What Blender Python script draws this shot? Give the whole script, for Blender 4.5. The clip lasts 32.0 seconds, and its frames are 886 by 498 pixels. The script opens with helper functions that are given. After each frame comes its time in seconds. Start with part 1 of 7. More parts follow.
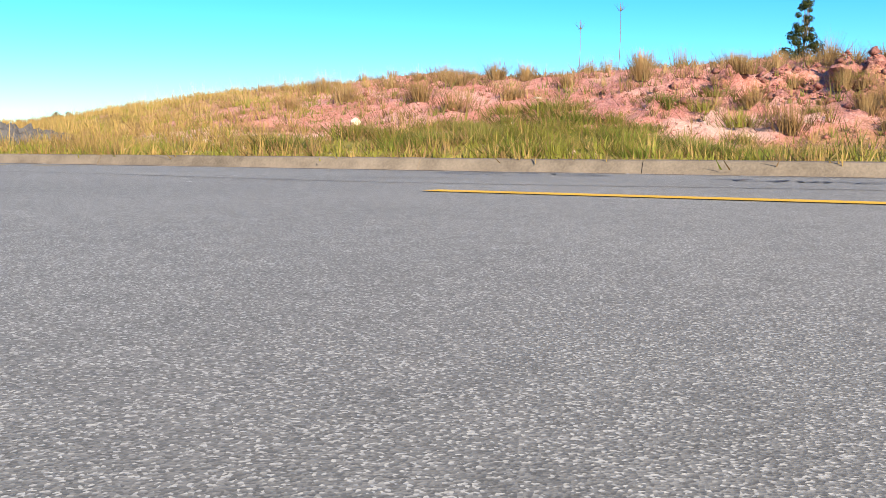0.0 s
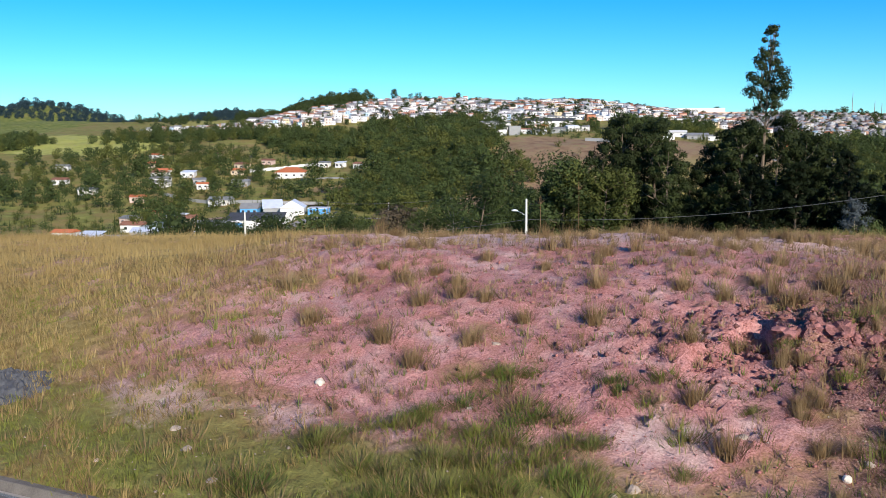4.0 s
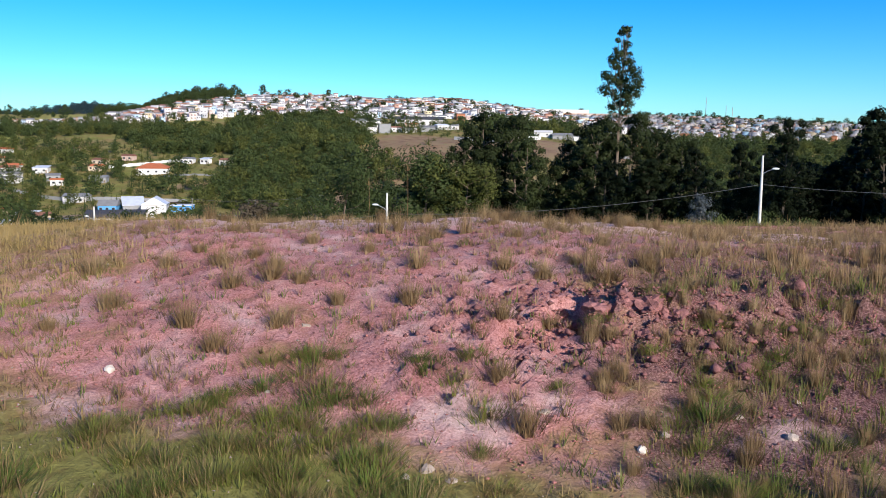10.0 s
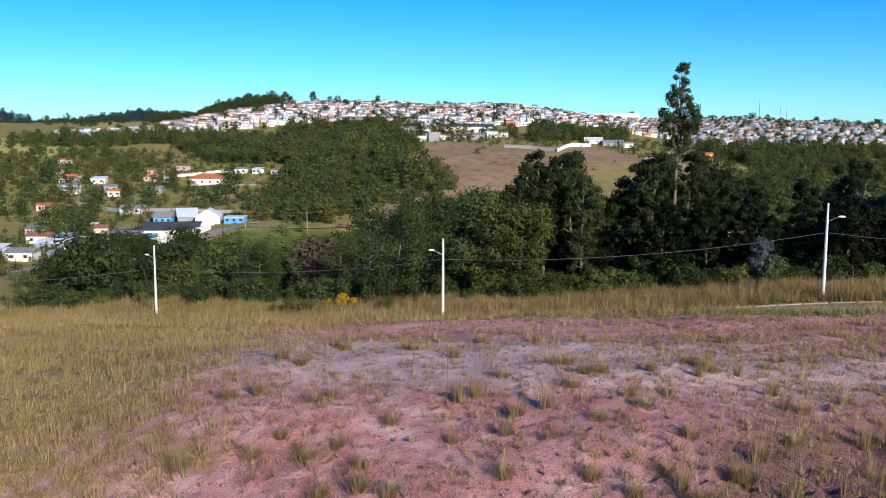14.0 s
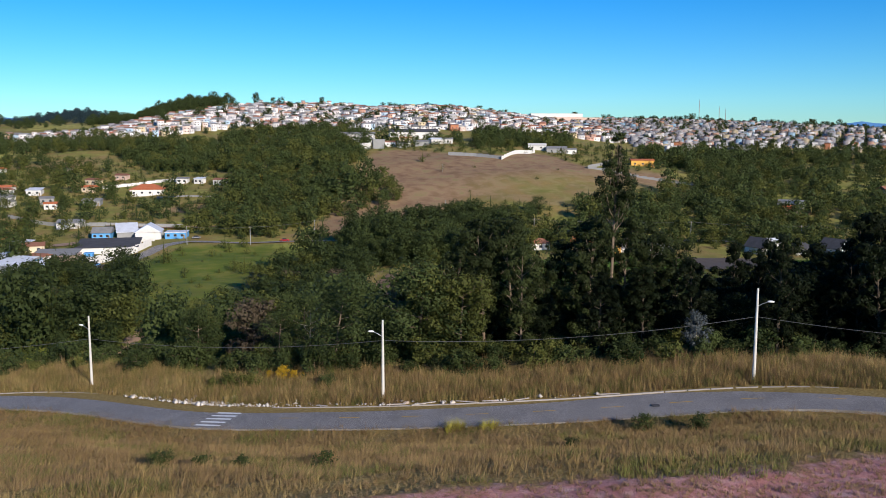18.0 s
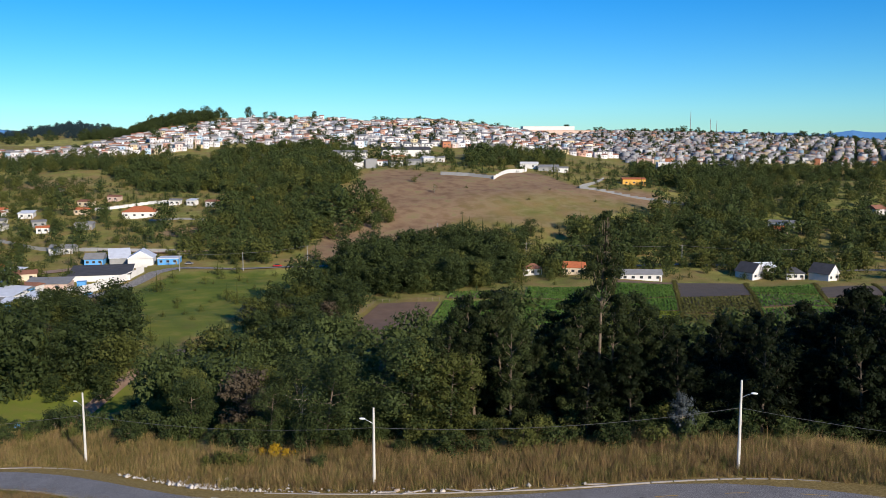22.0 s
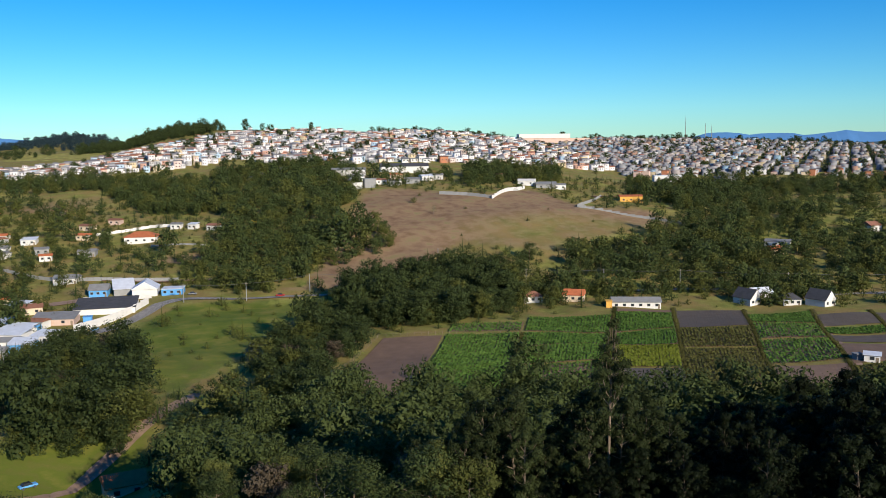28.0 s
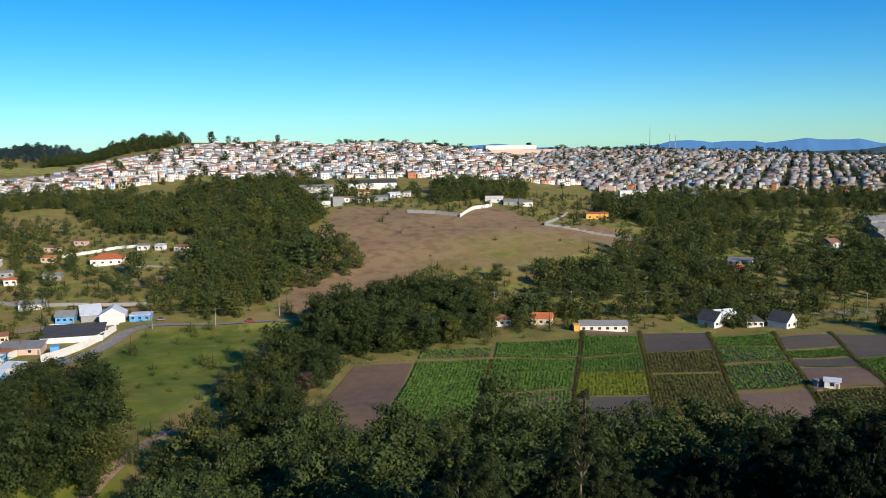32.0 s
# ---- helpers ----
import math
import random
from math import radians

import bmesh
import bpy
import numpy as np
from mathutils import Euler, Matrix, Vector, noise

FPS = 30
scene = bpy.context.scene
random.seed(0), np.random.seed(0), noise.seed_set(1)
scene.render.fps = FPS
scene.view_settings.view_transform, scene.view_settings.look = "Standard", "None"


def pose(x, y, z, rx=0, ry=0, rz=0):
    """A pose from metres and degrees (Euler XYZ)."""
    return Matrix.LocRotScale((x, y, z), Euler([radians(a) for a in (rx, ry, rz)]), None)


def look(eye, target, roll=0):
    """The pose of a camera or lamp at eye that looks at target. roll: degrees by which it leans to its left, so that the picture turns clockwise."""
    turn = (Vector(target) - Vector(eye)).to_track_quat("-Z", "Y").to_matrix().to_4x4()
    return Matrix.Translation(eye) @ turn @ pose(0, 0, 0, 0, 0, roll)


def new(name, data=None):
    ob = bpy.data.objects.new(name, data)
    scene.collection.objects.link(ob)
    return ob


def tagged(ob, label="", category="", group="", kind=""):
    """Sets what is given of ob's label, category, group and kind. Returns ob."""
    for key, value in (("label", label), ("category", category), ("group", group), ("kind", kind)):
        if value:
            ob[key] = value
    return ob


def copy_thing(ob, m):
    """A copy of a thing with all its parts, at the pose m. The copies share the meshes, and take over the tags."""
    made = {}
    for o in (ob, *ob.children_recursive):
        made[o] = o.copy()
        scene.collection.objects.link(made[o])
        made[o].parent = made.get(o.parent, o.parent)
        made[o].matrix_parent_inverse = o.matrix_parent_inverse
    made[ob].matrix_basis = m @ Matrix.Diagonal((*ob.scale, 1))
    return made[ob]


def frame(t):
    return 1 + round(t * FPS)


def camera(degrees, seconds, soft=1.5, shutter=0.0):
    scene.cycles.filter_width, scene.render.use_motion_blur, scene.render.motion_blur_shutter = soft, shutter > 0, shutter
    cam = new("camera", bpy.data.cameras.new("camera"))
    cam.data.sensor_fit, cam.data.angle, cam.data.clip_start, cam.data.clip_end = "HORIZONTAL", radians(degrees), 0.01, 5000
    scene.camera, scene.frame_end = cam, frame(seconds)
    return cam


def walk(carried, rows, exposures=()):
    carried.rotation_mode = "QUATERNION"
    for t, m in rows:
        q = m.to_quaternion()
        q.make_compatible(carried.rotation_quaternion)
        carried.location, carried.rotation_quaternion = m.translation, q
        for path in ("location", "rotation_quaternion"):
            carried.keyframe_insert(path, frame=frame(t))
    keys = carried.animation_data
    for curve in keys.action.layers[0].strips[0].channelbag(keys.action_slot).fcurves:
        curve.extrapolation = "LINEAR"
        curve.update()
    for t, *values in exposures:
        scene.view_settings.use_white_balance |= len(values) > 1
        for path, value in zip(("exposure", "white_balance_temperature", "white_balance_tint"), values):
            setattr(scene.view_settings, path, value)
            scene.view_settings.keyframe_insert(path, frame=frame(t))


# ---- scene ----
cam = camera(52.2, 32.0, soft=0.6)

# seconds, place, turn to the left, tilt upwards, lean
PATH = [
    (0, 0.00, 0.00, 0.23, 6.92, -6.28, 0.30), (0.5, -0.02, -0.06, 0.97, 8.02, -6.88, 0.08),
    (1, 0.01, -0.04, 2.20, 7.53, -7.01, -0.29), (1.5, 0.04, 0.01, 3.48, 5.92, -7.06, -0.55),
    (2, 0.07, -0.19, 4.75, 6.26, -7.28, 0.16), (2.5, 0.05, -0.22, 5.10, 5.85, -7.29, -0.01),
    (4.5, 0.52, 0.20, 5.32, 4.82, -7.49, -0.21), (5, 0.81, 0.57, 5.17, 2.57, -7.40, 0.19),
    (5.5, 0.88, 0.79, 5.10, 1.66, -7.45, 0.32), (6, 0.98, 0.69, 5.04, 1.98, -7.45, 0.29),
    (6.5, 1.09, 0.69, 4.97, 0.72, -7.49, 0.40), (7, 1.27, 0.59, 4.95, 0.21, -7.47, 0.36),
    (7.5, 1.25, 0.61, 4.93, 0.39, -7.52, 0.48), (8, 1.11, 0.65, 4.90, 1.17, -7.55, 0.73),
    (8.5, 1.25, 0.60, 4.89, 0.46, -7.56, 0.74), (9, 1.35, 0.57, 4.84, 0.00, -7.59, 0.76),
    (9.5, 1.39, 0.62, 4.81, -2.26, -7.57, 0.80), (10, 1.40, 0.67, 4.81, -2.83, -7.52, 0.65),
    (10.5, 1.38, 0.71, 4.79, -3.43, -7.48, 0.50), (11, 1.34, 0.79, 4.75, -3.71, -7.46, 0.42),
    (11.5, 1.15, 0.85, 4.76, -2.32, -7.43, 0.46), (12, 1.07, 0.95, 4.83, -1.51, -7.39, 0.45),
    (12.5, 1.06, 0.85, 5.61, -0.24, -7.45, 0.37), (13, 0.98, 0.78, 6.76, -0.38, -7.48, 0.23),
    (13.5, 0.89, 0.86, 8.13, -0.14, -7.50, 0.11), (14, 0.60, 1.52, 9.08, 0.26, -7.40, 0.22),
    (14.5, 1.24, 2.10, 9.70, -3.31, -7.32, 0.46), (15, 1.30, 2.20, 11.20, -10.05, -7.70, 0.55),
    (15.3, 1.00, 2.30, 11.90, -9.20, -7.62, 0.10), (15.5, 0.35, 2.41, 12.55, -3.29, -7.63, 0.26),
    (17.5, 1.21, 2.35, 16.50, -3.26, -7.69, 0.16), (18, 1.35, 2.44, 17.56, -3.15, -7.64, 0.10),
    (18.5, 1.48, 2.57, 18.57, -2.57, -7.59, 0.03), (19, 1.56, 2.58, 19.63, -2.49, -7.42, -0.02),
    (19.5, 1.61, 2.56, 20.60, -2.39, -7.37, -0.13), (20, 1.70, 2.48, 21.67, -2.58, -7.27, -0.17),
    (20.5, 1.76, 2.37, 22.68, -2.68, -7.17, -0.15), (21, 1.70, 2.28, 23.86, -1.96, -7.16, -0.23),
    (21.5, 1.82, 2.23, 24.78, -2.18, -7.13, -0.15), (22, 1.69, 2.00, 25.83, -3.59, -7.11, -0.08),
    (22.5, 1.46, 1.78, 27.16, -3.02, -7.13, -0.13), (23, 1.46, 1.78, 28.27, -2.98, -7.09, -0.06),
    (23.5, 1.32, 1.72, 29.30, -2.76, -7.07, -0.10), (24, 1.07, 1.35, 30.50, -2.61, -7.13, -0.45),
    (24.5, 1.02, 0.52, 31.60, -1.21, -7.02, -0.44), (25, 0.17, -0.22, 33.06, -3.67, -7.03, -0.34),
    (25.5, -0.06, -0.93, 34.22, -3.65, -7.05, -0.61), (27.5, -0.65, -1.06, 38.62, -3.97, -7.09, -0.51),
    (28, -0.74, -1.13, 39.70, -3.83, -7.05, -0.67), (28.5, -0.78, -1.07, 40.89, -4.08, -7.00, -0.45),
    (29, -1.04, -1.11, 41.59, -4.28, -6.81, -0.50), (29.5, -0.86, -1.42, 42.46, -4.50, -6.77, -0.54),
    (30, -1.26, -1.76, 43.93, -5.15, -6.71, -0.64), (30.5, -1.63, -2.18, 45.40, -5.21, -6.70, -0.60),
    (31, -1.77, -2.54, 46.36, -5.54, -6.63, -0.62), (31.5, -1.63, -2.57, 47.48, -5.12, -6.62, -0.66),
    (32, -1.77, -3.24, 48.80, -5.93, -6.67, -0.77),
]


def view(x, y, z, turn, tilt, lean):
    return pose(x, y, z, 0, 0, turn) @ pose(0, 0, 0, 90 + tilt) @ pose(0, 0, 0, 0, 0, lean)


EXPOSURES = [(0, 1.38, 8700, 12), (0.5, 1.02, 8300, 10), (1.0, 0.62, 7700, 9), (2.0, 0.6, 7100, 8), (5, 0.53, 6300, 10), (14, 0.52, 6400, 12), (17, 0.26, 6600, 12), (25, 0.26, 6850, 10), (32, 0.27, 7000, 8)]
walk(cam, [(t, view(*p)) for t, *p in PATH], exposures=EXPOSURES)

# ---- daylight: low sun behind the camera, to its right ----
SUN_UP, SUN_SIDE = 21.5, 28.8      # degrees above the horizon; light runs this far to the left of +y
world = bpy.data.worlds.new("sky")
scene.world = world
world.use_nodes = True
wn, wl = world.node_tree.nodes, world.node_tree.links
sky = wn.new("ShaderNodeTexSky")
sky.sky_type, sky.sun_disc = "NISHITA", False
sky.sun_elevation, sky.sun_rotation = radians(SUN_UP), radians(180 - SUN_SIDE)
sky.air_density, sky.dust_density, sky.ozone_density, sky.altitude = 1.0, 0.0, 5.5, 800
wn["Background"].inputs["Strength"].default_value = 0.112
deep = wn.new("ShaderNodeHueSaturation")
deep.inputs["Saturation"].default_value = 1.34
tone = wn.new("ShaderNodeMix")
tone.data_type, tone.blend_type = "RGBA", "MULTIPLY"
tone.inputs[0].default_value, tone.inputs[7].default_value = 1.0, (0.51, 0.86, 1.04, 1)
wl.new(sky.outputs[0], deep.inputs["Color"])
wl.new(deep.outputs[0], tone.inputs[6])
wl.new(tone.outputs[2], wn["Background"].inputs["Color"])
sun_data = bpy.data.lights.new("sun", "SUN")
sun_data.energy, sun_data.angle, sun_data.color = 5.0, radians(0.5), (1.0, 0.93, 0.82)
sun = new("sun", sun_data)
sx, cx = math.sin(radians(SUN_SIDE)), math.cos(radians(SUN_SIDE))
sun.matrix_world = look((0, 0, 60), (-sx * 100, cx * 100, 60 - 100 * math.tan(radians(SUN_UP))))

# ---- the lie of the land ----
def step01(a, b, v):
    t = np.clip((v - a) / (b - a), 0, 1)
    return t * t * (3 - 2 * t)


def profile(v, ks, zs, soft=0.06):
    """A smooth line through knots."""
    w = soft * np.abs(v) + 1.0
    return sum(np.interp(v + k * w, ks, zs) for k in (-1.0, -0.5, 0, 0.5, 1.0)) / 5


def wob(x, y, s, k=0.0):
    """Cheap rolling unevenness, about -1 to 1, of wavelength s."""
    x, y = x / s * 6.283, y / s * 6.283
    return (np.sin(x + 0.7 * y + k) + np.sin(1.3 * y - 0.6 * x + 1.7 * k + 1) + np.sin(1.9 * x + 0.4 * y + 2.3 + k) * 0.6) / 2.6


def kerb_y(x):
    """Far edge of the upper street."""
    return 9.42 - 0.355 * x + 0.0035 * x * x - 0.09 * np.maximum(0, -x - 6) ** 1.5 * 0.35


STREET_X = [-95, -60, -47, -39, -33, -27, -20, -14, -7, 0, 7, 15, 20, 25, 30, 36, 40, 44, 60, 95]
STREET_Y = [116, 111.5, 109.4, 106.7, 103.2, 98.8, 93.6, 90.6, 88.0, 85.6, 83.6, 81.7, 80.7, 80.0, 79.2, 77.6, 75.6, 72.8, 58, 25]


def street_y(x):
    """Middle of the lower street."""
    return sum(np.interp(x + k, STREET_X, STREET_Y) for k in (-3.2, -1.6, 0, 1.6, 3.2)) / 5


def street_z(x):
    c = np.clip(x, -70, 46)
    return -9.8 + 0.108 * c


def far_land(x, y):
    mid = profile(y, [60, 110, 135, 180, 260, 400, 450, 520, 600, 640, 700, 800, 1030, 1250, 1480, 1700, 2500, 4800],
                  [-9.8, -13, -21, -31, -38, -39.5, -38, -30, -11, -6, 1, 7, 24, 38, 48, 34, -10, -20])
    left = profile(y, [60, 110, 135, 180, 260, 400, 450, 520, 620, 700, 850, 1000, 1100, 1250, 1480, 1800, 2500, 4800],
                   [-13, -16, -22, -31, -38, -41, -39, -33, -23, -15, 3, 19, 28, 39, 52, 34, -5, -20])
    west = profile(y, [60, 110, 135, 180, 260, 400, 450, 520, 620, 700, 850, 950, 1100, 1250, 1420, 1550, 1800, 2300, 2700, 4800],
                   [-13, -16, -22, -31, -38, -41, -39, -33, -23, -17, -6, 0, 4, 8, 21, 22, 16, 28, 10, -20])
    right = profile(y, [60, 110, 135, 180, 260, 400, 450, 560, 660, 800, 900, 1000, 1300, 1700, 1950, 2500, 4800],
                    [-4, -8, -17, -29, -37, -40, -39, -32, -20, -10, -4, 2, 17, 32, 24, -10, -20])
    right = right - 22 * step01(420, 1150, x) * step01(700, 1500, y)
    a, b = step01(0, 1, -x / 190), step01(0, 1, (x - 60) / 260)
    c = step01(-215, -420, x)
    z = mid * (1 - a) * (1 - b) + (left * (1 - c) + west * c) * a + right * b
    # quarried hill and wooded ridge far off
    z = z + 70 * np.exp(-((x + 1250) / 190) ** 2 - ((y - 2300) / 260) ** 2) + 22 * np.exp(-((x + 335) / 88) ** 2 - ((y - 1510) / 130) ** 2) + 8 * np.exp(-((x + 130) / 60) ** 2 - ((y - 1450) / 90) ** 2)
    z = z + 40 * np.exp(-((x + 715) / 130) ** 2 - ((y - 2250) / 260) ** 2)
    z = z - 9 * np.exp(-((x + 72) / 30) ** 2 - ((y - 198) / 34) ** 2)
    z = z - 30 * step01(1700, 2600, np.abs(y))
    return z + wob(x, y, 90) * 1.2 * step01(140, 220, y) + wob(x, y, 260, 2) * 2 * step01(480, 900, y)


def lot_land(x, y):
    d = y - kerb_y(x)
    top = 2.02 - 1.1 * step01(-5, -17, x) - 0.6 * step01(-16, -30, x) - 0.75 * step01(4, 15, x) + 0.5 * step01(22, 45, x)
    rise = np.interp(d, [0, 2, 4.5, 7, 9.5, 13, 17, 60], [0.0, 0.07, 0.2, 0.5, 0.74, 0.95, 1.0, 1.0])
    rise = rise * np.interp(y, [24, 28, 32, 36, 40, 46], [1.0, 0.92, 0.70, 0.40, 0.12, -0.05])
    z = 0.12 + rise * top
    sx = street_z(x)
    s = (y - 43.5 - 0.1 * x) / np.maximum(street_y(x) - 5.5 - 43.5 - 0.1 * x, 5)
    down = np.interp(s, [0, 0.12, 0.9, 1.0], [0.0, 0.06, 0.96, 1.0])
    z = z * (1 - down) + sx * down
    bumps = wob(x, y, 3.1) * 0.03 + wob(x, y, 1.3, 1) * 0.022 + wob(x + 0.4 * wob(x, y, 2.3), y, 0.67, 4) * 0.022 + wob(x, y, 7.7, 3) * 0.12
    z = z + bumps * step01(0.5, 4, d) * (1 - step01(0.85, 1.0, s))
    # bank cut by rain: a low scarp with rills and crumbled faces
    on = step01(0.5, 3.5, x) * (1 - step01(15, 20, x)) * (1 - step01(42, 60, y))
    edge = 16.4 + 0.10 * (x - 4) + 0.45 * wob(x, y * 0.2, 2.3, 2)
    z = z + on * (0.30 * step01(edge - 0.4, edge + 0.4, y) - 0.17)
    rough = np.exp(-((y - edge) / 2.2) ** 2) * on + 0.35 * step01(3, 6, d) * (1 - step01(24, 30, y))
    z = z + 1.9 * rough * (0.10 * np.abs(wob(x, y, 0.9, 5)) + 0.09 * np.abs(wob(x * 1.7, y, 1.4, 3)) + 0.06 * np.abs(wob(x + 0.3 * y, y, 0.62, 9)) - 0.09)
    z = z + 0.22 * np.exp(-((x - 5.9) / 1.1) ** 2 - ((y - 16.5) / 0.7) ** 2) * (0.6 + 0.9 * np.abs(wob(x, y, 0.8, 2)))
    z = z - 0.85 * np.exp(-(((x - 4.62) / 0.26) ** 4) - ((y - 16.95) / 0.40) ** 4)
    return z


def height(x, y):
    x, y = np.asarray(x, float), np.asarray(y, float)
    s = y - street_y(x)
    z = np.where(s < 0, lot_land(x, y), 0)
    beyond = street_z(x) + (far_land(x, y) - street_z(x)) * step01(6, 60, s)
    z = np.where(s >= 0, beyond, z)
    d = y - kerb_y(x)
    return np.where((d < 0.55) & (y < 60) & (np.abs(x) < 60), -0.06, np.where((y < 40) & (np.abs(x) >= 60), np.minimum(z, -6), z))


# ---- materials ----
def material(name, base, rough=0.9, metal=0.0, vary=0.25, scale=1.0, bump=0.2, fine=18.0, spread=0.0, tint=None):
    """A surface with variation at two scales: stains of size 1/scale, grain of size 1/fine, and relief."""
    m = bpy.data.materials.new(name)
    m.use_nodes = True
    n, l = m.node_tree.nodes, m.node_tree.links
    bsdf = n["Principled BSDF"]
    bsdf.inputs["Roughness"].default_value, bsdf.inputs["Metallic"].default_value = rough, metal
    bsdf.inputs["Specular IOR Level"].default_value = 0.25
    geo = n.new("ShaderNodeNewGeometry")
    big, small = n.new("ShaderNodeTexNoise"), n.new("ShaderNodeTexNoise")
    big.inputs["Scale"].default_value, small.inputs["Scale"].default_value = scale, fine
    big.inputs["Detail"].default_value, small.inputs["Detail"].default_value = 4, 3
    for t in (big, small):
        l.new(geo.outputs["Position"], t.inputs["Vector"])
    add = n.new("ShaderNodeMath")
    add.operation = "MULTIPLY_ADD"
    l.new(small.outputs["Fac"], add.inputs[0])
    add.inputs[1].default_value = 0.6
    l.new(big.outputs["Fac"], add.inputs[2])
    last = add.outputs[0]
    if spread:
        info = n.new("ShaderNodeObjectInfo")
        more = n.new("ShaderNodeMath")
        more.operation = "MULTIPLY_ADD"
        l.new(info.outputs["Random"], more.inputs[0])
        more.inputs[1].default_value = spread
        l.new(last, more.inputs[2])
        last = more.outputs[0]
    ramp = n.new("ShaderNodeMapRange")
    ramp.inputs["From Min"].default_value, ramp.inputs["From Max"].default_value = 0.45, 1.15 + spread
    l.new(last, ramp.inputs["Value"])
    mix = n.new("ShaderNodeMix")
    mix.data_type = "RGBA"
    dark = [c * (1 - vary) for c in base]
    light = [min(c * (1 + vary), 0.95) for c in (tint or base)]
    mix.inputs[6].default_value, mix.inputs[7].default_value = (*dark, 1), (*light, 1)
    l.new(ramp.outputs[0], mix.inputs[0])
    l.new(mix.outputs[2], bsdf.inputs["Base Color"])
    if bump:
        b = n.new("ShaderNodeBump")
        b.inputs["Strength"].default_value, b.inputs["Distance"].default_value = bump, 0.4 / fine
        l.new(small.outputs["Fac"], b.inputs["Height"])
        l.new(b.outputs[0], bsdf.inputs["Normal"])
    return m


def leaf_material(name, dark, light):
    """Leaves, each a little different, with some light coming through."""
    m = bpy.data.materials.new(name)
    m.use_nodes = True
    n, l = m.node_tree.nodes, m.node_tree.links
    bsdf = n["Principled BSDF"]
    bsdf.inputs["Roughness"].default_value = 0.6
    bsdf.inputs["Specular IOR Level"].default_value = 0.08
    geo, info = n.new("ShaderNodeNewGeometry"), n.new("ShaderNodeObjectInfo")
    add = n.new("ShaderNodeMath")
    add.operation = "MULTIPLY_ADD"
    l.new(geo.outputs["Random Per Island"], add.inputs[0])
    add.inputs[1].default_value = 0.2
    half = n.new("ShaderNodeMath")
    half.operation = "MULTIPLY"
    l.new(info.outputs["Random"], half.inputs[0])
    half.inputs[1].default_value = 0.3
    spot = n.new("ShaderNodeTexNoise")
    spot.inputs["Scale"].default_value = 0.14
    spot.inputs["Detail"].default_value = 3
    l.new(geo.outputs["Position"], spot.inputs["Vector"])
    wide = n.new("ShaderNodeMath")
    wide.operation = "MULTIPLY_ADD"
    l.new(spot.outputs["Fac"], wide.inputs[0])
    wide.inputs[1].default_value = 0.9
    l.new(half.outputs[0], wide.inputs[2])
    low = n.new("ShaderNodeMath")
    low.operation = "SUBTRACT"
    l.new(wide.outputs[0], low.inputs[0])
    low.inputs[1].default_value = 0.25
    l.new(low.outputs[0], add.inputs[2])
    mix = n.new("ShaderNodeMix")
    mix.data_type = "RGBA"
    mix.inputs[6].default_value, mix.inputs[7].default_value = (*dark, 1), (*light, 1)
    l.new(add.outputs[0], mix.inputs[0])
    l.new(mix.outputs[2], bsdf.inputs["Base Color"])
    thin = n.new("ShaderNodeBsdfTranslucent")
    l.new(mix.outputs[2], thin.inputs["Color"])
    both = n.new("ShaderNodeMixShader")
    both.inputs[0].default_value = 0.2
    l.new(bsdf.outputs[0], both.inputs[1])
    l.new(thin.outputs[0], both.inputs[2])
    l.new(both.outputs[0], n["Material Output"].inputs["Surface"])
    return m


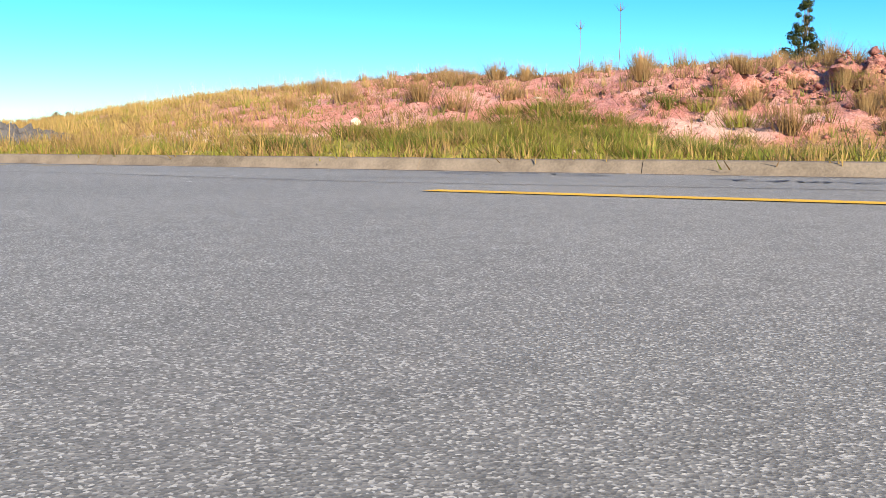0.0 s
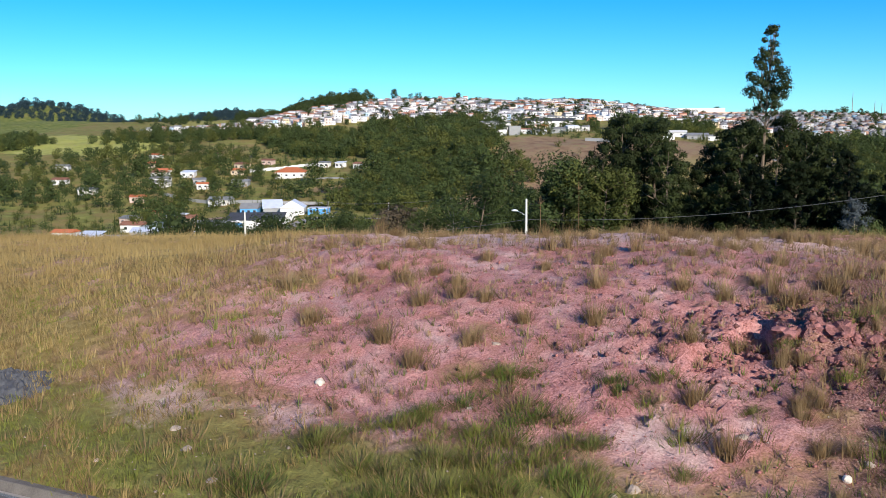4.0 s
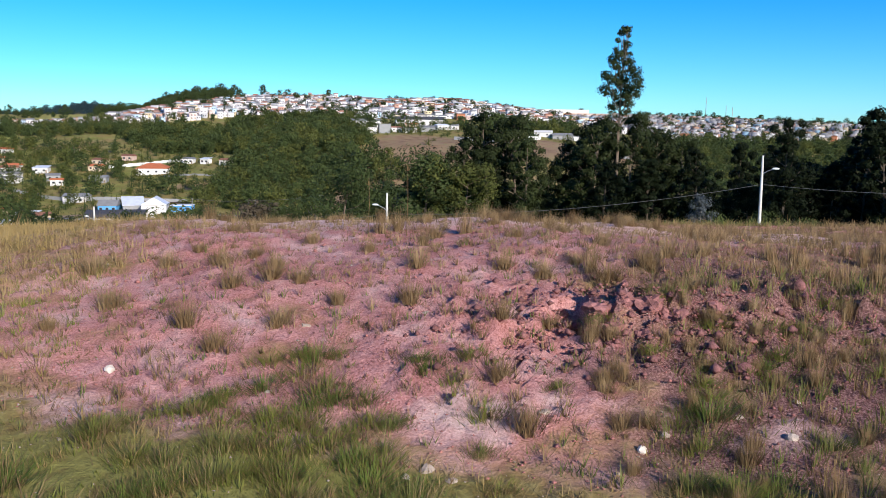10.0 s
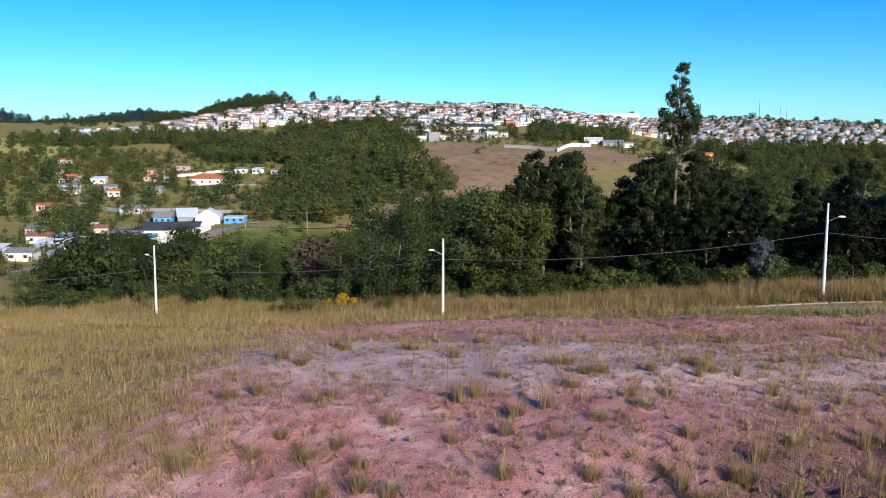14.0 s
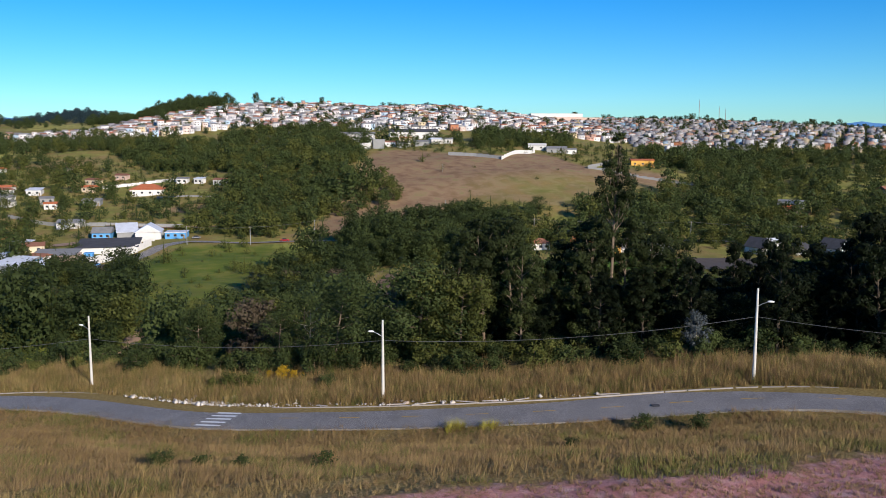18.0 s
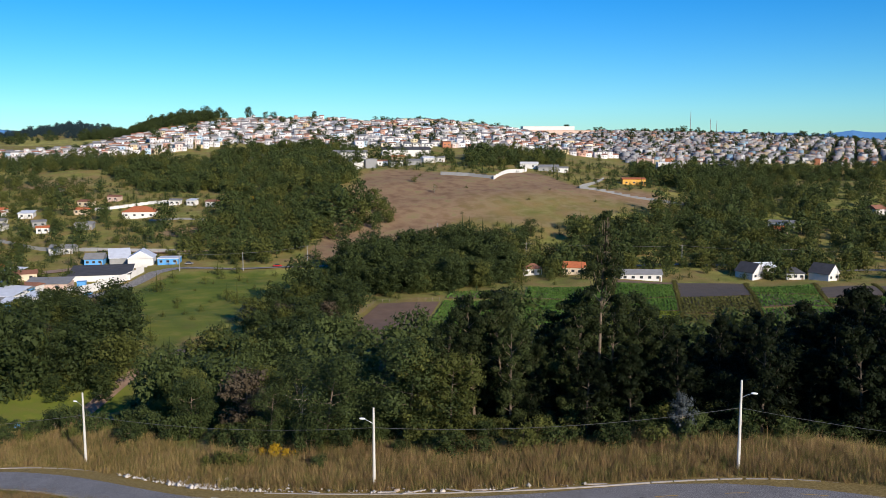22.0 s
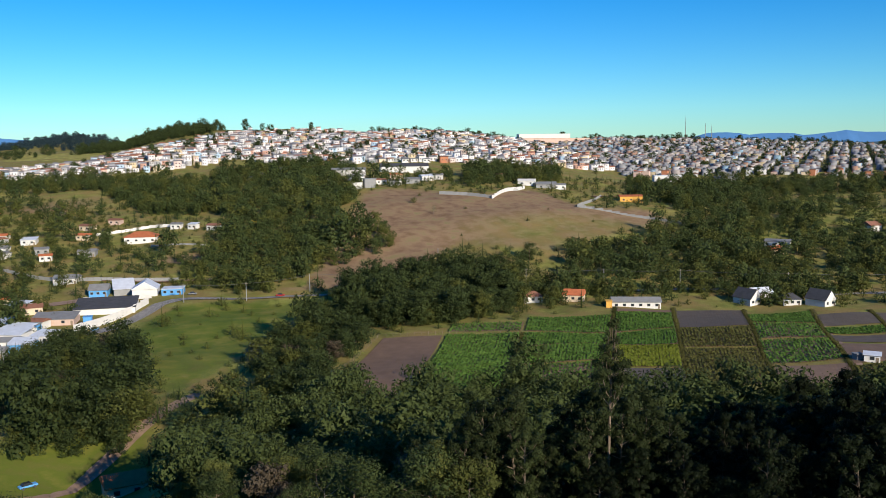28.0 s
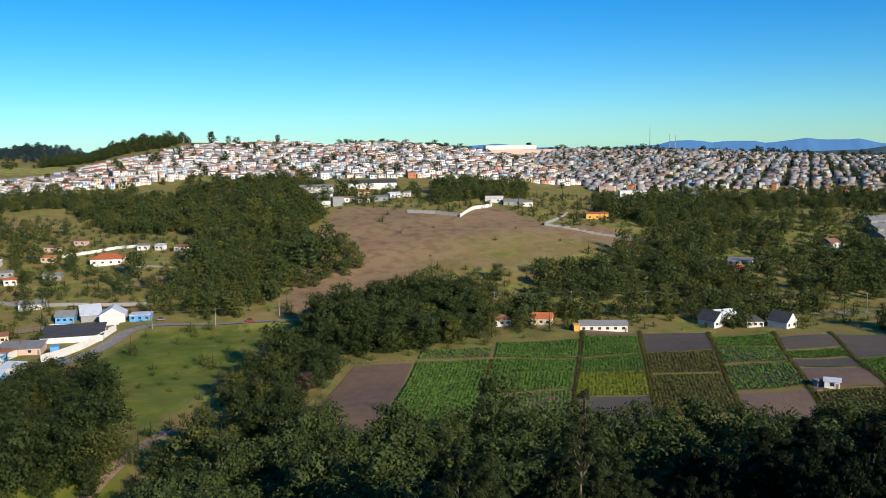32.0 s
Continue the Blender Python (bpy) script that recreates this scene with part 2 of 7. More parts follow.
def ground_material():
    """Red earth, dry grass, green grass, bare brown soil: how much of each comes with the land's own weights."""
    m = bpy.data.materials.new("ground")
    m.use_nodes = True
    n, l = m.node_tree.nodes, m.node_tree.links
    bsdf = n["Principled BSDF"]
    bsdf.inputs["Roughness"].default_value = 0.95
    bsdf.inputs["Specular IOR Level"].default_value = 0.1
    geo = n.new("ShaderNodeNewGeometry")

    def noise_tex(s, detail=5, rough=0.6):
        t = n.new("ShaderNodeTexNoise")
        t.inputs["Scale"].default_value, t.inputs["Detail"].default_value, t.inputs["Roughness"].default_value = s, detail, rough
        l.new(geo.outputs["Position"], t.inputs["Vector"])
        return t.outputs["Fac"]

    def ramp(fac, stops):
        r = n.new("ShaderNodeValToRGB")
        e = r.color_ramp.elements
        while len(e) < len(stops):
            e.new(0.5)
        for k, (p, c) in zip(e, stops):
            k.position, k.color = p, (*c, 1)
        l.new(fac, r.inputs[0])
        return r.outputs[0]

    def blend(fac, a, b):
        x = n.new("ShaderNodeMix")
        x.data_type = "RGBA"
        l.new(fac, x.inputs[0])
        l.new(a, x.inputs[6])
        l.new(b, x.inputs[7])
        return x.outputs[2]

    def edge(weight, nz, hard=0.16):
        """A weight broken up by noise."""
        s = n.new("ShaderNodeMath")
        s.operation = "ADD"
        l.new(weight, s.inputs[0])
        l.new(nz, s.inputs[1])
        r = n.new("ShaderNodeMapRange")
        r.inputs["From Min"].default_value, r.inputs["From Max"].default_value = 1.0 - hard, 1.0 + hard
        l.new(s.outputs[0], r.inputs["Value"])
        return r.outputs[0]

    patch, mid, grain, wide = noise_tex(0.9), noise_tex(4.0), noise_tex(26.0), noise_tex(0.03)
    earth = ramp(patch, [(0.30, (0.29, 0.093, 0.075)), (0.45, (0.43, 0.172, 0.152)), (0.56, (0.52, 0.268, 0.245)), (0.72, (0.64, 0.465, 0.425))])
    earth2 = ramp(grain, [(0.36, (0.15, 0.055, 0.045)), (0.62, (0.63, 0.325, 0.29))])
    half = n.new("ShaderNodeValue")
    half.outputs[0].default_value = 0.5
    earth = blend(half.outputs[0], earth, earth2)
    wide2 = noise_tex(0.11)
    both = n.new("ShaderNodeMix")
    both.inputs[0].default_value = 0.6
    l.new(mid, both.inputs[2])
    l.new(wide2, both.inputs[3])
    dry = ramp(mid, [(0.2, (0.13, 0.085, 0.03)), (0.5, (0.25, 0.18, 0.065)), (0.8, (0.38, 0.29, 0.12))])
    green = ramp(both.outputs[0], [(0.36, (0.07, 0.10, 0.018)), (0.48, (0.14, 0.165, 0.036)), (0.62, (0.29, 0.26, 0.075))])
    brown = ramp(wide2, [(0.28, (0.155, 0.088, 0.055)), (0.45, (0.235, 0.148, 0.086)), (0.56, (0.275, 0.185, 0.105)), (0.68, (0.23, 0.19, 0.085))])
    at = n.new("ShaderNodeAttribute")
    at.attribute_name = "cover"
    sep = n.new("ShaderNodeSeparateColor")
    l.new(at.outputs["Color"], sep.inputs[0])
    col = blend(edge(sep.outputs[1], both.outputs[0], 0.12), dry, green)
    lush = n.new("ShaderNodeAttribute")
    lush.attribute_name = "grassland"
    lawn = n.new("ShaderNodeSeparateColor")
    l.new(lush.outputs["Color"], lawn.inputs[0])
    hay = ramp(wide2, [(0.3, (0.27, 0.28, 0.06)), (0.5, (0.38, 0.37, 0.09)), (0.68, (0.44, 0.39, 0.13))])
    damp = ramp(wide2, [(0.3, (0.085, 0.125, 0.018)), (0.5, (0.125, 0.155, 0.024)), (0.68, (0.20, 0.19, 0.042))])
    col = blend(edge(lawn.outputs[0], wide2, 0.2), col, hay)
    col = blend(edge(lawn.outputs[1], wide2, 0.2), col, damp)
    col = blend(edge(sep.outputs[2], wide2, 0.22), col, brown)
    col = blend(edge(sep.outputs[0], patch), col, earth)
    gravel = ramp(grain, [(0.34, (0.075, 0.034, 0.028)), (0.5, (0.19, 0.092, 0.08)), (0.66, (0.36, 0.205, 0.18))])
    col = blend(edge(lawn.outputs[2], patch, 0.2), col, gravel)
    pale = ramp(grain, [(0.3, (0.40, 0.235, 0.20)), (0.6, (0.62, 0.43, 0.38))])
    col = blend(edge(at.outputs["Alpha"], patch), col, pale)
    l.new(col, bsdf.inputs["Base Color"])
    b = n.new("ShaderNodeBump")
    b.inputs["Strength"].default_value, b.inputs["Distance"].default_value = 0.75, 0.09
    l.new(mid, b.inputs["Height"])
    b2 = n.new("ShaderNodeBump")
    b2.inputs["Strength"].default_value, b2.inputs["Distance"].default_value = 0.9, 0.03
    l.new(grain, b2.inputs["Height"])
    l.new(b.outputs[0], b2.inputs["Normal"])
    l.new(b2.outputs[0], bsdf.inputs["Normal"])
    return m


def asphalt_material(name, base):
    m = material(name, base, rough=0.8, vary=0.22, scale=0.35, bump=0.0, fine=9)
    n, l = m.node_tree.nodes, m.node_tree.links
    bsdf = n["Principled BSDF"]
    geo = n.new("ShaderNodeNewGeometry")
    v = n.new("ShaderNodeTexVoronoi")
    v.inputs["Scale"].default_value = 300
    l.new(geo.outputs["Position"], v.inputs["Vector"])
    sp = n.new("ShaderNodeSeparateColor")
    l.new(v.outputs["Color"], sp.inputs[0])
    r = n.new("ShaderNodeValToRGB")
    e = r.color_ramp.elements
    e[0].position, e[0].color = 0.0, (0.42, 0.42, 0.42, 1)
    e[1].position, e[1].color = 0.8, (1.1, 1.1, 1.1, 1)
    k = e.new(0.93)
    k.color = (2.2, 2.2, 2.2, 1)
    l.new(sp.outputs[0], r.inputs[0])
    mul = n.new("ShaderNodeMix")
    mul.data_type, mul.blend_type = "RGBA", "MULTIPLY"
    mul.inputs[0].default_value = 0.8
    l.new(bsdf.inputs["Base Color"].links[0].from_socket, mul.inputs[6])
    l.new(r.outputs[0], mul.inputs[7])
    l.new(mul.outputs[2], bsdf.inputs["Base Color"])
    b = n.new("ShaderNodeBump")
    b.inputs["Strength"].default_value, b.inputs["Distance"].default_value = 0.16, 0.003
    l.new(v.outputs["Distance"], b.inputs["Height"])
    l.new(b.outputs[0], bsdf.inputs["Normal"])
    return m


M_GROUND = ground_material()
M_ASPHALT = asphalt_material("asphalt", (0.198, 0.203, 0.193))
M_ASPHALT_OLD = asphalt_material("asphalt_old", (0.235, 0.22, 0.205))
M_KERB = material("kerb_concrete", (0.135, 0.115, 0.095), vary=0.6, scale=3.5, fine=40, bump=0.5, spread=0.3)
M_YELLOW = material("road_paint_yellow", (0.62, 0.36, 0.03), rough=0.7, vary=0.2, scale=4, fine=60)
M_WHITE_PAINT = material("road_paint_white", (0.72, 0.72, 0.70), rough=0.7, vary=0.2, scale=3, fine=40)
M_CONCRETE = material("post_concrete", (0.55, 0.53, 0.48), vary=0.15, scale=1.2, fine=25)
M_BARK = material("bark", (0.16, 0.12, 0.085), vary=0.4, scale=1.5, fine=12, bump=0.6)
M_BARK_DARK = material("bark_dark", (0.09, 0.07, 0.05), vary=0.4, scale=1.5, fine=10, bump=0.5)
M_BARK_PALE = material("bark_pale", (0.27, 0.235, 0.19), vary=0.35, scale=1.2, fine=8, bump=0.4)
M_LEAF = leaf_material("leaves", (0.010, 0.019, 0.007), (0.090, 0.116, 0.036))
# nearly black leaves: the grove's self-shading is put into the colour
M_LEAF_GROVE_SHADE = leaf_material("leaves_grove_shade", (0.0022, 0.0040, 0.0016), (0.017, 0.025, 0.009))
M_LEAF_TALL = leaf_material("leaves_tall", (0.006, 0.010, 0.004), (0.058, 0.074, 0.024))
M_LEAF_WARM = leaf_material("leaves_warm", (0.026, 0.036, 0.009), (0.160, 0.168, 0.044))
M_LEAF_BROWN = leaf_material("leaves_brown", (0.045, 0.036, 0.024), (0.15, 0.115, 0.075))
M_LEAF_YELLOW = leaf_material("leaves_yellow", (0.25, 0.15, 0.01), (0.55, 0.36, 0.03))
M_LEAF_SILVER = leaf_material("leaves_silver", (0.04, 0.05, 0.05), (0.15, 0.17, 0.18))
# bluish leaf colour stands in for haze over the distant hills
M_LEAF_FAR_HAZE = leaf_material("leaves_far_haze", (0.018, 0.036, 0.044), (0.050, 0.080, 0.088))
M_DRY = leaf_material("dry_blades", (0.16, 0.10, 0.035), (0.48, 0.36, 0.15))
M_VERGE = leaf_material("verge_blades", (0.05, 0.06, 0.012), (0.27, 0.275, 0.06))
M_RUST = leaf_material("rusty_blades", (0.10, 0.06, 0.03), (0.34, 0.225, 0.11))
M_STRAW = leaf_material("straw_blades", (0.15, 0.095, 0.045), (0.42, 0.30, 0.16))
M_GREEN = leaf_material("green_blades", (0.06, 0.07, 0.018), (0.24, 0.23, 0.07))
M_ROCK = material("rock", (0.30, 0.22, 0.17), vary=0.35, scale=5, fine=40, bump=0.6, spread=0.4, tint=(0.42, 0.34, 0.27))
M_WHITE = material("white_render", (0.64, 0.62, 0.59), vary=0.14, scale=0.5, fine=6, spread=0.2)
M_CREAM = material("cream_render", (0.62, 0.50, 0.36), vary=0.18, scale=0.5, fine=6, spread=0.3)
M_PINK = material("salmon_render", (0.55, 0.40, 0.33), vary=0.2, scale=0.5, fine=6, spread=0.3)
M_GREY = material("grey_render", (0.27, 0.27, 0.265), vary=0.2, scale=0.5, fine=6, spread=0.3)
M_BLUE = material("blue_paint", (0.10, 0.32, 0.62), vary=0.25, scale=0.6, fine=6, spread=0.2)
M_YELLOW_WALL = material("ochre_render", (0.66, 0.36, 0.08), vary=0.2, scale=0.5, fine=6)
M_BRICK = material("raw_brick", (0.42, 0.17, 0.09), vary=0.3, scale=0.8, fine=9, spread=0.3)
M_TILE = material("clay_tiles", (0.46, 0.14, 0.06), vary=0.35, scale=0.9, fine=5, bump=0.6, spread=0.4)
M_TILE_OLD = material("old_clay_tiles", (0.24, 0.11, 0.07), vary=0.35, scale=0.9, fine=5, bump=0.6, spread=0.4)
M_FIBRE = material("fibre_cement_sheets", (0.20, 0.20, 0.20), vary=0.3, scale=0.5, fine=4, bump=0.5, spread=0.4)
M_ROOF_DARK = material("dark_roof_sheets", (0.065, 0.065, 0.07), vary=0.3, scale=0.4, fine=4, bump=0.4)
M_ROOF_PALE = material("pale_roof_sheets", (0.60, 0.63, 0.68), rough=0.5, vary=0.15, scale=0.4, fine=4)
M_GLASS_DARK = material("dark_window_glass", (0.03, 0.035, 0.04), rough=0.15, vary=0.2, bump=0)
M_SOIL = material("ploughed_soil", (0.18, 0.115, 0.078), vary=0.3, scale=0.25, fine=3, bump=0.6, spread=0.3)
M_SOIL_GREY = material("dry_grey_soil", (0.11, 0.088, 0.07), vary=0.25, scale=0.25, fine=3, bump=0.6, spread=0.3)
M_CROP = leaf_material("crop_leaves", (0.04, 0.09, 0.018), (0.12, 0.20, 0.04))
M_CROP_PALE = leaf_material("pale_crop_leaves", (0.07, 0.10, 0.015), (0.20, 0.22, 0.03))
M_CROP_DULL = leaf_material("dull_crop_leaves", (0.05, 0.055, 0.018), (0.13, 0.12, 0.035))
M_WATER = material("pond_water", (0.02, 0.03, 0.03), rough=0.08, vary=0.2, bump=0.02)
M_TRACK = material("dirt_track", (0.30, 0.20, 0.14), vary=0.3, scale=0.4, fine=3)
M_GRAVEL = material("dark_gravel", (0.07, 0.07, 0.075), vary=0.5, scale=6, fine=30, bump=0.8, spread=0.3)
M_INK = material("black_spray_paint", (0.02, 0.02, 0.022), rough=0.6, vary=0.3, scale=6, fine=60, bump=0)
M_LUSH = leaf_material("lush_blades", (0.035, 0.055, 0.012), (0.19, 0.24, 0.05))
M_GUTTER = material("gutter_cement", (0.36, 0.31, 0.26), vary=0.4, scale=2, fine=30)
M_REED = leaf_material("reed_blades", (0.22, 0.20, 0.03), (0.52, 0.47, 0.09))
M_PLANK = material("pale_plank", (0.5, 0.44, 0.38), vary=0.35, scale=2, fine=20, spread=0.3)
M_DAMP = material("damp_dirt", (0.13, 0.12, 0.11), vary=0.4, scale=3, fine=30, bump=0)
M_STAIN = material("faded_yellow_stain", (0.34, 0.25, 0.07), vary=0.4, scale=5, fine=40, bump=0)
M_TAR = material("tar_seam", (0.075, 0.073, 0.07), vary=0.2, bump=0)
# distance haze is put into this blue base colour
M_FAR_HILL_HAZE = material("far_hills_haze_blue", (0.06, 0.17, 0.36), vary=0.12, scale=0.004, fine=0.02, bump=0)
M_LAMP = material("lamp_glass", (0.8, 0.8, 0.78), rough=0.2, vary=0.05, bump=0)
M_METAL = material("galvanised_metal", (0.45, 0.46, 0.47), rough=0.45, metal=0.8, vary=0.1, bump=0)
M_WOOD = material("weathered_wood", (0.23, 0.18, 0.13), vary=0.3, scale=2, fine=15)
M_WIRE = material("wire", (0.12, 0.12, 0.12), rough=0.5, vary=0.1, bump=0)


# ---- making things ----
def link(name, bm, mat, parent=None):
    me = bpy.data.meshes.new(name)
    bm.to_mesh(me)
    bm.free()
    me.materials.append(mat)
    ob = new(name, me)
    if parent is not None:
        ob.parent = parent
    return ob


def part(name, bm, mat, parent, label=""):
    ob = link(name, bm, mat, parent)
    return tagged(ob, label=label) if label else ob


def empty(name, m=None):
    ob = new(name)
    ob.empty_display_size = 0.3
    if m is not None:
        ob.matrix_basis = m
    return ob


def arrays(name, verts, faces, mat, smooth=False):
    """A mesh object from numpy arrays; faces all of one size."""
    verts, faces = np.asarray(verts, np.float32), np.asarray(faces, np.int32)
    me = bpy.data.meshes.new(name)
    k = faces.shape[1]
    me.vertices.add(len(verts))
    me.vertices.foreach_set("co", verts.ravel())
    me.loops.add(faces.size)
    me.loops.foreach_set("vertex_index", faces.ravel())
    me.polygons.add(len(faces))
    me.polygons.foreach_set("loop_start", np.arange(0, faces.size, k, dtype=np.int32))
    if smooth:
        me.polygons.foreach_set("use_smooth", np.ones(len(faces), bool))
    me.update(calc_edges=True)
    me.materials.append(mat)
    return me


def box(bm, x0, y0, z0, x1, y1, z1, bevel=0.0):
    r = bmesh.ops.create_cube(bm, size=1, matrix=Matrix.Translation(((x0 + x1) / 2, (y0 + y1) / 2, (z0 + z1) / 2)) @ Matrix.Diagonal((x1 - x0, y1 - y0, z1 - z0, 1)))
    if bevel:
        es = list({e for v in r["verts"] for e in v.link_edges})
        bmesh.ops.bevel(bm, geom=es, offset=bevel, segments=1, affect="EDGES")
    return bm


def boxes(*bs, bevel=0.0):
    bm = bmesh.new()
    for b in bs:
        box(bm, *b, bevel=bevel)
    return bm


def tube(bm, pts, radii, sides=6):
    """A tapering limb along points."""
    rings = []
    for i, p in enumerate(pts):
        a, b = Vector(pts[max(i - 1, 0)]), Vector(pts[min(i + 1, len(pts) - 1)])
        q = (b - a).to_track_quat("Z", "Y")
        r = radii[i]
        rings.append([bm.verts.new(Vector(p) + q @ Vector((math.cos(k * 6.2832 / sides) * r, math.sin(k * 6.2832 / sides) * r, 0))) for k in range(sides)])
    for a, b in zip(rings, rings[1:]):
        for k in range(sides):
            bm.faces.new((a[k], a[(k + 1) % sides], b[(k + 1) % sides], b[k]))
    bm.faces.new(rings[-1])
    bm.faces.new(rings[0][::-1])
    return bm


def z_at(x, y):
    return float(height(x, y))



def island_material(name, stops, rough=0.9, fine=0.6):
    """One colour for each loose piece, out of a short list, with stains."""
    m = material(name, (0.5, 0.5, 0.5), rough=rough, vary=0.22, scale=0.3, fine=fine, bump=0)
    n, l = m.node_tree.nodes, m.node_tree.links
    bsdf, geo, r = n["Principled BSDF"], n.new("ShaderNodeNewGeometry"), n.new("ShaderNodeValToRGB")
    r.color_ramp.interpolation = "CONSTANT"
    e = r.color_ramp.elements
    while len(e) < len(stops):
        e.new(0.5)
    for k, (p, c) in zip(e, stops):
        k.position, k.color = p, (*c, 1)
    l.new(geo.outputs["Random Per Island"], r.inputs[0])
    mul = n.new("ShaderNodeMix")
    mul.data_type, mul.blend_type = "RGBA", "MULTIPLY"
    mul.inputs[0].default_value = 1.0
    double = n.new("ShaderNodeMix")
    double.data_type, double.blend_type = "RGBA", "ADD"
    double.inputs[0].default_value = 1.0
    src = bsdf.inputs["Base Color"].links[0].from_socket
    l.new(src, double.inputs[6])
    l.new(src, double.inputs[7])
    l.new(double.outputs[2], mul.inputs[6])
    l.new(r.outputs[0], mul.inputs[7])
    l.new(mul.outputs[2], bsdf.inputs["Base Color"])
    return m


M_TOWN_WALL = island_material("town_walls", [(0, (0.74, 0.70, 0.68)), (0.42, (0.58, 0.55, 0.54)), (0.58, (0.70, 0.54, 0.47)), (0.66, (0.52, 0.30, 0.22)), (0.76, (0.42, 0.41, 0.40)), (0.86, (0.60, 0.48, 0.30)), (0.93, (0.40, 0.52, 0.62))])
M_TOWN_WALL_GREY = island_material("town_walls_grey", [(0, (0.50, 0.49, 0.49)), (0.14, (0.27, 0.27, 0.28)), (0.42, (0.36, 0.32, 0.30)), (0.6, (0.22, 0.22, 0.24)), (0.77, (0.36, 0.22, 0.16)), (0.86, (0.36, 0.30, 0.2)), (0.93, (0.22, 0.33, 0.42))])
# dark woodland tone with distance haze mixed into the base colour
M_FAR_WOOD_HAZE = material("far_wooded_hill_haze", (0.035, 0.065, 0.085), vary=0.3, scale=0.01, fine=0.05, bump=0)
M_TRASH = material("pale_rubble", (0.5, 0.46, 0.42), vary=0.35, scale=3, fine=20)
M_TOWN_ROOF = island_material("town_roofs", [(0, (0.22, 0.21, 0.21)), (0.35, (0.33, 0.32, 0.31)), (0.55, (0.40, 0.17, 0.10)), (0.75, (0.28, 0.14, 0.10)), (0.87, (0.50, 0.49, 0.48))])


# ---- the ground: one sheet to the horizon ----
def spaced(a, b, near, grow, lo, hi):
    """Lines packed between a and b, wider and wider outside."""
    inner = list(np.arange(a, b + 1e-6, near))
    s, p = near, a
    left = []
    while p > lo:
        s = min(s * grow, 60)
        p -= s
        left.append(p)
    s, p = near, b
    right = []
    while p < hi:
        s = min(s * grow, 60)
        p += s
        right.append(p)
    return np.array(left[::-1] + inner + right)


def inside(x, y, poly):
    """Soft-less test: points of arrays within a polygon."""
    c = np.zeros(np.shape(x), bool)
    n = len(poly)
    for i in range(n):
        (x0, y0), (x1, y1) = poly[i], poly[(i + 1) % n]
        hitx = (x1 - x0) * (y - y0) / ((y1 - y0) if y1 != y0 else 1e-9) + x0
        c ^= ((y0 > y) != (y1 > y)) & (x < hitx)
    return c


BROWN_FIELD = [(-38, 462), (-5, 462), (15, 500), (45, 540), (95, 520), (150, 560), (200, 600), (190, 640), (140, 640), (115, 712), (80, 660), (8, 697), (-14, 680), (-22, 620), (-30, 560)]
MEADOW = [(-112, 400), (-105, 340), (-85, 300), (-66, 275), (-60, 300), (-50, 345), (-38, 410), (-20, 440), (-85, 440)]
TRACKSIDE = [(-112, 178), (-66, 168), (-56, 200), (-60, 230), (-66, 252), (-92, 240), (-114, 215)]
WET_MEADOW = [(-100, 430), (-62, 428), (-58, 395), (-64, 355), (-84, 345), (-104, 370)]
VERGE_MEADOW = [(-66, 443), (-18, 443), (-22, 412), (-60, 424)]
HILL_PASTURE = [(-560, 1330), (-470, 1290), (-390, 1290), (-370, 1380), (-430, 1450), (-560, 1440)]
PASTURE = [(-540, 1010), (-400, 940), (-318, 775), (-325, 725), (-400, 735), (-560, 800)]
SCRUB = [(235, 560), (330, 520), (420, 640), (380, 760), (260, 700)]


def soft_inside(x, y, poly, r=7.0):
    """The same with blurred edges."""
    return sum(inside(x + r * math.cos(k * 0.9) * (1 + k % 3) / 2, y + r * math.sin(k * 0.9) * (1 + k % 3) / 2, poly) for k in range(7)) / 7.0


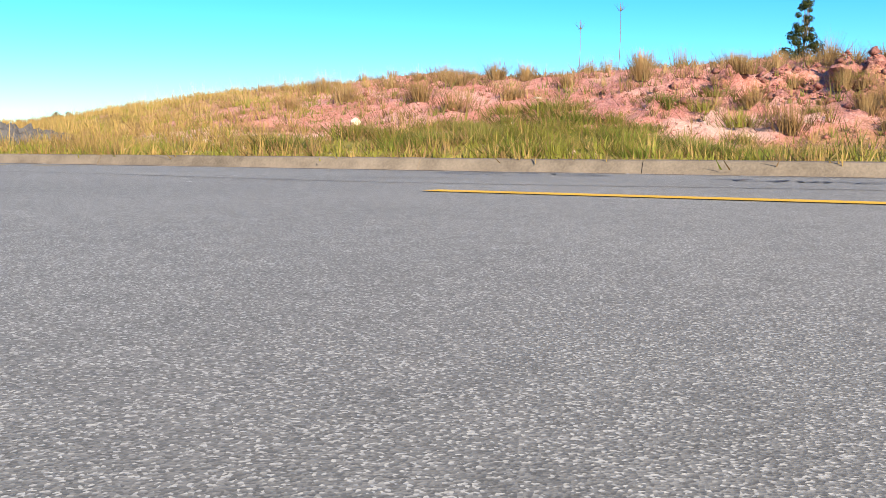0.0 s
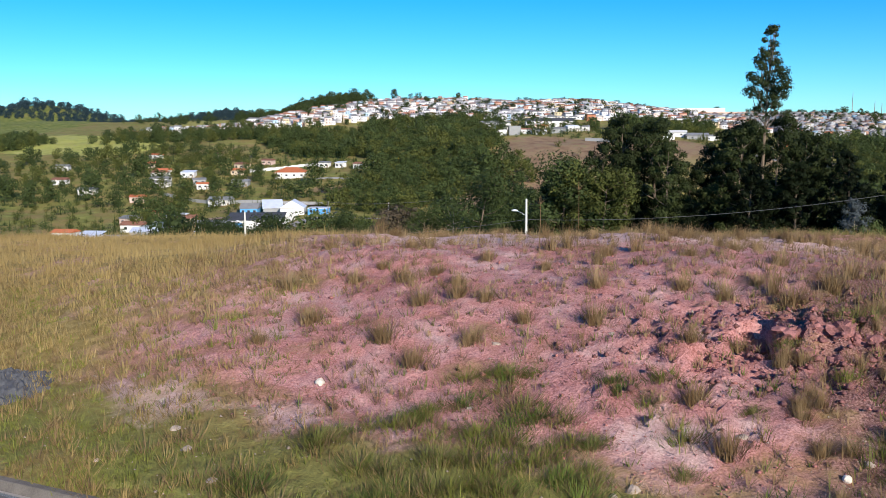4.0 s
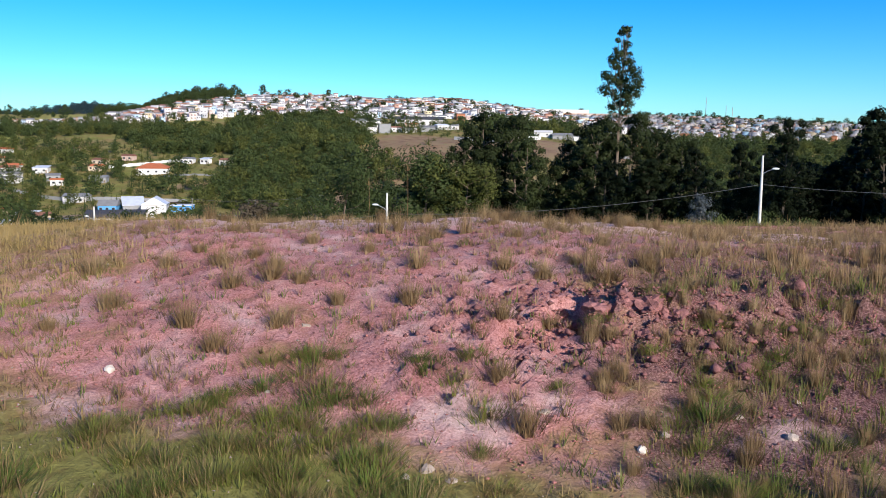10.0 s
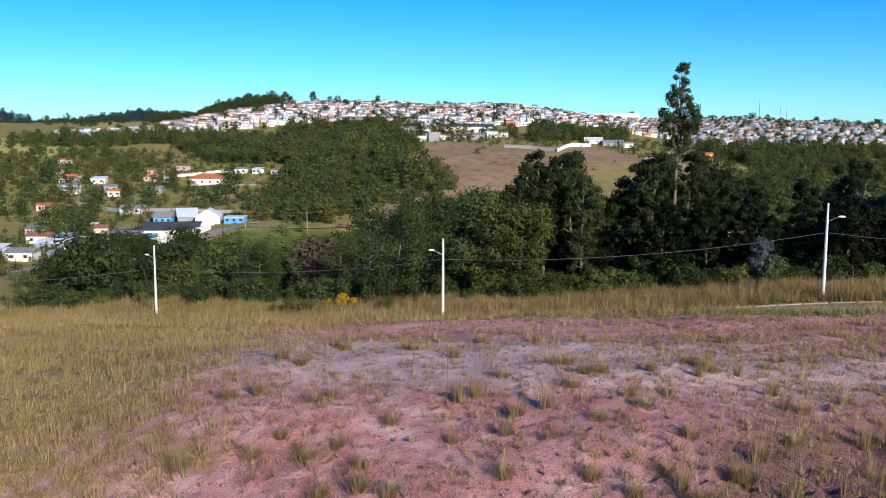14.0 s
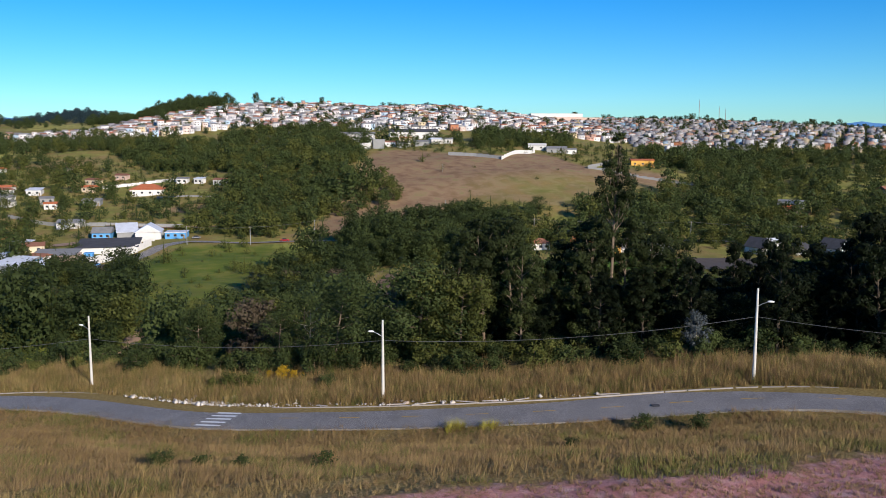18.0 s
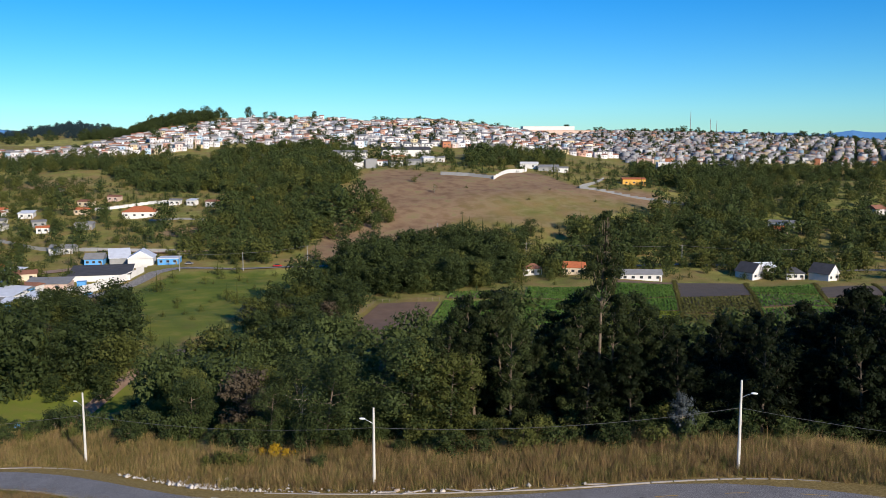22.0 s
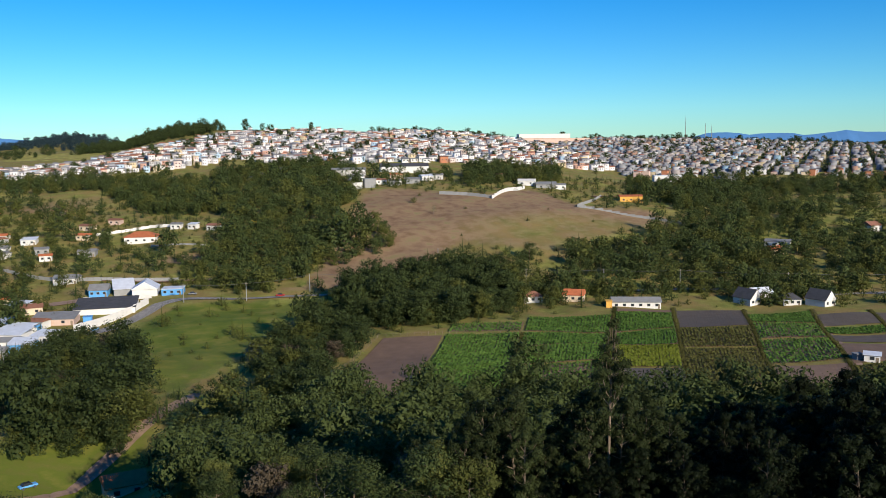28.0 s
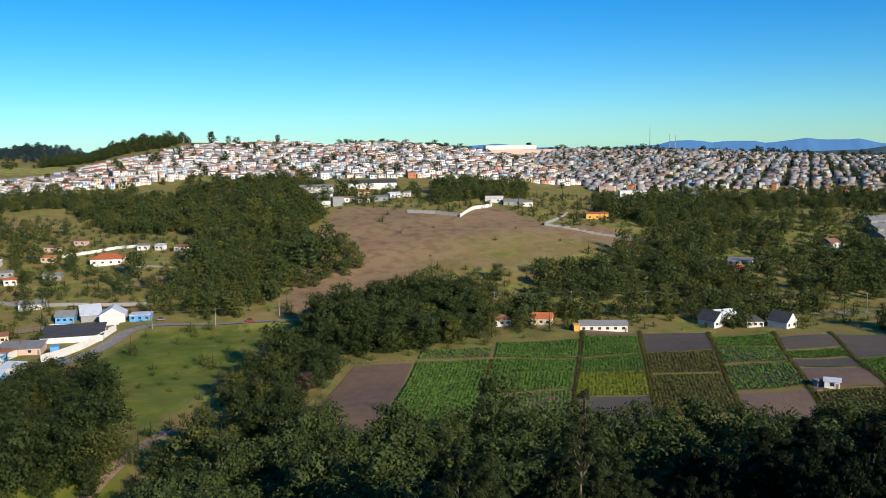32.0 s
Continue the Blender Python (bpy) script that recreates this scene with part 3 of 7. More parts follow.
def cover(x, y):
    """Weights of red earth, green, bare brown, before noise breaks them up."""
    d = y - kerb_y(x)
    lot = (1 - step01(41 + 0.2 * np.clip(x, -10, 30), 46.5 + 0.2 * np.clip(x, -10, 30), y)) * step01(1.0, 5.5, d)
    earth = lot * (0.76 - 0.42 * step01(-2.5, -11, x) - 0.38 * step01(3.5, 9, x + 0.25 * (18 - y)) * (1 - 0.8 * step01(19, 26, y))) + 0.12 * wob(x, y, 9, 4) * lot
    green = 0.50 * (1 - step01(1.5, 7, d)) + 0.25 * np.exp(-((x - 0.6) / 2.6) ** 2 - ((d - 4.5) / 2.2) ** 2) + 0.50 * step01(120, 220, y) + 0.14 * wob(x, y, 40, 1) + 0.1 * wob(x, y, 17, 3) * step01(120, 220, y)
    green = green + 0.16 * inside(x, y, MEADOW) + 0.25 * inside(x, y, PASTURE) + 0.1 * inside(x, y, SCRUB)
    brown = 0.85 * soft_inside(x, y, BROWN_FIELD) - 0.62 * np.exp(-((x - 125) / 75) ** 2 - ((y - 565) / 48) ** 2) + sum(0.6 * np.exp(-((x - a) / q) ** 2 - ((y - b) / w) ** 2) for a, b, q, w in ((-210, 522, 22, 16), (-262, 725, 40, 25), (-122, 537, 20, 14), (-60, 457, 40, 4), (-160, 470, 16, 10), (-22, 500, 14, 30))) + 0.12 * step01(500, 700, y) + 0.1 * step01(180, 250, x) * step01(400, 460, y) + 0.2 * (wob(x, y, 120, 6) > 0.45) * step01(200, 300, y)
    pale = sum(w * np.exp(-((x - a) / r1) ** 2 - ((y - b) / r2) ** 2) for a, b, r1, r2, w in ((-6.2, 15.6, 1.6, 1.3, 0.55), (-3.6, 14.9, 1.8, 0.6, 0.45), (2.2, 13.6, 1.5, 1.3, 0.50), (5.0, 13.6, 1.8, 0.9, 0.42), (0.6, 16.6, 1.2, 0.5, 0.45), (7.5, 12.6, 2.0, 0.8, 0.4), (11, 29, 11, 5, 0.40), (1, 29, 9, 7, 0.42), (18, 34, 12, 6, 0.40), (-4, 33, 9, 6, 0.41)))
    return np.stack([np.clip(earth, 0, 1), np.clip(green, 0, 1), np.clip(brown, 0, 1), np.clip(pale, 0, 1)], -1)


def grassland(x, y):
    """Weights of sunlit hay meadow and damp green meadow."""
    hay = soft_inside(x, y, PASTURE, 12.0) + 0.75 * soft_inside(x, y, VERGE_MEADOW) + 0.5 * soft_inside(x, y, HILL_PASTURE, 14.0)
    damp = 0.95 * soft_inside(x, y, WET_MEADOW) + 0.62 * soft_inside(x, y, MEADOW) + 0.7 * soft_inside(x, y, TRACKSIDE)
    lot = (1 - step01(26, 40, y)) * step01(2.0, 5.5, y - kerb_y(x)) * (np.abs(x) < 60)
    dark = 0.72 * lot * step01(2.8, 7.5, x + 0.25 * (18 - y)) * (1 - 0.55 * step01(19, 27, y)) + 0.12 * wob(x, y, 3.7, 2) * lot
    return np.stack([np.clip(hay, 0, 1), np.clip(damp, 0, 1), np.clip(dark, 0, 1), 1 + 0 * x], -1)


gx = spaced(-14, 22, 0.19, 1.03, -2600, 2600)
gy = spaced(9.5, 34, 0.19, 1.012, -900, 4700)
GX, GY = np.meshgrid(gx, gy)
GZ = height(GX, GY)
nx, ny = len(gx), len(gy)
idx = np.arange(nx * ny).reshape(ny, nx)
quads = np.stack([idx[:-1, :-1], idx[:-1, 1:], idx[1:, 1:], idx[1:, :-1]], -1).reshape(-1, 4)
me = arrays("ground", np.stack([GX, GY, GZ], -1).reshape(-1, 3), quads, M_GROUND, smooth=True)
lay = me.attributes.new("cover", "FLOAT_COLOR", "POINT")
lay.data.foreach_set("color", cover(GX, GY).astype(np.float32).ravel())
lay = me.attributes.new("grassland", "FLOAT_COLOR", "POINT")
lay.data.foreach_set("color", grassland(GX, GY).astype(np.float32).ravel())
ground = tagged(new("ground", me), "rolling land of red earth, dry grass and green valley", "ground", kind="structure")


# ---- streets ----
def ribbon(name, mid, half, lift, mat, lo, hi, step, crossfall=0.0):
    """A strip of street along x, with its own thickness."""
    bm = bmesh.new()
    rows = []
    xs = np.arange(lo, hi + step / 2, step)
    for x in xs:
        y, e = float(mid(x)), 0.2
        t = Vector((2 * e, float(mid(x + e) - mid(x - e)), 0)).normalized()
        nrm = Vector((-t.y, t.x, 0))
        z = float(street_z(x)) + lift
        p = Vector((x, y, z))
        rows.append([bm.verts.new(p + nrm * half * k + Vector((0, 0, dz))) for k, dz in ((-1, -0.3), (-1, 0), (0, crossfall), (1, 0), (1, -0.3))])
    for a, b in zip(rows, rows[1:]):
        for k in range(4):
            bm.faces.new((a[k], b[k], b[k + 1], a[k + 1]))
    return link(name, bm, mat)


def upper_street():
    bm = bmesh.new()
    rows = []
    for x in np.arange(-40, 40.1, 1.0):
        y = float(kerb_y(x))
        rows.append([bm.verts.new(p) for p in ((x, y + 0.05, 0), (x, y - 3.5, 0.03), (x, y - 9, 0.0), (x, y - 15, 0.0), (x, y - 15, -0.3))])
    for a, b in zip(rows, rows[1:]):
        for k in range(4):
            bm.faces.new((a[k], a[k + 1], b[k + 1], b[k]))
    return link("road", bm, M_ASPHALT)


tagged(upper_street(), "grey worn asphalt street with a pale kerb", "road", kind="structure")
tagged(ribbon("road", street_y, 3.3, 0.05, M_ASPHALT_OLD, -95, 95, 1.5, 0.05), "lower asphalt street winding along the slope", "road", kind="structure")



def leaves(rng, clumps, count, size):
    """Corners of many small leaves round clumps: (x, y, z, radius) each."""
    vs, total = [], sum(c[3] ** 2 for c in clumps)
    for x, y, z, r in clumps:
        k = max(int(count * r * r / total), 3)
        d = rng.normal(size=(k, 3))
        d /= np.linalg.norm(d, axis=1)[:, None] + 1e-9
        p = np.array((x, y, z)) + d * (r * rng.uniform(0.15, 1.0, (k, 1)) ** 0.42 * rng.uniform(0.8, 1.3, (k, 1))) * np.array((1, 1, 0.85))
        nrm = d + rng.normal(size=(k, 3)) * 0.28 + np.array((0, 0, 0.2))
        nrm /= np.linalg.norm(nrm, axis=1)[:, None]
        u = np.cross(nrm, rng.normal(size=(k, 3)))
        u /= np.linalg.norm(u, axis=1)[:, None] + 1e-9
        w = np.cross(nrm, u)
        s = size * rng.uniform(0.55, 1.35, (k, 1))
        vs.append(np.stack([p - u * s, p + u * s * 0.6 - w * s * 0.55, p + u * s * 0.5 + w * s * 0.6 + nrm * s * 0.2], 1).reshape(-1, 3))
    return np.concatenate(vs)


# ---- upper street: kerb, verge, paint ----
def road_z(x, y):
    d = float(kerb_y(x)) - y
    return 0.03 * d / 3.5 if d < 3.5 else 0.03 * (9 - d) / 5.5


kerb = tagged(empty("kerb"), "worn concrete kerb along the upper street", "kerb", kind="structure")
bm = bmesh.new()
ends = []
for ex in (-1.245, 1.245):
    ends.append([bm.verts.new((ex, py, pz)) for py, pz in ((-0.03, -0.15), (-0.03, 0.0), (-0.012, 0.03), (0.035, 0.11), (0.055, 0.128), (0.16, 0.135), (0.175, 0.12), (0.175, -0.15))])
for k in range(8):
    bm.faces.new((ends[0][k], ends[1][k], ends[1][(k + 1) % 8], ends[0][(k + 1) % 8]))
bm.faces.new(ends[0])
bm.faces.new(ends[1][::-1])
kerb_mesh = bpy.data.meshes.new("kerbstone")
bm.to_mesh(kerb_mesh)
bm.free()
kerb_mesh.materials.append(M_KERB)
kr = np.random.default_rng(3)
x = -24.0
while x < 26:
    slope = float(kerb_y(x + 0.4) - kerb_y(x - 0.4)) / 0.8
    k = new("kerbstone", kerb_mesh)
    k.parent = kerb
    k.matrix_basis = pose(x, float(kerb_y(x)) + kr.uniform(-0.02, 0.01), kr.uniform(-0.012, 0.008), kr.uniform(-2, 2), 0, math.degrees(math.atan(slope)) + kr.uniform(-0.25, 0.25))
    x += 2.5 * math.cos(math.atan(slope))


def strip(name, pts, width, lift, mat, zf):
    """A painted or sealed line that lies on a surface."""
    bm = bmesh.new()
    rows = []
    for i, (x, y) in enumerate(pts):
        a, b = pts[max(i - 1, 0)], pts[min(i + 1, len(pts) - 1)]
        t = Vector((b[0] - a[0], b[1] - a[1], 0)).normalized()
        nrm = Vector((-t.y, t.x, 0)) * width / 2
        z = zf(x, y) + lift
        rows.append([bm.verts.new((x + nrm.x, y + nrm.y, z)), bm.verts.new((x - nrm.x, y - nrm.y, z))])
    for a, b in zip(rows, rows[1:]):
        bm.faces.new((a[0], a[1], b[1], b[0]))
    return link(name, bm, mat)


def verge():
    bm = bmesh.new()
    rows = []
    for x in np.arange(-26, 28, 0.5):
        y = float(kerb_y(x))
        rows.append([bm.verts.new((x, y + d, z)) for d, z in ((0.1, 0.10), (0.5, 0.13 + 0.03 * math.sin(x * 2.3)), (1.1, 0.17 + 0.03 * math.sin(x * 1.7 + 1)), (1.7, z_at(x, y + 1.7) - 0.02))])
    for a, b in zip(rows, rows[1:]):
        for k in range(3):
            bm.faces.new((a[k], b[k], b[k + 1], a[k + 1]))
    o = link("verge", bm, M_GROUND)
    lay = o.data.attributes.new("cover", "FLOAT_COLOR", "POINT")
    lay.data.foreach_set("color", np.tile(np.array((0.25, 0.45, 0.0, 0.0), np.float32), len(o.data.vertices)))
    return tagged(o, "grassy earth verge behind the kerb", "ground", kind="structure")


verge()
gutter = [(x, float(kerb_y(x)) - 0.07 + 0.012 * math.sin(x * 3.1)) for x in np.arange(-24, 26, 0.5)]
tagged(strip("gutter_line", gutter, 0.075, 0.004, M_GUTTER, road_z), "pale cement strip along the kerb's foot", "gutter", kind="structure")
tagged(strip("gutter_dirt", [(x, y - 0.2 + 0.06 * math.sin(x * 1.3)) for x, y in gutter], 0.14, 0.002, M_DAMP, road_z), "dark damp dirt gathered along the gutter", "stain", kind="structure")
line = [(-0.62 + 0.3 * k, 4.55 - 0.11 * k) for k in range(24)]
tagged(strip("lane_line", line, 0.19, 0.004, M_YELLOW, road_z), "yellow painted lane line on grey asphalt", "road marking", kind="structure")
seam = [(-6.0, 7.6), (-4.3, 7.0), (-3.2, 6.55), (-2.2, 6.0), (-1.0, 5.5), (0.2, 5.25), (1.6, 5.0), (3.0, 4.8)]
tagged(strip("road_seam", seam, 0.03, 0.003, M_TAR, road_z), "thin dark tar seam across the street", "road seam", kind="structure")
for pts in ([(-3.6, 7.5), (-3.1, 7.55), (-2.8, 7.7)], [(-1.9, 8.3), (-1.4, 8.45), (-0.9, 8.7)], [(-1.4, 6.2), (-1.0, 6.35), (-0.5, 6.4)], [(1.2, 8.2), (1.8, 7.9), (2.6, 7.8)]):
    tagged(strip("road_crack", pts, 0.02, 0.003, M_TAR, road_z), "short dark crack in the asphalt", "road crack", kind="structure")


def graffiti_cloud():
    pts = []
    for i in range(57):
        a = i / 56 * 6.2832
        r = 1 + (0.13 if i % 2 else -0.05)
        pts.append((-0.28 + 0.70 * r * math.cos(a), 8.12 - 0.25 * math.cos(a) + 0.60 * r * math.sin(a)))
    g = tagged(empty("graffiti"), "black sprayed zigzag cloud around short marks", "graffiti")
    o = strip("outline", pts, 0.035, 0.005, M_INK, road_z)
    o.parent = g
    ring = [(0.085 * math.cos(k * 0.7), 0.07 * math.sin(k * 0.7)) for k in range(10)]
    for w in ([(-0.74, 8.32), (-0.66, 8.62), (-0.62, 8.72), (-0.52, 8.5), (-0.44, 8.34)], [(-0.70, 8.47), (-0.5, 8.46)], [(-0.22 + u, 8.36 + v) for u, v in ring], [(0.0, 8.42), (0.02, 8.2), (-0.02, 8.02), (0.12, 7.96), (0.16, 8.04)], [(0.27 + u, 7.98 + v) for u, v in ring], [(0.3, 7.92), (0.42, 7.86)]):
        b = strip("stroke", w, 0.04, 0.005, M_INK, road_z)
        b.parent = g


def graffiti_tag():
    """A looping scrawl that cannot be read."""
    g = tagged(empty("graffiti"), "black sprayed looping scrawl across grey asphalt", "graffiti")
    for w in ([(1.12, 6.76), (1.32, 6.80), (1.47, 6.91)],
              [(1.43, 6.92), (1.29, 6.67), (1.26, 6.46), (1.33, 6.35), (1.45, 6.41), (1.57, 6.60), (1.70, 6.82), (1.61, 6.58), (1.47, 6.26)],
              [(1.68, 6.53), (1.65, 6.22), (1.72, 6.31), (1.81, 6.49), (1.76, 6.52), (1.68, 6.49)],
              [(1.70, 6.23), (1.76, 6.15), (1.83, 6.29), (1.86, 6.53), (1.95, 6.46), (1.95, 6.26), (2.03, 6.27)],
              [(2.06, 6.44), (2.26, 6.48), (2.23, 6.29), (2.11, 6.30), (2.00, 6.23), (1.92, 6.06), (2.01, 5.99), (2.17, 6.09)]):
        b = strip("stroke", w, 0.04, 0.005, M_INK, road_z)
        b.parent = g


graffiti_cloud()
graffiti_tag()
scraps = np.random.default_rng(12)
for k in range(46):
    x = float(scraps.uniform(-7, 4.5))
    y = float(scraps.uniform(5.0, float(kerb_y(x)) - 0.2))
    a, w = scraps.uniform(0, 3.14), scraps.uniform(0.012, 0.04) * (2.2 if k < 5 else 1)
    tagged(strip("litter_scrap", [(x, y), (x + w * math.cos(a), y + w * math.sin(a))], w * 0.7, 0.008, M_WHITE_PAINT, road_z), "small pale scrap of litter on asphalt", "litter")
for x, y in ((-5.8, 10.05), (-6.9, 10.5)):
    tagged(strip("paint_stain", [(x - 0.34, y + 0.07), (x - 0.2, y + 0.03), (x, y), (x + 0.18, y - 0.05), (x + 0.36, y - 0.06)], 0.10, 0.004, M_STAIN, road_z), "faded yellow paint stain on asphalt", "stain", kind="structure")


# ---- stones ----
def stone_mesh(seed, flat=0.6):
    r = np.random.default_rng(seed)
    bm = bmesh.new()
    bmesh.ops.create_icosphere(bm, subdivisions=2, radius=0.5)
    off = r.uniform(0, 50, 3)
    for v in bm.verts:
        d = 1 + 0.42 * noise.noise(v.co * 2.2 + Vector(off)) + 0.2 * noise.noise(v.co * 5 + Vector(off))
        v.co *= d
        v.co.z *= flat
    me = bpy.data.meshes.new("rock")
    bm.to_mesh(me)
    bm.free()
    return me


STONES = [stone_mesh(k, 0.55 + 0.15 * (k % 3)) for k in range(6)]
M_ROCK_WHITE = material("white_rock", (0.60, 0.52, 0.43), vary=0.2, scale=6, fine=40, bump=0.1)
for m in STONES[:5]:
    m.materials.append(M_ROCK)
STONES[5].materials.append(M_ROCK_WHITE)


def stone(x, y, size, k, label, sink=0.2):
    o = new("rock", STONES[k])
    size *= 0.72
    o.matrix_basis = pose(x, y, z_at(x, y) + size * (0.12 - sink * 0.25), 0, 0, kr.uniform(0, 360)) @ Matrix.Diagonal((size, size * kr.uniform(0.7, 1.1), size, 1))
    return tagged(o, label, "rock")


for x, y, s in ((-3.5, 15.9, 0.24), (4.8, 12.65, 0.22), (14.5, 21.5, 0.2)):
    stone(x, y, s, 5, "whitish rock lying on red earth")
for x, y, s in ((-4.3, 12.3, 0.26), (-6.3, 15.4, 0.26), (-0.65, 14.75, 0.24), (1.8, 12.3, 0.36), (2.1, 12.0, 0.26), (1.5, 12.1, 0.2), (3.6, 13.7, 0.34), (-5.1, 13.4, 0.28), (-5.6, 14.2, 0.3),
                (1.9, 17.2, 0.3), (2.2, 17.0, 0.22), (-0.3, 17.2, 0.26), (-0.5, 19.6, 0.22), (5.2, 12.9, 0.18), (6.4, 13.3, 0.24), (6.9, 12.6, 0.26), (7.5, 13.8, 0.2), (-7.2, 16.6, 0.3), (-6.4, 13.0, 0.2)):
    stone(x, y, s, int(kr.integers(5)), "pale brown rock half buried in earth", 1.0)
for x, y, s in ((-22, 101.2, 0.6), (-19.5, 99.6, 0.8), (-17, 98.6, 0.7), (-14.5, 97.0, 0.7), (-13.0, 96.2, 0.5), (-9.5, 94.2, 0.6), (-24, 102.5, 0.7), (2.5, 89.3, 0.9), (7.0, 87.5, 0.8), (-20.6, 100.6, 0.9), (11, 86.5, 0.7), (-16, 98.6, 0.9)):
    stone(x, y, s, int(kr.integers(6)), "pale rubble lump dumped beside the lower street")


def pebbles(name, n, area, size, mat, label, heaped=False):
    """Small loose stones, too many to count."""
    (x0, x1), (y0, y1) = area
    r = np.random.default_rng(n)
    x, y = r.uniform(x0, x1, n), r.uniform(y0, y1, n)
    if heaped:
        x, y = r.normal((x0 + x1) / 2, (x1 - x0) / 3, n), r.normal((y0 + y1) / 2, (y1 - y0) / 3, n)
    keep = y > kerb_y(x) + (0.6 if mat is M_ROCK else 3.4)
    x, y = x[keep], y[keep]
    z = height(x, y)
    s = size * r.lognormal(0, 0.42, len(x))
    base = np.array([(1, 0, 0), (0, 1, 0), (-1, 0, 0), (0, -1, 0), (0, 0, 0.8), (0, 0, -0.5)], float)
    v = base[None] * s[:, None, None] * r.uniform(0.6, 1.2, (len(x), 6, 1)) + np.stack([x, y, z + s * 0.2], -1)[:, None]
    f = np.array([(0, 1, 4), (1, 2, 4), (2, 3, 4), (3, 0, 4), (1, 0, 5), (2, 1, 5), (3, 2, 5), (0, 3, 5)])
    f = (f[None] + 6 * np.arange(len(x))[:, None, None]).reshape(-1, 3)
    return tagged(new(name, arrays(name, v.reshape(-1, 3), f, mat)), label, "pebbles", kind="stuff")


pebbles("pebbles", 9000, ((-9, 24), (9, 36)), 0.014, M_ROCK, "loose pale pebbles strewn over red earth")
M_CLOD = material("earth_clods", (0.33, 0.135, 0.115), vary=0.4, scale=3, fine=30, bump=0.5)
pebbles("earth_clods", 11000, ((-6, 18), (11, 26)), 0.019, M_CLOD, "crumbled clods of red earth on the bank")


def rubble(n):
    """Pale bits of dumped rubble along the street's far kerb."""
    r = np.random.default_rng(8)
    x = np.concatenate([r.normal(-19, 4, n), r.uniform(-30, 22, n // 2)])
    y = street_y(x) + 3.7 + np.abs(r.normal(0, 0.7, len(x)))
    z, s = street_z(x) + 0.1, 0.09 * r.lognormal(0, 0.6, len(x))
    base = np.array([(1, 0, 0), (0, 1, 0), (-1, 0, 0), (0, -1, 0), (0, 0, 0.8), (0, 0, -0.5)], float)
    v = base[None] * s[:, None, None] * r.uniform(0.5, 1.4, (len(x), 6, 1)) + np.stack([x, y, z], -1)[:, None]
    f = np.array([(0, 1, 4), (1, 2, 4), (2, 3, 4), (3, 0, 4), (1, 0, 5), (2, 1, 5), (3, 2, 5), (0, 3, 5)])
    f = (f[None] + 6 * np.arange(len(x))[:, None, None]).reshape(-1, 3)
    tagged(new("rubble", arrays("rubble", v.reshape(-1, 3), f, M_TRASH)), "pale rubble and litter dumped along the kerb", "rubble", kind="stuff")


rubble(420)


def gravel_heap():
    bm = bmesh.new()
    bmesh.ops.create_grid(bm, x_segments=60, y_segments=44, size=1)
    for v in bm.verts:
        r = v.co.x ** 2 + v.co.y ** 2
        v.co.z = max(0.0, 0.42 * (1 - r)) + 0.10 * noise.noise(v.co * 6) + 0.16 * abs(noise.noise(v.co * 13)) + 0.10 * noise.noise(v.co * 24) - 0.14
        v.co.x *= 2.0
        v.co.y *= 1.5
    o = link("rubble_mound", bm, M_GRAVEL)
    o.matrix_basis = pose(-10.3, 16.0, 0.27, 0, 0, 55)
    return tagged(o, "flat heap of dark broken asphalt on the grass", "gravel heap")


gravel_heap()
def lump_mesh(seed):
    """A crumbled, broken lump of earth."""
    r = np.random.default_rng(seed)
    bm = bmesh.new()
    bmesh.ops.create_icosphere(bm, subdivisions=3, radius=0.5)
    off = Vector(r.uniform(0, 50, 3))
    for v in bm.verts:
        p = v.co.copy()
        v.co *= 0.9 + 0.45 * noise.noise(p * 1.9 + off) + 0.55 * abs(noise.noise(p * 5.0 + off)) + 0.32 * noise.noise(p * 11 + off)
        v.co.z *= 0.72
    me = bpy.data.meshes.new("earth_lump")
    bm.to_mesh(me)
    bm.free()
    me.materials.append(M_BANK)
    return me


M_BANK = material("broken_red_earth", (0.15, 0.058, 0.05), vary=0.6, scale=5, fine=40, bump=1.0, spread=0.2, tint=(0.26, 0.115, 0.105))
LUMPS = [lump_mesh(70 + k) for k in range(5)]
for x, y, q in ((5.05, 16.75, 0.62), (5.45, 16.7, 0.7), (5.9, 16.6, 0.66), (6.35, 16.55, 0.6), (5.2, 16.2, 0.5), (5.7, 16.05, 0.55), (6.15, 15.9, 0.5), (6.7, 16.2, 0.45), (5.1, 15.7, 0.36), (5.6, 15.4, 0.32), (4.75, 17.3, 0.42), (4.5, 17.35, 0.34), (4.2, 16.9, 0.36),
                (3.8, 16.75, 0.42), (3.45, 16.7, 0.36), (3.0, 16.8, 0.34), (2.6, 16.75, 0.3), (2.2, 16.85, 0.28), (7.2, 16.6, 0.36), (7.8, 16.7, 0.34), (6.9, 15.4, 0.3), (4.9, 15.1, 0.26), (1.5, 16.7, 0.26), (8.5, 17.0, 0.3)):
    q *= 0.8
    o = new("earth_lump", LUMPS[int(kr.integers(5))])
    o.matrix_basis = pose(x, y, z_at(x, y) - 0.2 * q, kr.uniform(-15, 15), kr.uniform(-15, 15), kr.uniform(0, 360)) @ Matrix.Diagonal((q, q * kr.uniform(0.8, 1.1), q, 1))
    tagged(o, "crumbled lump of dark red earth on the bank", "earth lump", group="broken lumps of the bank")


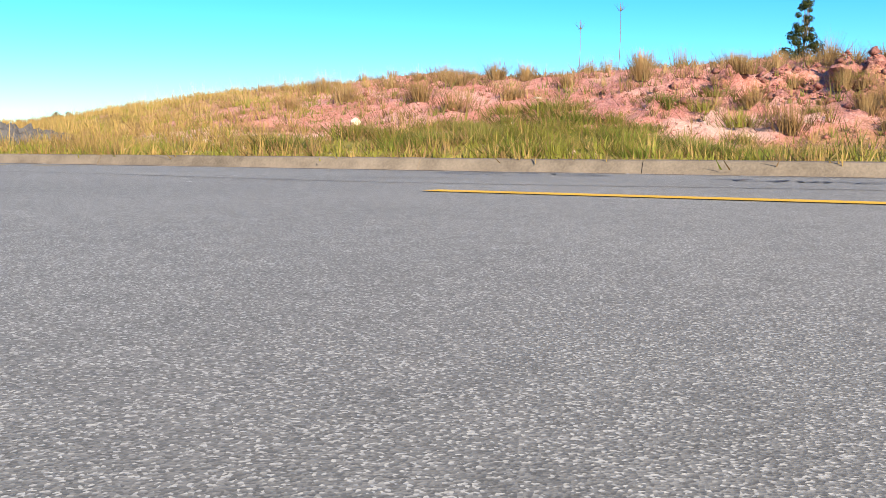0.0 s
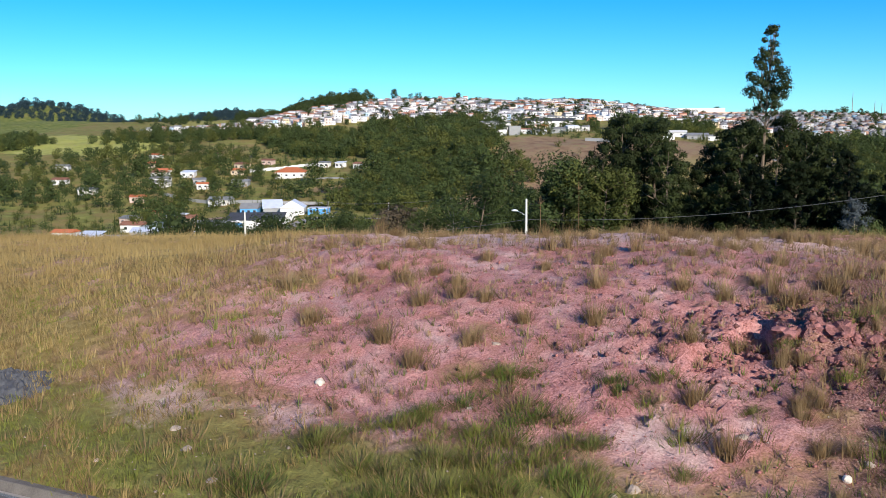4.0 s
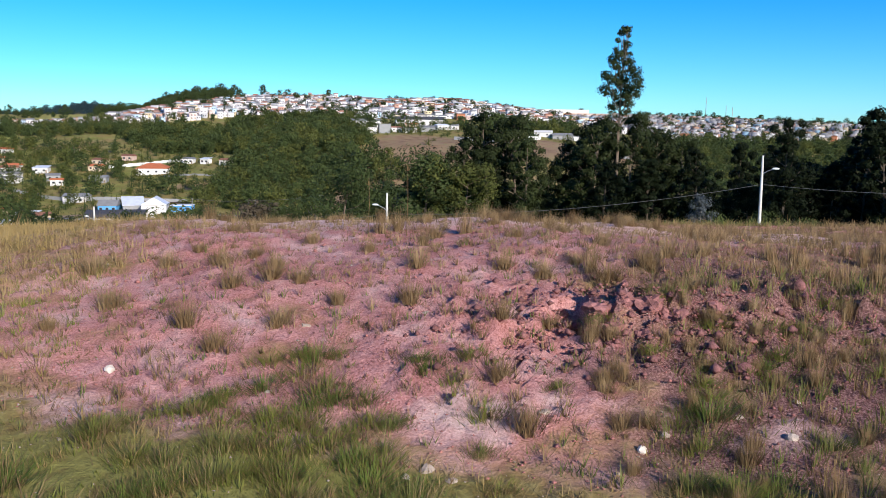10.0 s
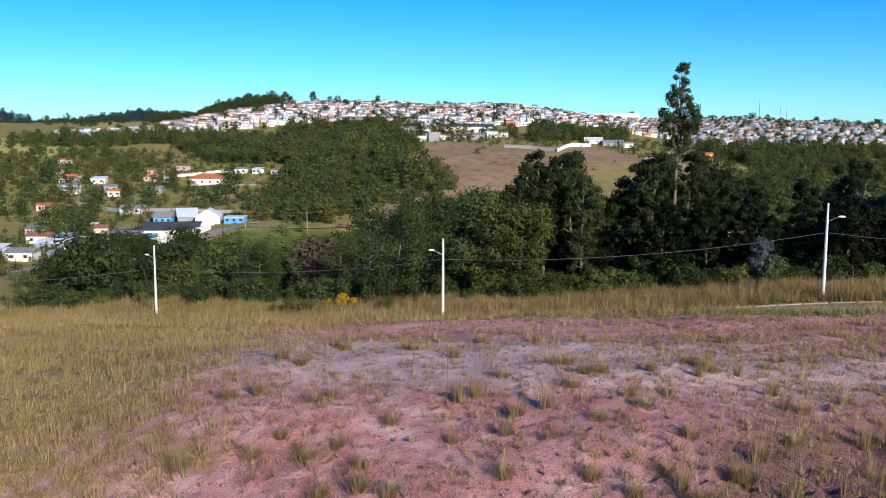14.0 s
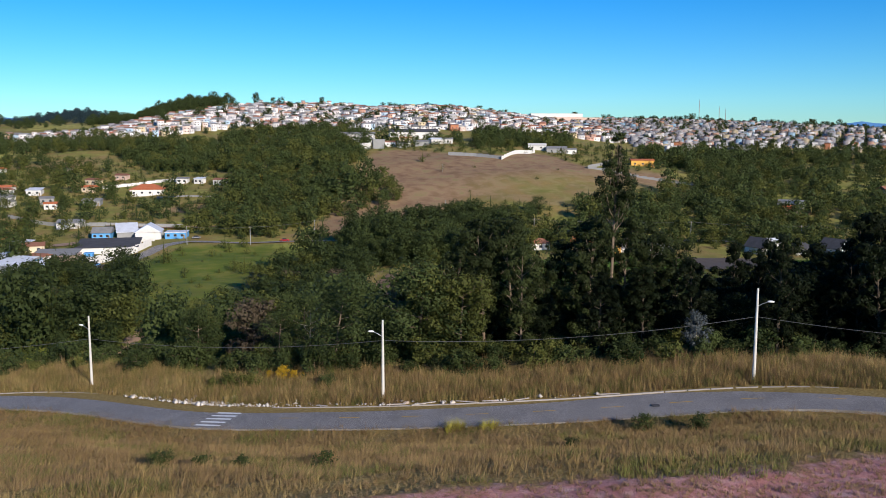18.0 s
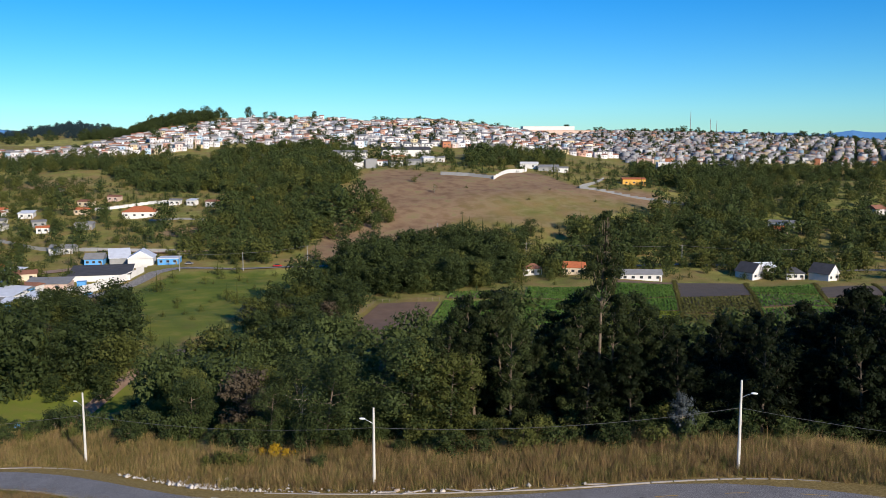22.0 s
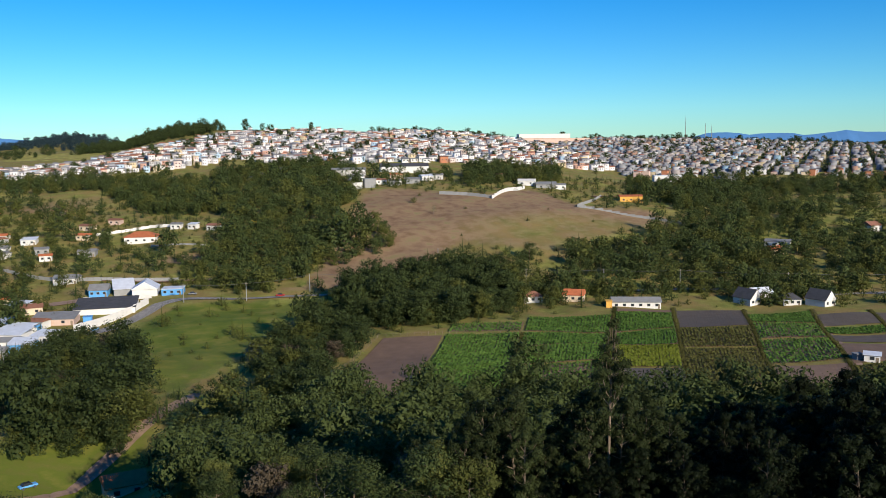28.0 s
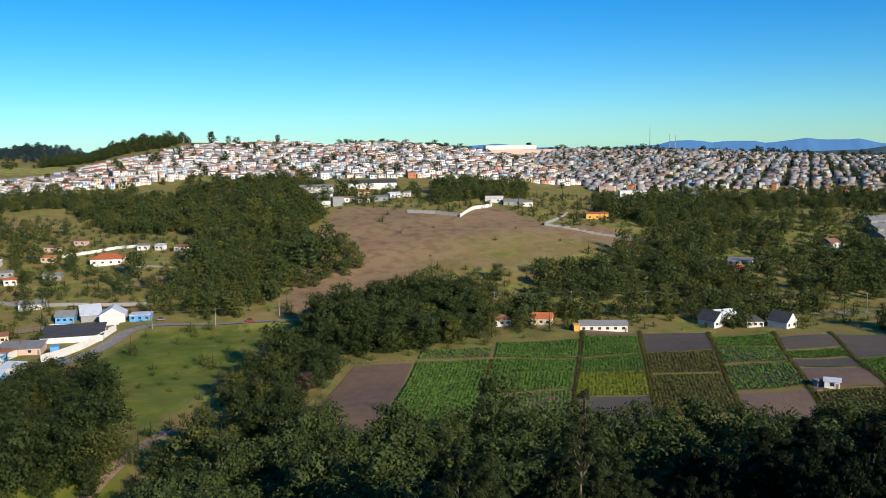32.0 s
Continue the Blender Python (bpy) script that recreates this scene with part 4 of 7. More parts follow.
pebbles("coarse_clods", 900, ((3.2, 8.6), (15.0, 17.8)), 0.055, M_BANK, "fist-sized clods of dark red earth on the bank", True)
pebbles("earth_lumps", 5200, ((2.5, 10), (15.3, 17.8)), 0.017, M_CLOD, "crumbled lumps of red earth below the scarp", True)


# ---- grass ----
def blades(r, x, y, z, n, tall, spread, width, lean=0.35):
    """Tufts at x, y, z with n thin blades each; returns triangles' corners."""
    k = len(x)
    a = r.uniform(0, 6.2832, (k, n))
    d = np.abs(r.normal(0, 1, (k, n))) * spread[:, None]
    bx, by = x[:, None] + np.cos(a) * d, y[:, None] + np.sin(a) * d
    h = tall[:, None] * r.uniform(0.45, 1.15, (k, n))
    tilt = lean * r.uniform(0.1, 2.2, (k, n))
    tx, ty = bx + np.cos(a) * h * tilt, by + np.sin(a) * h * tilt
    w = width * r.uniform(0.7, 1.4, (k, n))
    px, py = -np.sin(a + 0.6) * w, np.cos(a + 0.6) * w
    zz = np.broadcast_to(z[:, None], (k, n)) - 0.03
    v = np.stack([np.stack([bx - px, by - py, zz], -1), np.stack([bx + px, by + py, zz], -1), np.stack([tx, ty, zz + h], -1)], 2)
    return v.reshape(-1, 3)


def grass(name, seed, area, per_m2, n, tall, spread, width, mat, label, keep=None, lean=0.35):
    (x0, x1), (y0, y1) = area
    r = np.random.default_rng(seed)
    k = int((x1 - x0) * (y1 - y0) * per_m2)
    x, y = r.uniform(x0, x1, k), r.uniform(y0, y1, k)
    d, s = y - kerb_y(x), y - street_y(x)
    ok = (d > 0.18) & ((s > 3.7) | (s < -3.3 - 0.35 * wob(x, y, 5.3, 2)))
    if keep is not None:
        ok &= r.random(k) < keep(x, y, d, s)
    x, y = x[ok], y[ok]
    z = height(x, y)
    z = np.where((y - kerb_y(x)) < 1.6, np.maximum(z, 0.12), z)
    t = tall * r.lognormal(0, 0.3, len(x))
    v = blades(r, x, y, z, n, t, spread * (0.6 + 0.8 * r.random(len(x))), width, lean)
    me = arrays(name, v, np.arange(len(v)).reshape(-1, 3), mat)
    return tagged(new(name, me), label, "grass", kind="stuff")


def tufty(x, y, k):
    """1 within uneven patches, 0 between them."""
    return (wob(x, y, 2.1, k) + 0.7 * wob(x, y, 0.83, k + 2) > 0.0) * 1.0


grass("verge_grass", 1, ((-22, 22), (3, 24)), 40, 9, 0.12, 0.08, 0.009, M_VERGE, "short green and yellow grass along the kerb",
      lambda x, y, d, s: (0.35 + 0.65 * tufty(x, y, 3)) * np.exp(-(d / 1.6) ** 2) * 0.95 + tufty(x, y, 4) * 0.3 * np.exp(-(d / 4.2) ** 2) + tufty(x, y, 6) * 0.8 * step01(-2, -8, x) * (d < 10), 0.55)
grass("dry_verge_grass", 2, ((-22, 24), (3, 26)), 20, 9, 0.24, 0.09, 0.007, M_DRY, "dry straw-coloured grass on the verge",
      lambda x, y, d, s: tufty(x, y, 1) * (np.exp(-(d / 3.6) ** 2) * 0.8 + 0.55 * step01(-2, -8, x) * (d < 14) + 0.3 * step01(5, 9, x) * (d < 9)), 0.5)
grass("brown_verge_grass", 9, ((-22, 24), (3, 26)), 16, 9, 0.22, 0.09, 0.008, M_RUST, "withered brown grass among the green verge",
      lambda x, y, d, s: tufty(x, y, 8) * (np.exp(-(d / 4.0) ** 2) * 0.7 + 0.45 * step01(0, -7, x) * (d < 13)), 0.6)
grass("straw_field", 3, ((-40, -3), (13, 46)), 18, 9, 0.26, 0.10, 0.008, M_DRY, "yellow dry grass covering the flank of the mound",
      lambda x, y, d, s: (step01(-6, -13, x - 0.12 * (y - 20)) + 0.35 * tufty(x, y, 5) * step01(-3, -7, x)) * (d > 4))
grass("sparse_grass", 4, ((-10, 44), (13, 49)), 2.6, 20, 0.24, 0.08, 0.006, M_STRAW, "sparse dry grass tufts on the bare earth",
      lambda x, y, d, s: (0.42 + 0.4 * (wob(x, y, 6.5, 2) > 0.2) + 0.4 * step01(36, 46, y - 0.15 * x) + 0.3 * step01(9, 18, x)) * (d > 5), 0.35)
grass("rusty_grass", 14, ((-10, 44), (13, 49)), 3.4, 20, 0.22, 0.08, 0.006, M_RUST, "sparse reddish grass tufts on the bare earth",
      lambda x, y, d, s: (0.32 + 0.5 * (wob(x, y, 5.5, 5) > 0.15) + 0.4 * step01(5, 10, x)) * (d > 4), 0.35)
grass("stubble", 31, ((-9, 44), (14, 47)), 7, 9, 0.10, 0.05, 0.011, M_RUST, "short dry stubble sprinkled over the lot",
      lambda x, y, d, s: (d > 4) * (0.45 + 0.5 * tufty(x, y, 9)), 0.6)
grass("straw_stubble", 32, ((-9, 44), (18, 47)), 3.5, 12, 0.17, 0.05, 0.009, M_STRAW, "straw stubble sprinkled over the lot",
      lambda x, y, d, s: (d > 4) * (0.3 + 0.6 * tufty(x, y, 12)), 0.5)
grass("right_lot_grass", 24, ((6, 40), (11, 44)), 6, 16, 0.30, 0.09, 0.009, M_RUST, "dense brown grass over the lot's dark soil",
      lambda x, y, d, s: (d > 4) * np.clip(step01(6, 14, x) * (0.45 + 0.5 * wob(x, y, 5.1, 2)) , 0, 1))
grass("green_weeds", 15, ((-7, 26), (11, 22)), 6, 10, 0.2, 0.09, 0.010, M_GREEN, "green weeds scattered on the bank",
      lambda x, y, d, s: (0.10 + 0.5 * (wob(x, y, 4.5, 8) > 0.3) + 0.5 * step01(4.5, 8, x) * (y < 17)) * (d > 3))
grass("dark_weeds", 21, ((3.5, 15), (9.5, 19)), 13, 11, 0.26, 0.10, 0.009, M_GREEN, "dark weeds crowding the lower bank",
      lambda x, y, d, s: (d > 3) * np.clip(0.5 * step01(4, 8, x) + 0.5 * wob(x, y, 2.6, 3), 0, 1))
grass("brown_weeds", 22, ((2, 17), (10, 21)), 8, 11, 0.32, 0.09, 0.008, M_RUST, "brown dry weeds crowding the lower bank",
      lambda x, y, d, s: (d > 4) * np.clip(0.45 * step01(3, 8, x) + 0.6 * wob(x, y, 3.1, 6), 0, 1))
grass("slope_grass", 5, ((-60, 62), (38, 110)), 10, 9, 0.34, 0.16, 0.014, M_DRY, "tall dry grass on the slope above the lower street",
      lambda x, y, d, s: step01(43, 48, y - 0.12 * x) * (s < -2.9) * (0.55 + 0.4 * wob(x, y, 14, 1)), 0.8)
grass("slope_rust", 6, ((-60, 62), (38, 110)), 8, 11, 0.46, 0.15, 0.014, M_RUST, "reddish dry grass on the slope above the lower street",
      lambda x, y, d, s: step01(44, 50, y - 0.12 * x) * (s < -2.9) * (0.5 + 0.5 * wob(x, y, 11, 4)), 0.7)
grass("slope_green", 16, ((-60, 62), (45, 108)), 9, 9, 0.36, 0.2, 0.016, M_GREEN, "green grass patches on the slope",
      lambda x, y, d, s: (s < -2.9) * (wob(x, y, 16, 7) > 0.2) * 0.9, 0.4)
grass("bank_grass", 7, ((-75, 75), (68, 132)), 8, 12, 0.95, 0.26, 0.016, M_RUST, "tall rusty grass below the lower street",
      lambda x, y, d, s: (s > 4.2) * (s < 19 + 5 * wob(x, y, 22, 1)) * (0.55 + 0.4 * wob(x, y, 8, 2)) * (0.4 + 0.6 * step01(-22, -8, x)), 0.35)
grass("bank_green", 27, ((-75, 75), (68, 132)), 8, 12, 0.7, 0.3, 0.016, M_GREEN, "green undergrowth among the tall grass",
      lambda x, y, d, s: (s > 4.2) * (s < 24 + 5 * wob(x, y, 22, 1)) * (0.5 + 0.5 * wob(x, y, 7, 4)), 0.6)
grass("bank_straw", 8, ((-75, 75), (68, 135)), 7, 12, 0.75, 0.26, 0.016, M_DRY, "straw-coloured grass below the lower street",
      lambda x, y, d, s: (s > 4.0) * (s < 18 + 6 * wob(x, y, 22, 1)) * (0.6 + 0.4 * step01(-8, -25, x)), 0.3)


def weed(seed, mat, tall, n, spread, width, label, lean=0.75):
    r = np.random.default_rng(seed)
    z = np.zeros(1)
    t = empty("weed_clump")
    for k in range(2):
        v = blades(r, z + (0.12 if k else 0), z, z, n if not k else n // 2, np.array([tall * (0.8 if k else 1)]), np.array([spread]), width, lean)
        b = new("tuft" if not k else "dry_tuft", arrays("blades", v, np.arange(len(v)).reshape(-1, 3), mat if not k else (M_STRAW if seed % 2 else M_RUST)))
        b.parent = t
        b["kind"] = "stuff"
    return tagged(t, label, "weed", group="weeds on the mound")


WEEDS = [weed(41, M_RUST, 0.46, 210, 0.11, 0.0055, "brown dry weed clump on the red mound", 0.42), weed(42, M_STRAW, 0.44, 210, 0.11, 0.0055, "straw-coloured weed clump on the red mound", 0.42),
         weed(43, M_RUST, 0.66, 130, 0.08, 0.005, "tall brown weed on the mound's crest", 0.22), weed(44, M_VERGE, 0.24, 210, 0.22, 0.006, "grassy green weed clump on the bank", 0.75), weed(45, M_GREEN, 0.24, 210, 0.2, 0.006, "low olive weed on the bank", 0.7),
         weed(46, M_LUSH, 0.24, 260, 0.24, 0.007, "lush green grass clump on the verge", 0.8)]
SPOTS = [(-0.7, 22.8, 1), (0.9, 24.4, 2), (2.3, 23.2, 0), (3.1, 23.6, 2), (-1.9, 21.6, 0), (-2.6, 21.0, 0), (-5.2, 24.9, 0), (-3.9, 21.4, 1), (-3.3, 22.1, 0), (-1.2, 19.4, 0), (-0.6, 19.2, 1), (1.8, 19.7, 1),
         (3.6, 19.6, 0), (4.4, 18.9, 1), (0.2, 18.0, 0), (1.6, 17.6, 0), (-0.8, 17.3, 1), (4.7, 15.7, 1), (4.1, 16.4, 1), (3.2, 16.2, 0), (5.6, 18.4, 0), (6.6, 19.4, 0), (7.4, 20.4, 2), (8.6, 21.6, 1), (5.6, 23.5, 1),
         (6.6, 25.5, 0), (9.8, 24.2, 0), (11.2, 22.4, 2), (11.5, 25.6, 1), (2.2, 26.6, 1), (-2.9, 24.2, 0), (7.0, 16.2, 3), (7.8, 15.2, 3), (8.4, 16.4, 3), (9.6, 17.2, 3), (6.2, 14.2, 3), (5.6, 15.2, 3), (9.2, 14.6, 3),
         (-0.8, 15.9, 3), (-0.2, 15.4, 3), (0.4, 15.9, 3), (-1.2, 13.6, 3), (-0.6, 13.0, 3), (0.2, 12.8, 3), (0.7, 13.3, 3), (-0.3, 12.3, 3), (-1.7, 14.3, 3), (1.2, 12.4, 3), (-2.2, 12.6, 3), (-3.0, 13.4, 3), (2.3, 14.6, 3), (2.6, 15.2, 3),
         (3.0, 14.6, 0), (3.3, 13.2, 0), (-1.8, 16.4, 0), (-2.6, 17.4, 0), (-4.4, 18.8, 1), (-5.2, 17.6, 0), (1.0, 11.6, 3), (0.0, 11.5, 3), (10.6, 15.8, 3), (12.5, 17.0, 0), (13.5, 20.0, 1), (14.2, 23.0, 0), (15.5, 26.0, 1), (4.0, 28.0, 1), (8.5, 29.0, 0)]
SPOTS += [(float(a), float(b), int(c)) for a, b, c in zip(kr.uniform(4.5, 13, 110), kr.uniform(10.5, 18, 110), kr.integers(0, 5, 110)) if b > float(kerb_y(a)) + 2.5]
SPOTS += [(float(a), float(b), int(c)) for a, b, c in zip(kr.uniform(-6, 18, 60), kr.uniform(19, 38, 60), kr.integers(0, 3, 60))]
SPOTS += [(6.0, 15.7, 2), (6.3, 15.3, 0)]
for a, b in ((0.9, 13.0), (1.4, 11.8), (1.6, 10.2), (1.9, 10.1), (0.8, 10.3), (-1.0, 14.5), (-0.7, 11.9), (-0.4, 10.8), (3.1, 10.6), (3.3, 9.9), (-0.7, 13.7), (0.3, 12.7), (-1.2, 14.9), (0.0, 12.1), (-1.9, 11.7), (-3.6, 12.3), (6.0, 13.8), (5.9, 11.9), (7.5, 14.9), (0.0, 16.4), (1.7, 15.0), (1.3, 10.8), (1.1, 11.4), (0.4, 13.9)):
    SPOTS += [(a + float(kr.normal(0, 0.28)), b + float(kr.normal(0, 0.28)), 5 if kr.random() < 0.6 else 3) for _ in range(2)]
SPOTS += [(float(a), float(b), 3 + int(a * 10) % 2) for a, b in zip(kr.normal(0.0, 1.8, 40), kr.normal(12.7, 1.2, 40)) if b > float(kerb_y(a)) + 1.6]
for x, y, k in SPOTS:
    c = copy_thing(WEEDS[k], pose(0, 0, 0))
    s = kr.uniform(0.7, 1.15) * (0.7 if k < 3 and x > 4.5 and y < 18 else 1.0)
    c.matrix_basis = pose(x, y, z_at(x, y), 0, 0, kr.uniform(0, 360)) @ Matrix.Diagonal((s, s, s * kr.uniform(0.85, 1.2), 1))
for w in WEEDS:
    for o in list(w.children_recursive) + [w]:
        bpy.data.objects.remove(o)
for x, y, q in ((6.3, 79.6, 1.0), (7.0, 79.9, 0.8), (9.3, 79.2, 0.75), (10.1, 79.3, 0.6)):
    reed = tagged(weed(47, M_REED, 1.15 * q, 220, 0.32, 0.014, "", 0.4), "yellow-green reed tuft beside the lower street", "reed", group="reeds by the lower street")
    reed.name = "reed_tuft"
    reed.matrix_basis = pose(x, y, z_at(x, y), 0, 0, 70 * x)
for x, y, h in ((1.6, 23.9, 1.9), (0.6, 24.2, 1.5)):
    st = tagged(empty("tall_stalk"), "thin dry seed stalk standing on the mound", "weed")
    bm = tube(bmesh.new(), [(0, 0, 0), (0.03, 0, h * 0.5), (0.02, 0.03, h)], [0.012, 0.009, 0.005], 4)
    part("stem", bm, M_RUST, st)
    v = blades(np.random.default_rng(9), np.zeros(1), np.zeros(1), np.zeros(1), 14, np.array([0.25]), np.array([0.02]), 0.01, 0.6) + np.array((0.02, 0.03, h - 0.2))
    sd = new("seed_head", arrays("seed_head", v, np.arange(len(v)).reshape(-1, 3), M_RUST))
    sd.parent = st
    st.matrix_basis = pose(x, y, z_at(x, y))


# ---- lower street: kerb, crossing, lamp posts, wires ----
low_kerb = tagged(empty("kerb"), "pale concrete kerb along the lower street", "kerb", kind="structure")
bm = bmesh.new()
box(bm, -0.99, -0.08, -0.15, 0.99, 0.08, 0.19, 0.02)
low_mesh = bpy.data.meshes.new("kerbstone")
bm.to_mesh(low_mesh)
bm.free()
low_mesh.materials.append(material("pale_kerb", (0.33, 0.30, 0.27), vary=0.35, scale=1.2, fine=20, bump=0.4, spread=0.4))
for side in (1,):
    x = -72.0
    while x < 72:
        sl = float(street_y(x + 0.2) - street_y(x - 0.2)) / 0.4
        a = math.atan(sl)
        if not (side == 1 and -20 < x < -12):
            k = new("kerbstone", low_mesh)
            k.parent = low_kerb
            k.matrix_basis = pose(x - math.sin(a) * 3.38 * side, float(street_y(x)) + math.cos(a) * 3.38 * side, float(street_z(x)), 0, -math.degrees(math.atan(0.108 * math.cos(a))), math.degrees(a) + kr.uniform(-1, 1))
        x += 2.0 * math.cos(a)


def on_street(x, y):
    """Height of the lower street's surface."""
    sl = float(street_y(x + 0.2) - street_y(x - 0.2)) / 0.4
    v = (y - float(street_y(x))) * math.cos(math.atan(sl))
    cx = x + math.sin(math.atan(sl)) * v
    return float(street_z(cx)) + 0.05 + 0.05 * (1 - min(abs(v) / 3.3, 1))


for k, (x, l) in enumerate(((1.5, 1.9), (4.2, 2.4), (8.4, 2.6), (10.6, 1.6), (13.5, 1.5), (-6.0, 1.4), (21.5, 2.2))):
    y = float(street_y(x)) + 3.75
    o = tagged(link("plank", boxes((-l / 2, -0.11, 0, l / 2, 0.11, 0.06), bevel=0.01), M_PLANK), "weathered pale plank dumped by the kerb", "plank", group="dumped planks")
    o.matrix_basis = pose(x, y, float(street_z(x)) + 0.13, 0, -6, -15 + 25 * math.sin(k * 2.1))


crossing = tagged(empty("crosswalk"), "white zebra crossing stripes on grey asphalt", "crosswalk", kind="structure")
for k in range(6):
    y, x = 89.3 + 0.95 * k, -17.0 + 0.36 * k
    o = strip("stripe", [(x - 1.35, y + 0.62), (x, y), (x + 1.35, y - 0.62)], 0.42, 0.012, M_WHITE_PAINT, on_street)
    o.parent = crossing
dashes = tagged(empty("lane_dashes"), "faded yellow dashes along the street's middle", "road marking", kind="structure")
for x in np.arange(-10, 60, 6.0):
    o = strip("dash", [(x, float(street_y(x))), (x + 1, float(street_y(x + 1))), (x + 2, float(street_y(x + 2)))], 0.1, 0.012, M_YELLOW, on_street)
    o.parent = dashes
bm = bmesh.new()
bmesh.ops.create_cone(bm, cap_ends=True, segments=20, radius1=0.45, radius2=0.42, depth=0.03)
mh = tagged(link("manhole_cover", bm, M_ROOF_DARK), "dark round manhole cover in the lower street", "manhole cover")
mh.matrix_basis = pose(24.7, 79.6, on_street(24.7, 79.6) + 0.02)


def lamp_post(x, y, z, turn, high=8.0):
    t = tagged(empty("lamp_post", pose(x, y, z, 0, 0, turn)), "pale concrete street lamp post with a short arm", "lamp post", group="lamp posts along the lower street")
    part("post", tube(bmesh.new(), [(0, 0, -0.4), (0, 0, high * 0.5), (0, 0, high)], [0.17, 0.14, 0.1], 10), M_CONCRETE, t)
    part("arm", tube(bmesh.new(), [(0, 0, high - 1.75), (-0.45, 0, high - 1.45), (-0.95, 0, high - 1.25)], [0.035, 0.03, 0.03], 6), M_METAL, t, "thin metal arm")
    bm = bmesh.new()
    bmesh.ops.create_icosphere(bm, subdivisions=2, radius=0.2)
    bmesh.ops.scale(bm, verts=bm.verts, vec=(1.7, 0.8, 0.55))
    bmesh.ops.translate(bm, verts=bm.verts, vec=(-1.2, 0, high - 1.2))
    part("lamp_head", bm, M_LAMP, t, "whitish glass lamp head")
    return t


POSTS = [(-78, 118, -17.2), (-35.1, 110.6, -13.8), (0.2, 91.5, -9.85), (35.3, 83.9, -6.15), (64, 66, -4.9)]
for (x, y, z), high in zip(POSTS, (9.0, 9.0, 8.3, 8.9, 8.6)):
    lamp_post(x, y, z, 160 if x > 30 else -12 if x > -20 else -25, high)


def wire(a, b, sag, thick=0.02, label="thin sagging overhead wire"):
    pts = []
    for k in range(17):
        u = k / 16
        p = Vector(a).lerp(Vector(b), u)
        p.z -= sag * 4 * u * (1 - u)
        pts.append(p)
    return tagged(link("overhead_wire", tube(bmesh.new(), pts, [thick] * 17, 4), M_WIRE), label, "wire")


for a, b in zip(POSTS, POSTS[1:]):
    wire((a[0], a[1], a[2] + 6.2), (b[0], b[1], b[2] + 6.2), 0.9)


# ---- trees ----
def tree_shape(rng, tall, spread, bare, slim, trunk_r, bm):
    """Trunk and limbs into bm; returns the crown's clumps."""
    lean = rng.normal(size=2) * 0.035 * tall
    spine = [(lean[0] * k * k, lean[1] * k * k, tall * 0.93 * k) for k in (0, 0.25, 0.5, 0.75, 1.0)]
    tube(bm, spine, [trunk_r * 1.25, trunk_r, trunk_r * 0.75, trunk_r * 0.45, trunk_r * 0.12])
    clumps = []
    n = 25 if slim else 16
    for i in range(n):
        k = bare + (1 - bare) * (i + rng.uniform(0, 0.9)) / n
        a = i * 2.4 + rng.uniform(-0.5, 0.5)
        q = (k - bare) / (1 - bare)
        if slim:
            reach = spread * ((1.0 - 0.9 * q) if bare > 0.6 else (0.55 + 1.0 * q * (1 - q))) * rng.uniform(0.45, 1.2)
        else:
            reach = spread * (0.5 + 1.5 * q * (1 - q)) * rng.uniform(0.6, 1.1)
        base = (lean[0] * k * k, lean[1] * k * k, tall * 0.93 * max(k - 0.1, 0.06))
        end = (base[0] + math.cos(a) * reach, base[1] + math.sin(a) * reach, tall * min(k, 0.96))
        midp = [(p + q2) / 2 for p, q2 in zip(base, end)]
        midp[2] -= 0.03 * tall
        tube(bm, [base, midp, end], [trunk_r * 0.4, trunk_r * 0.25, trunk_r * 0.08], 4)
        r = spread * ((0.2 if bare > 0.6 else 0.27) if slim else 0.36) * rng.uniform(0.65, 1.3) * (1.5 - q if bare > 0.6 else 1.0)
        clumps.append((*end, r))
        clumps.append((*[(p * 0.5 + q2 * 0.5) for p, q2 in zip(base, end)], r * 0.8))
    clumps.append((spine[-1][0], spine[-1][1], tall * 0.95, spread * (0.22 if slim else 0.38)))
    return clumps


def tree_thing(seed, tall, spread, bare, count, size, mat, bark, label, slim=False, trunk_r=0.16):
    rng = np.random.default_rng(seed)
    kind = "shrub" if tall < 3 else "tree"
    t = empty(kind)
    bm = bmesh.new()
    clumps = tree_shape(rng, tall, spread, bare, slim, trunk_r, bm)
    part("trunk", bm, bark, t)
    if count:
        v = leaves(rng, clumps, count, size)
        c = new("crown", arrays("crown", v, np.arange(len(v)).reshape(-1, 3), mat))
        c.parent = t
    return tagged(t, label, kind)


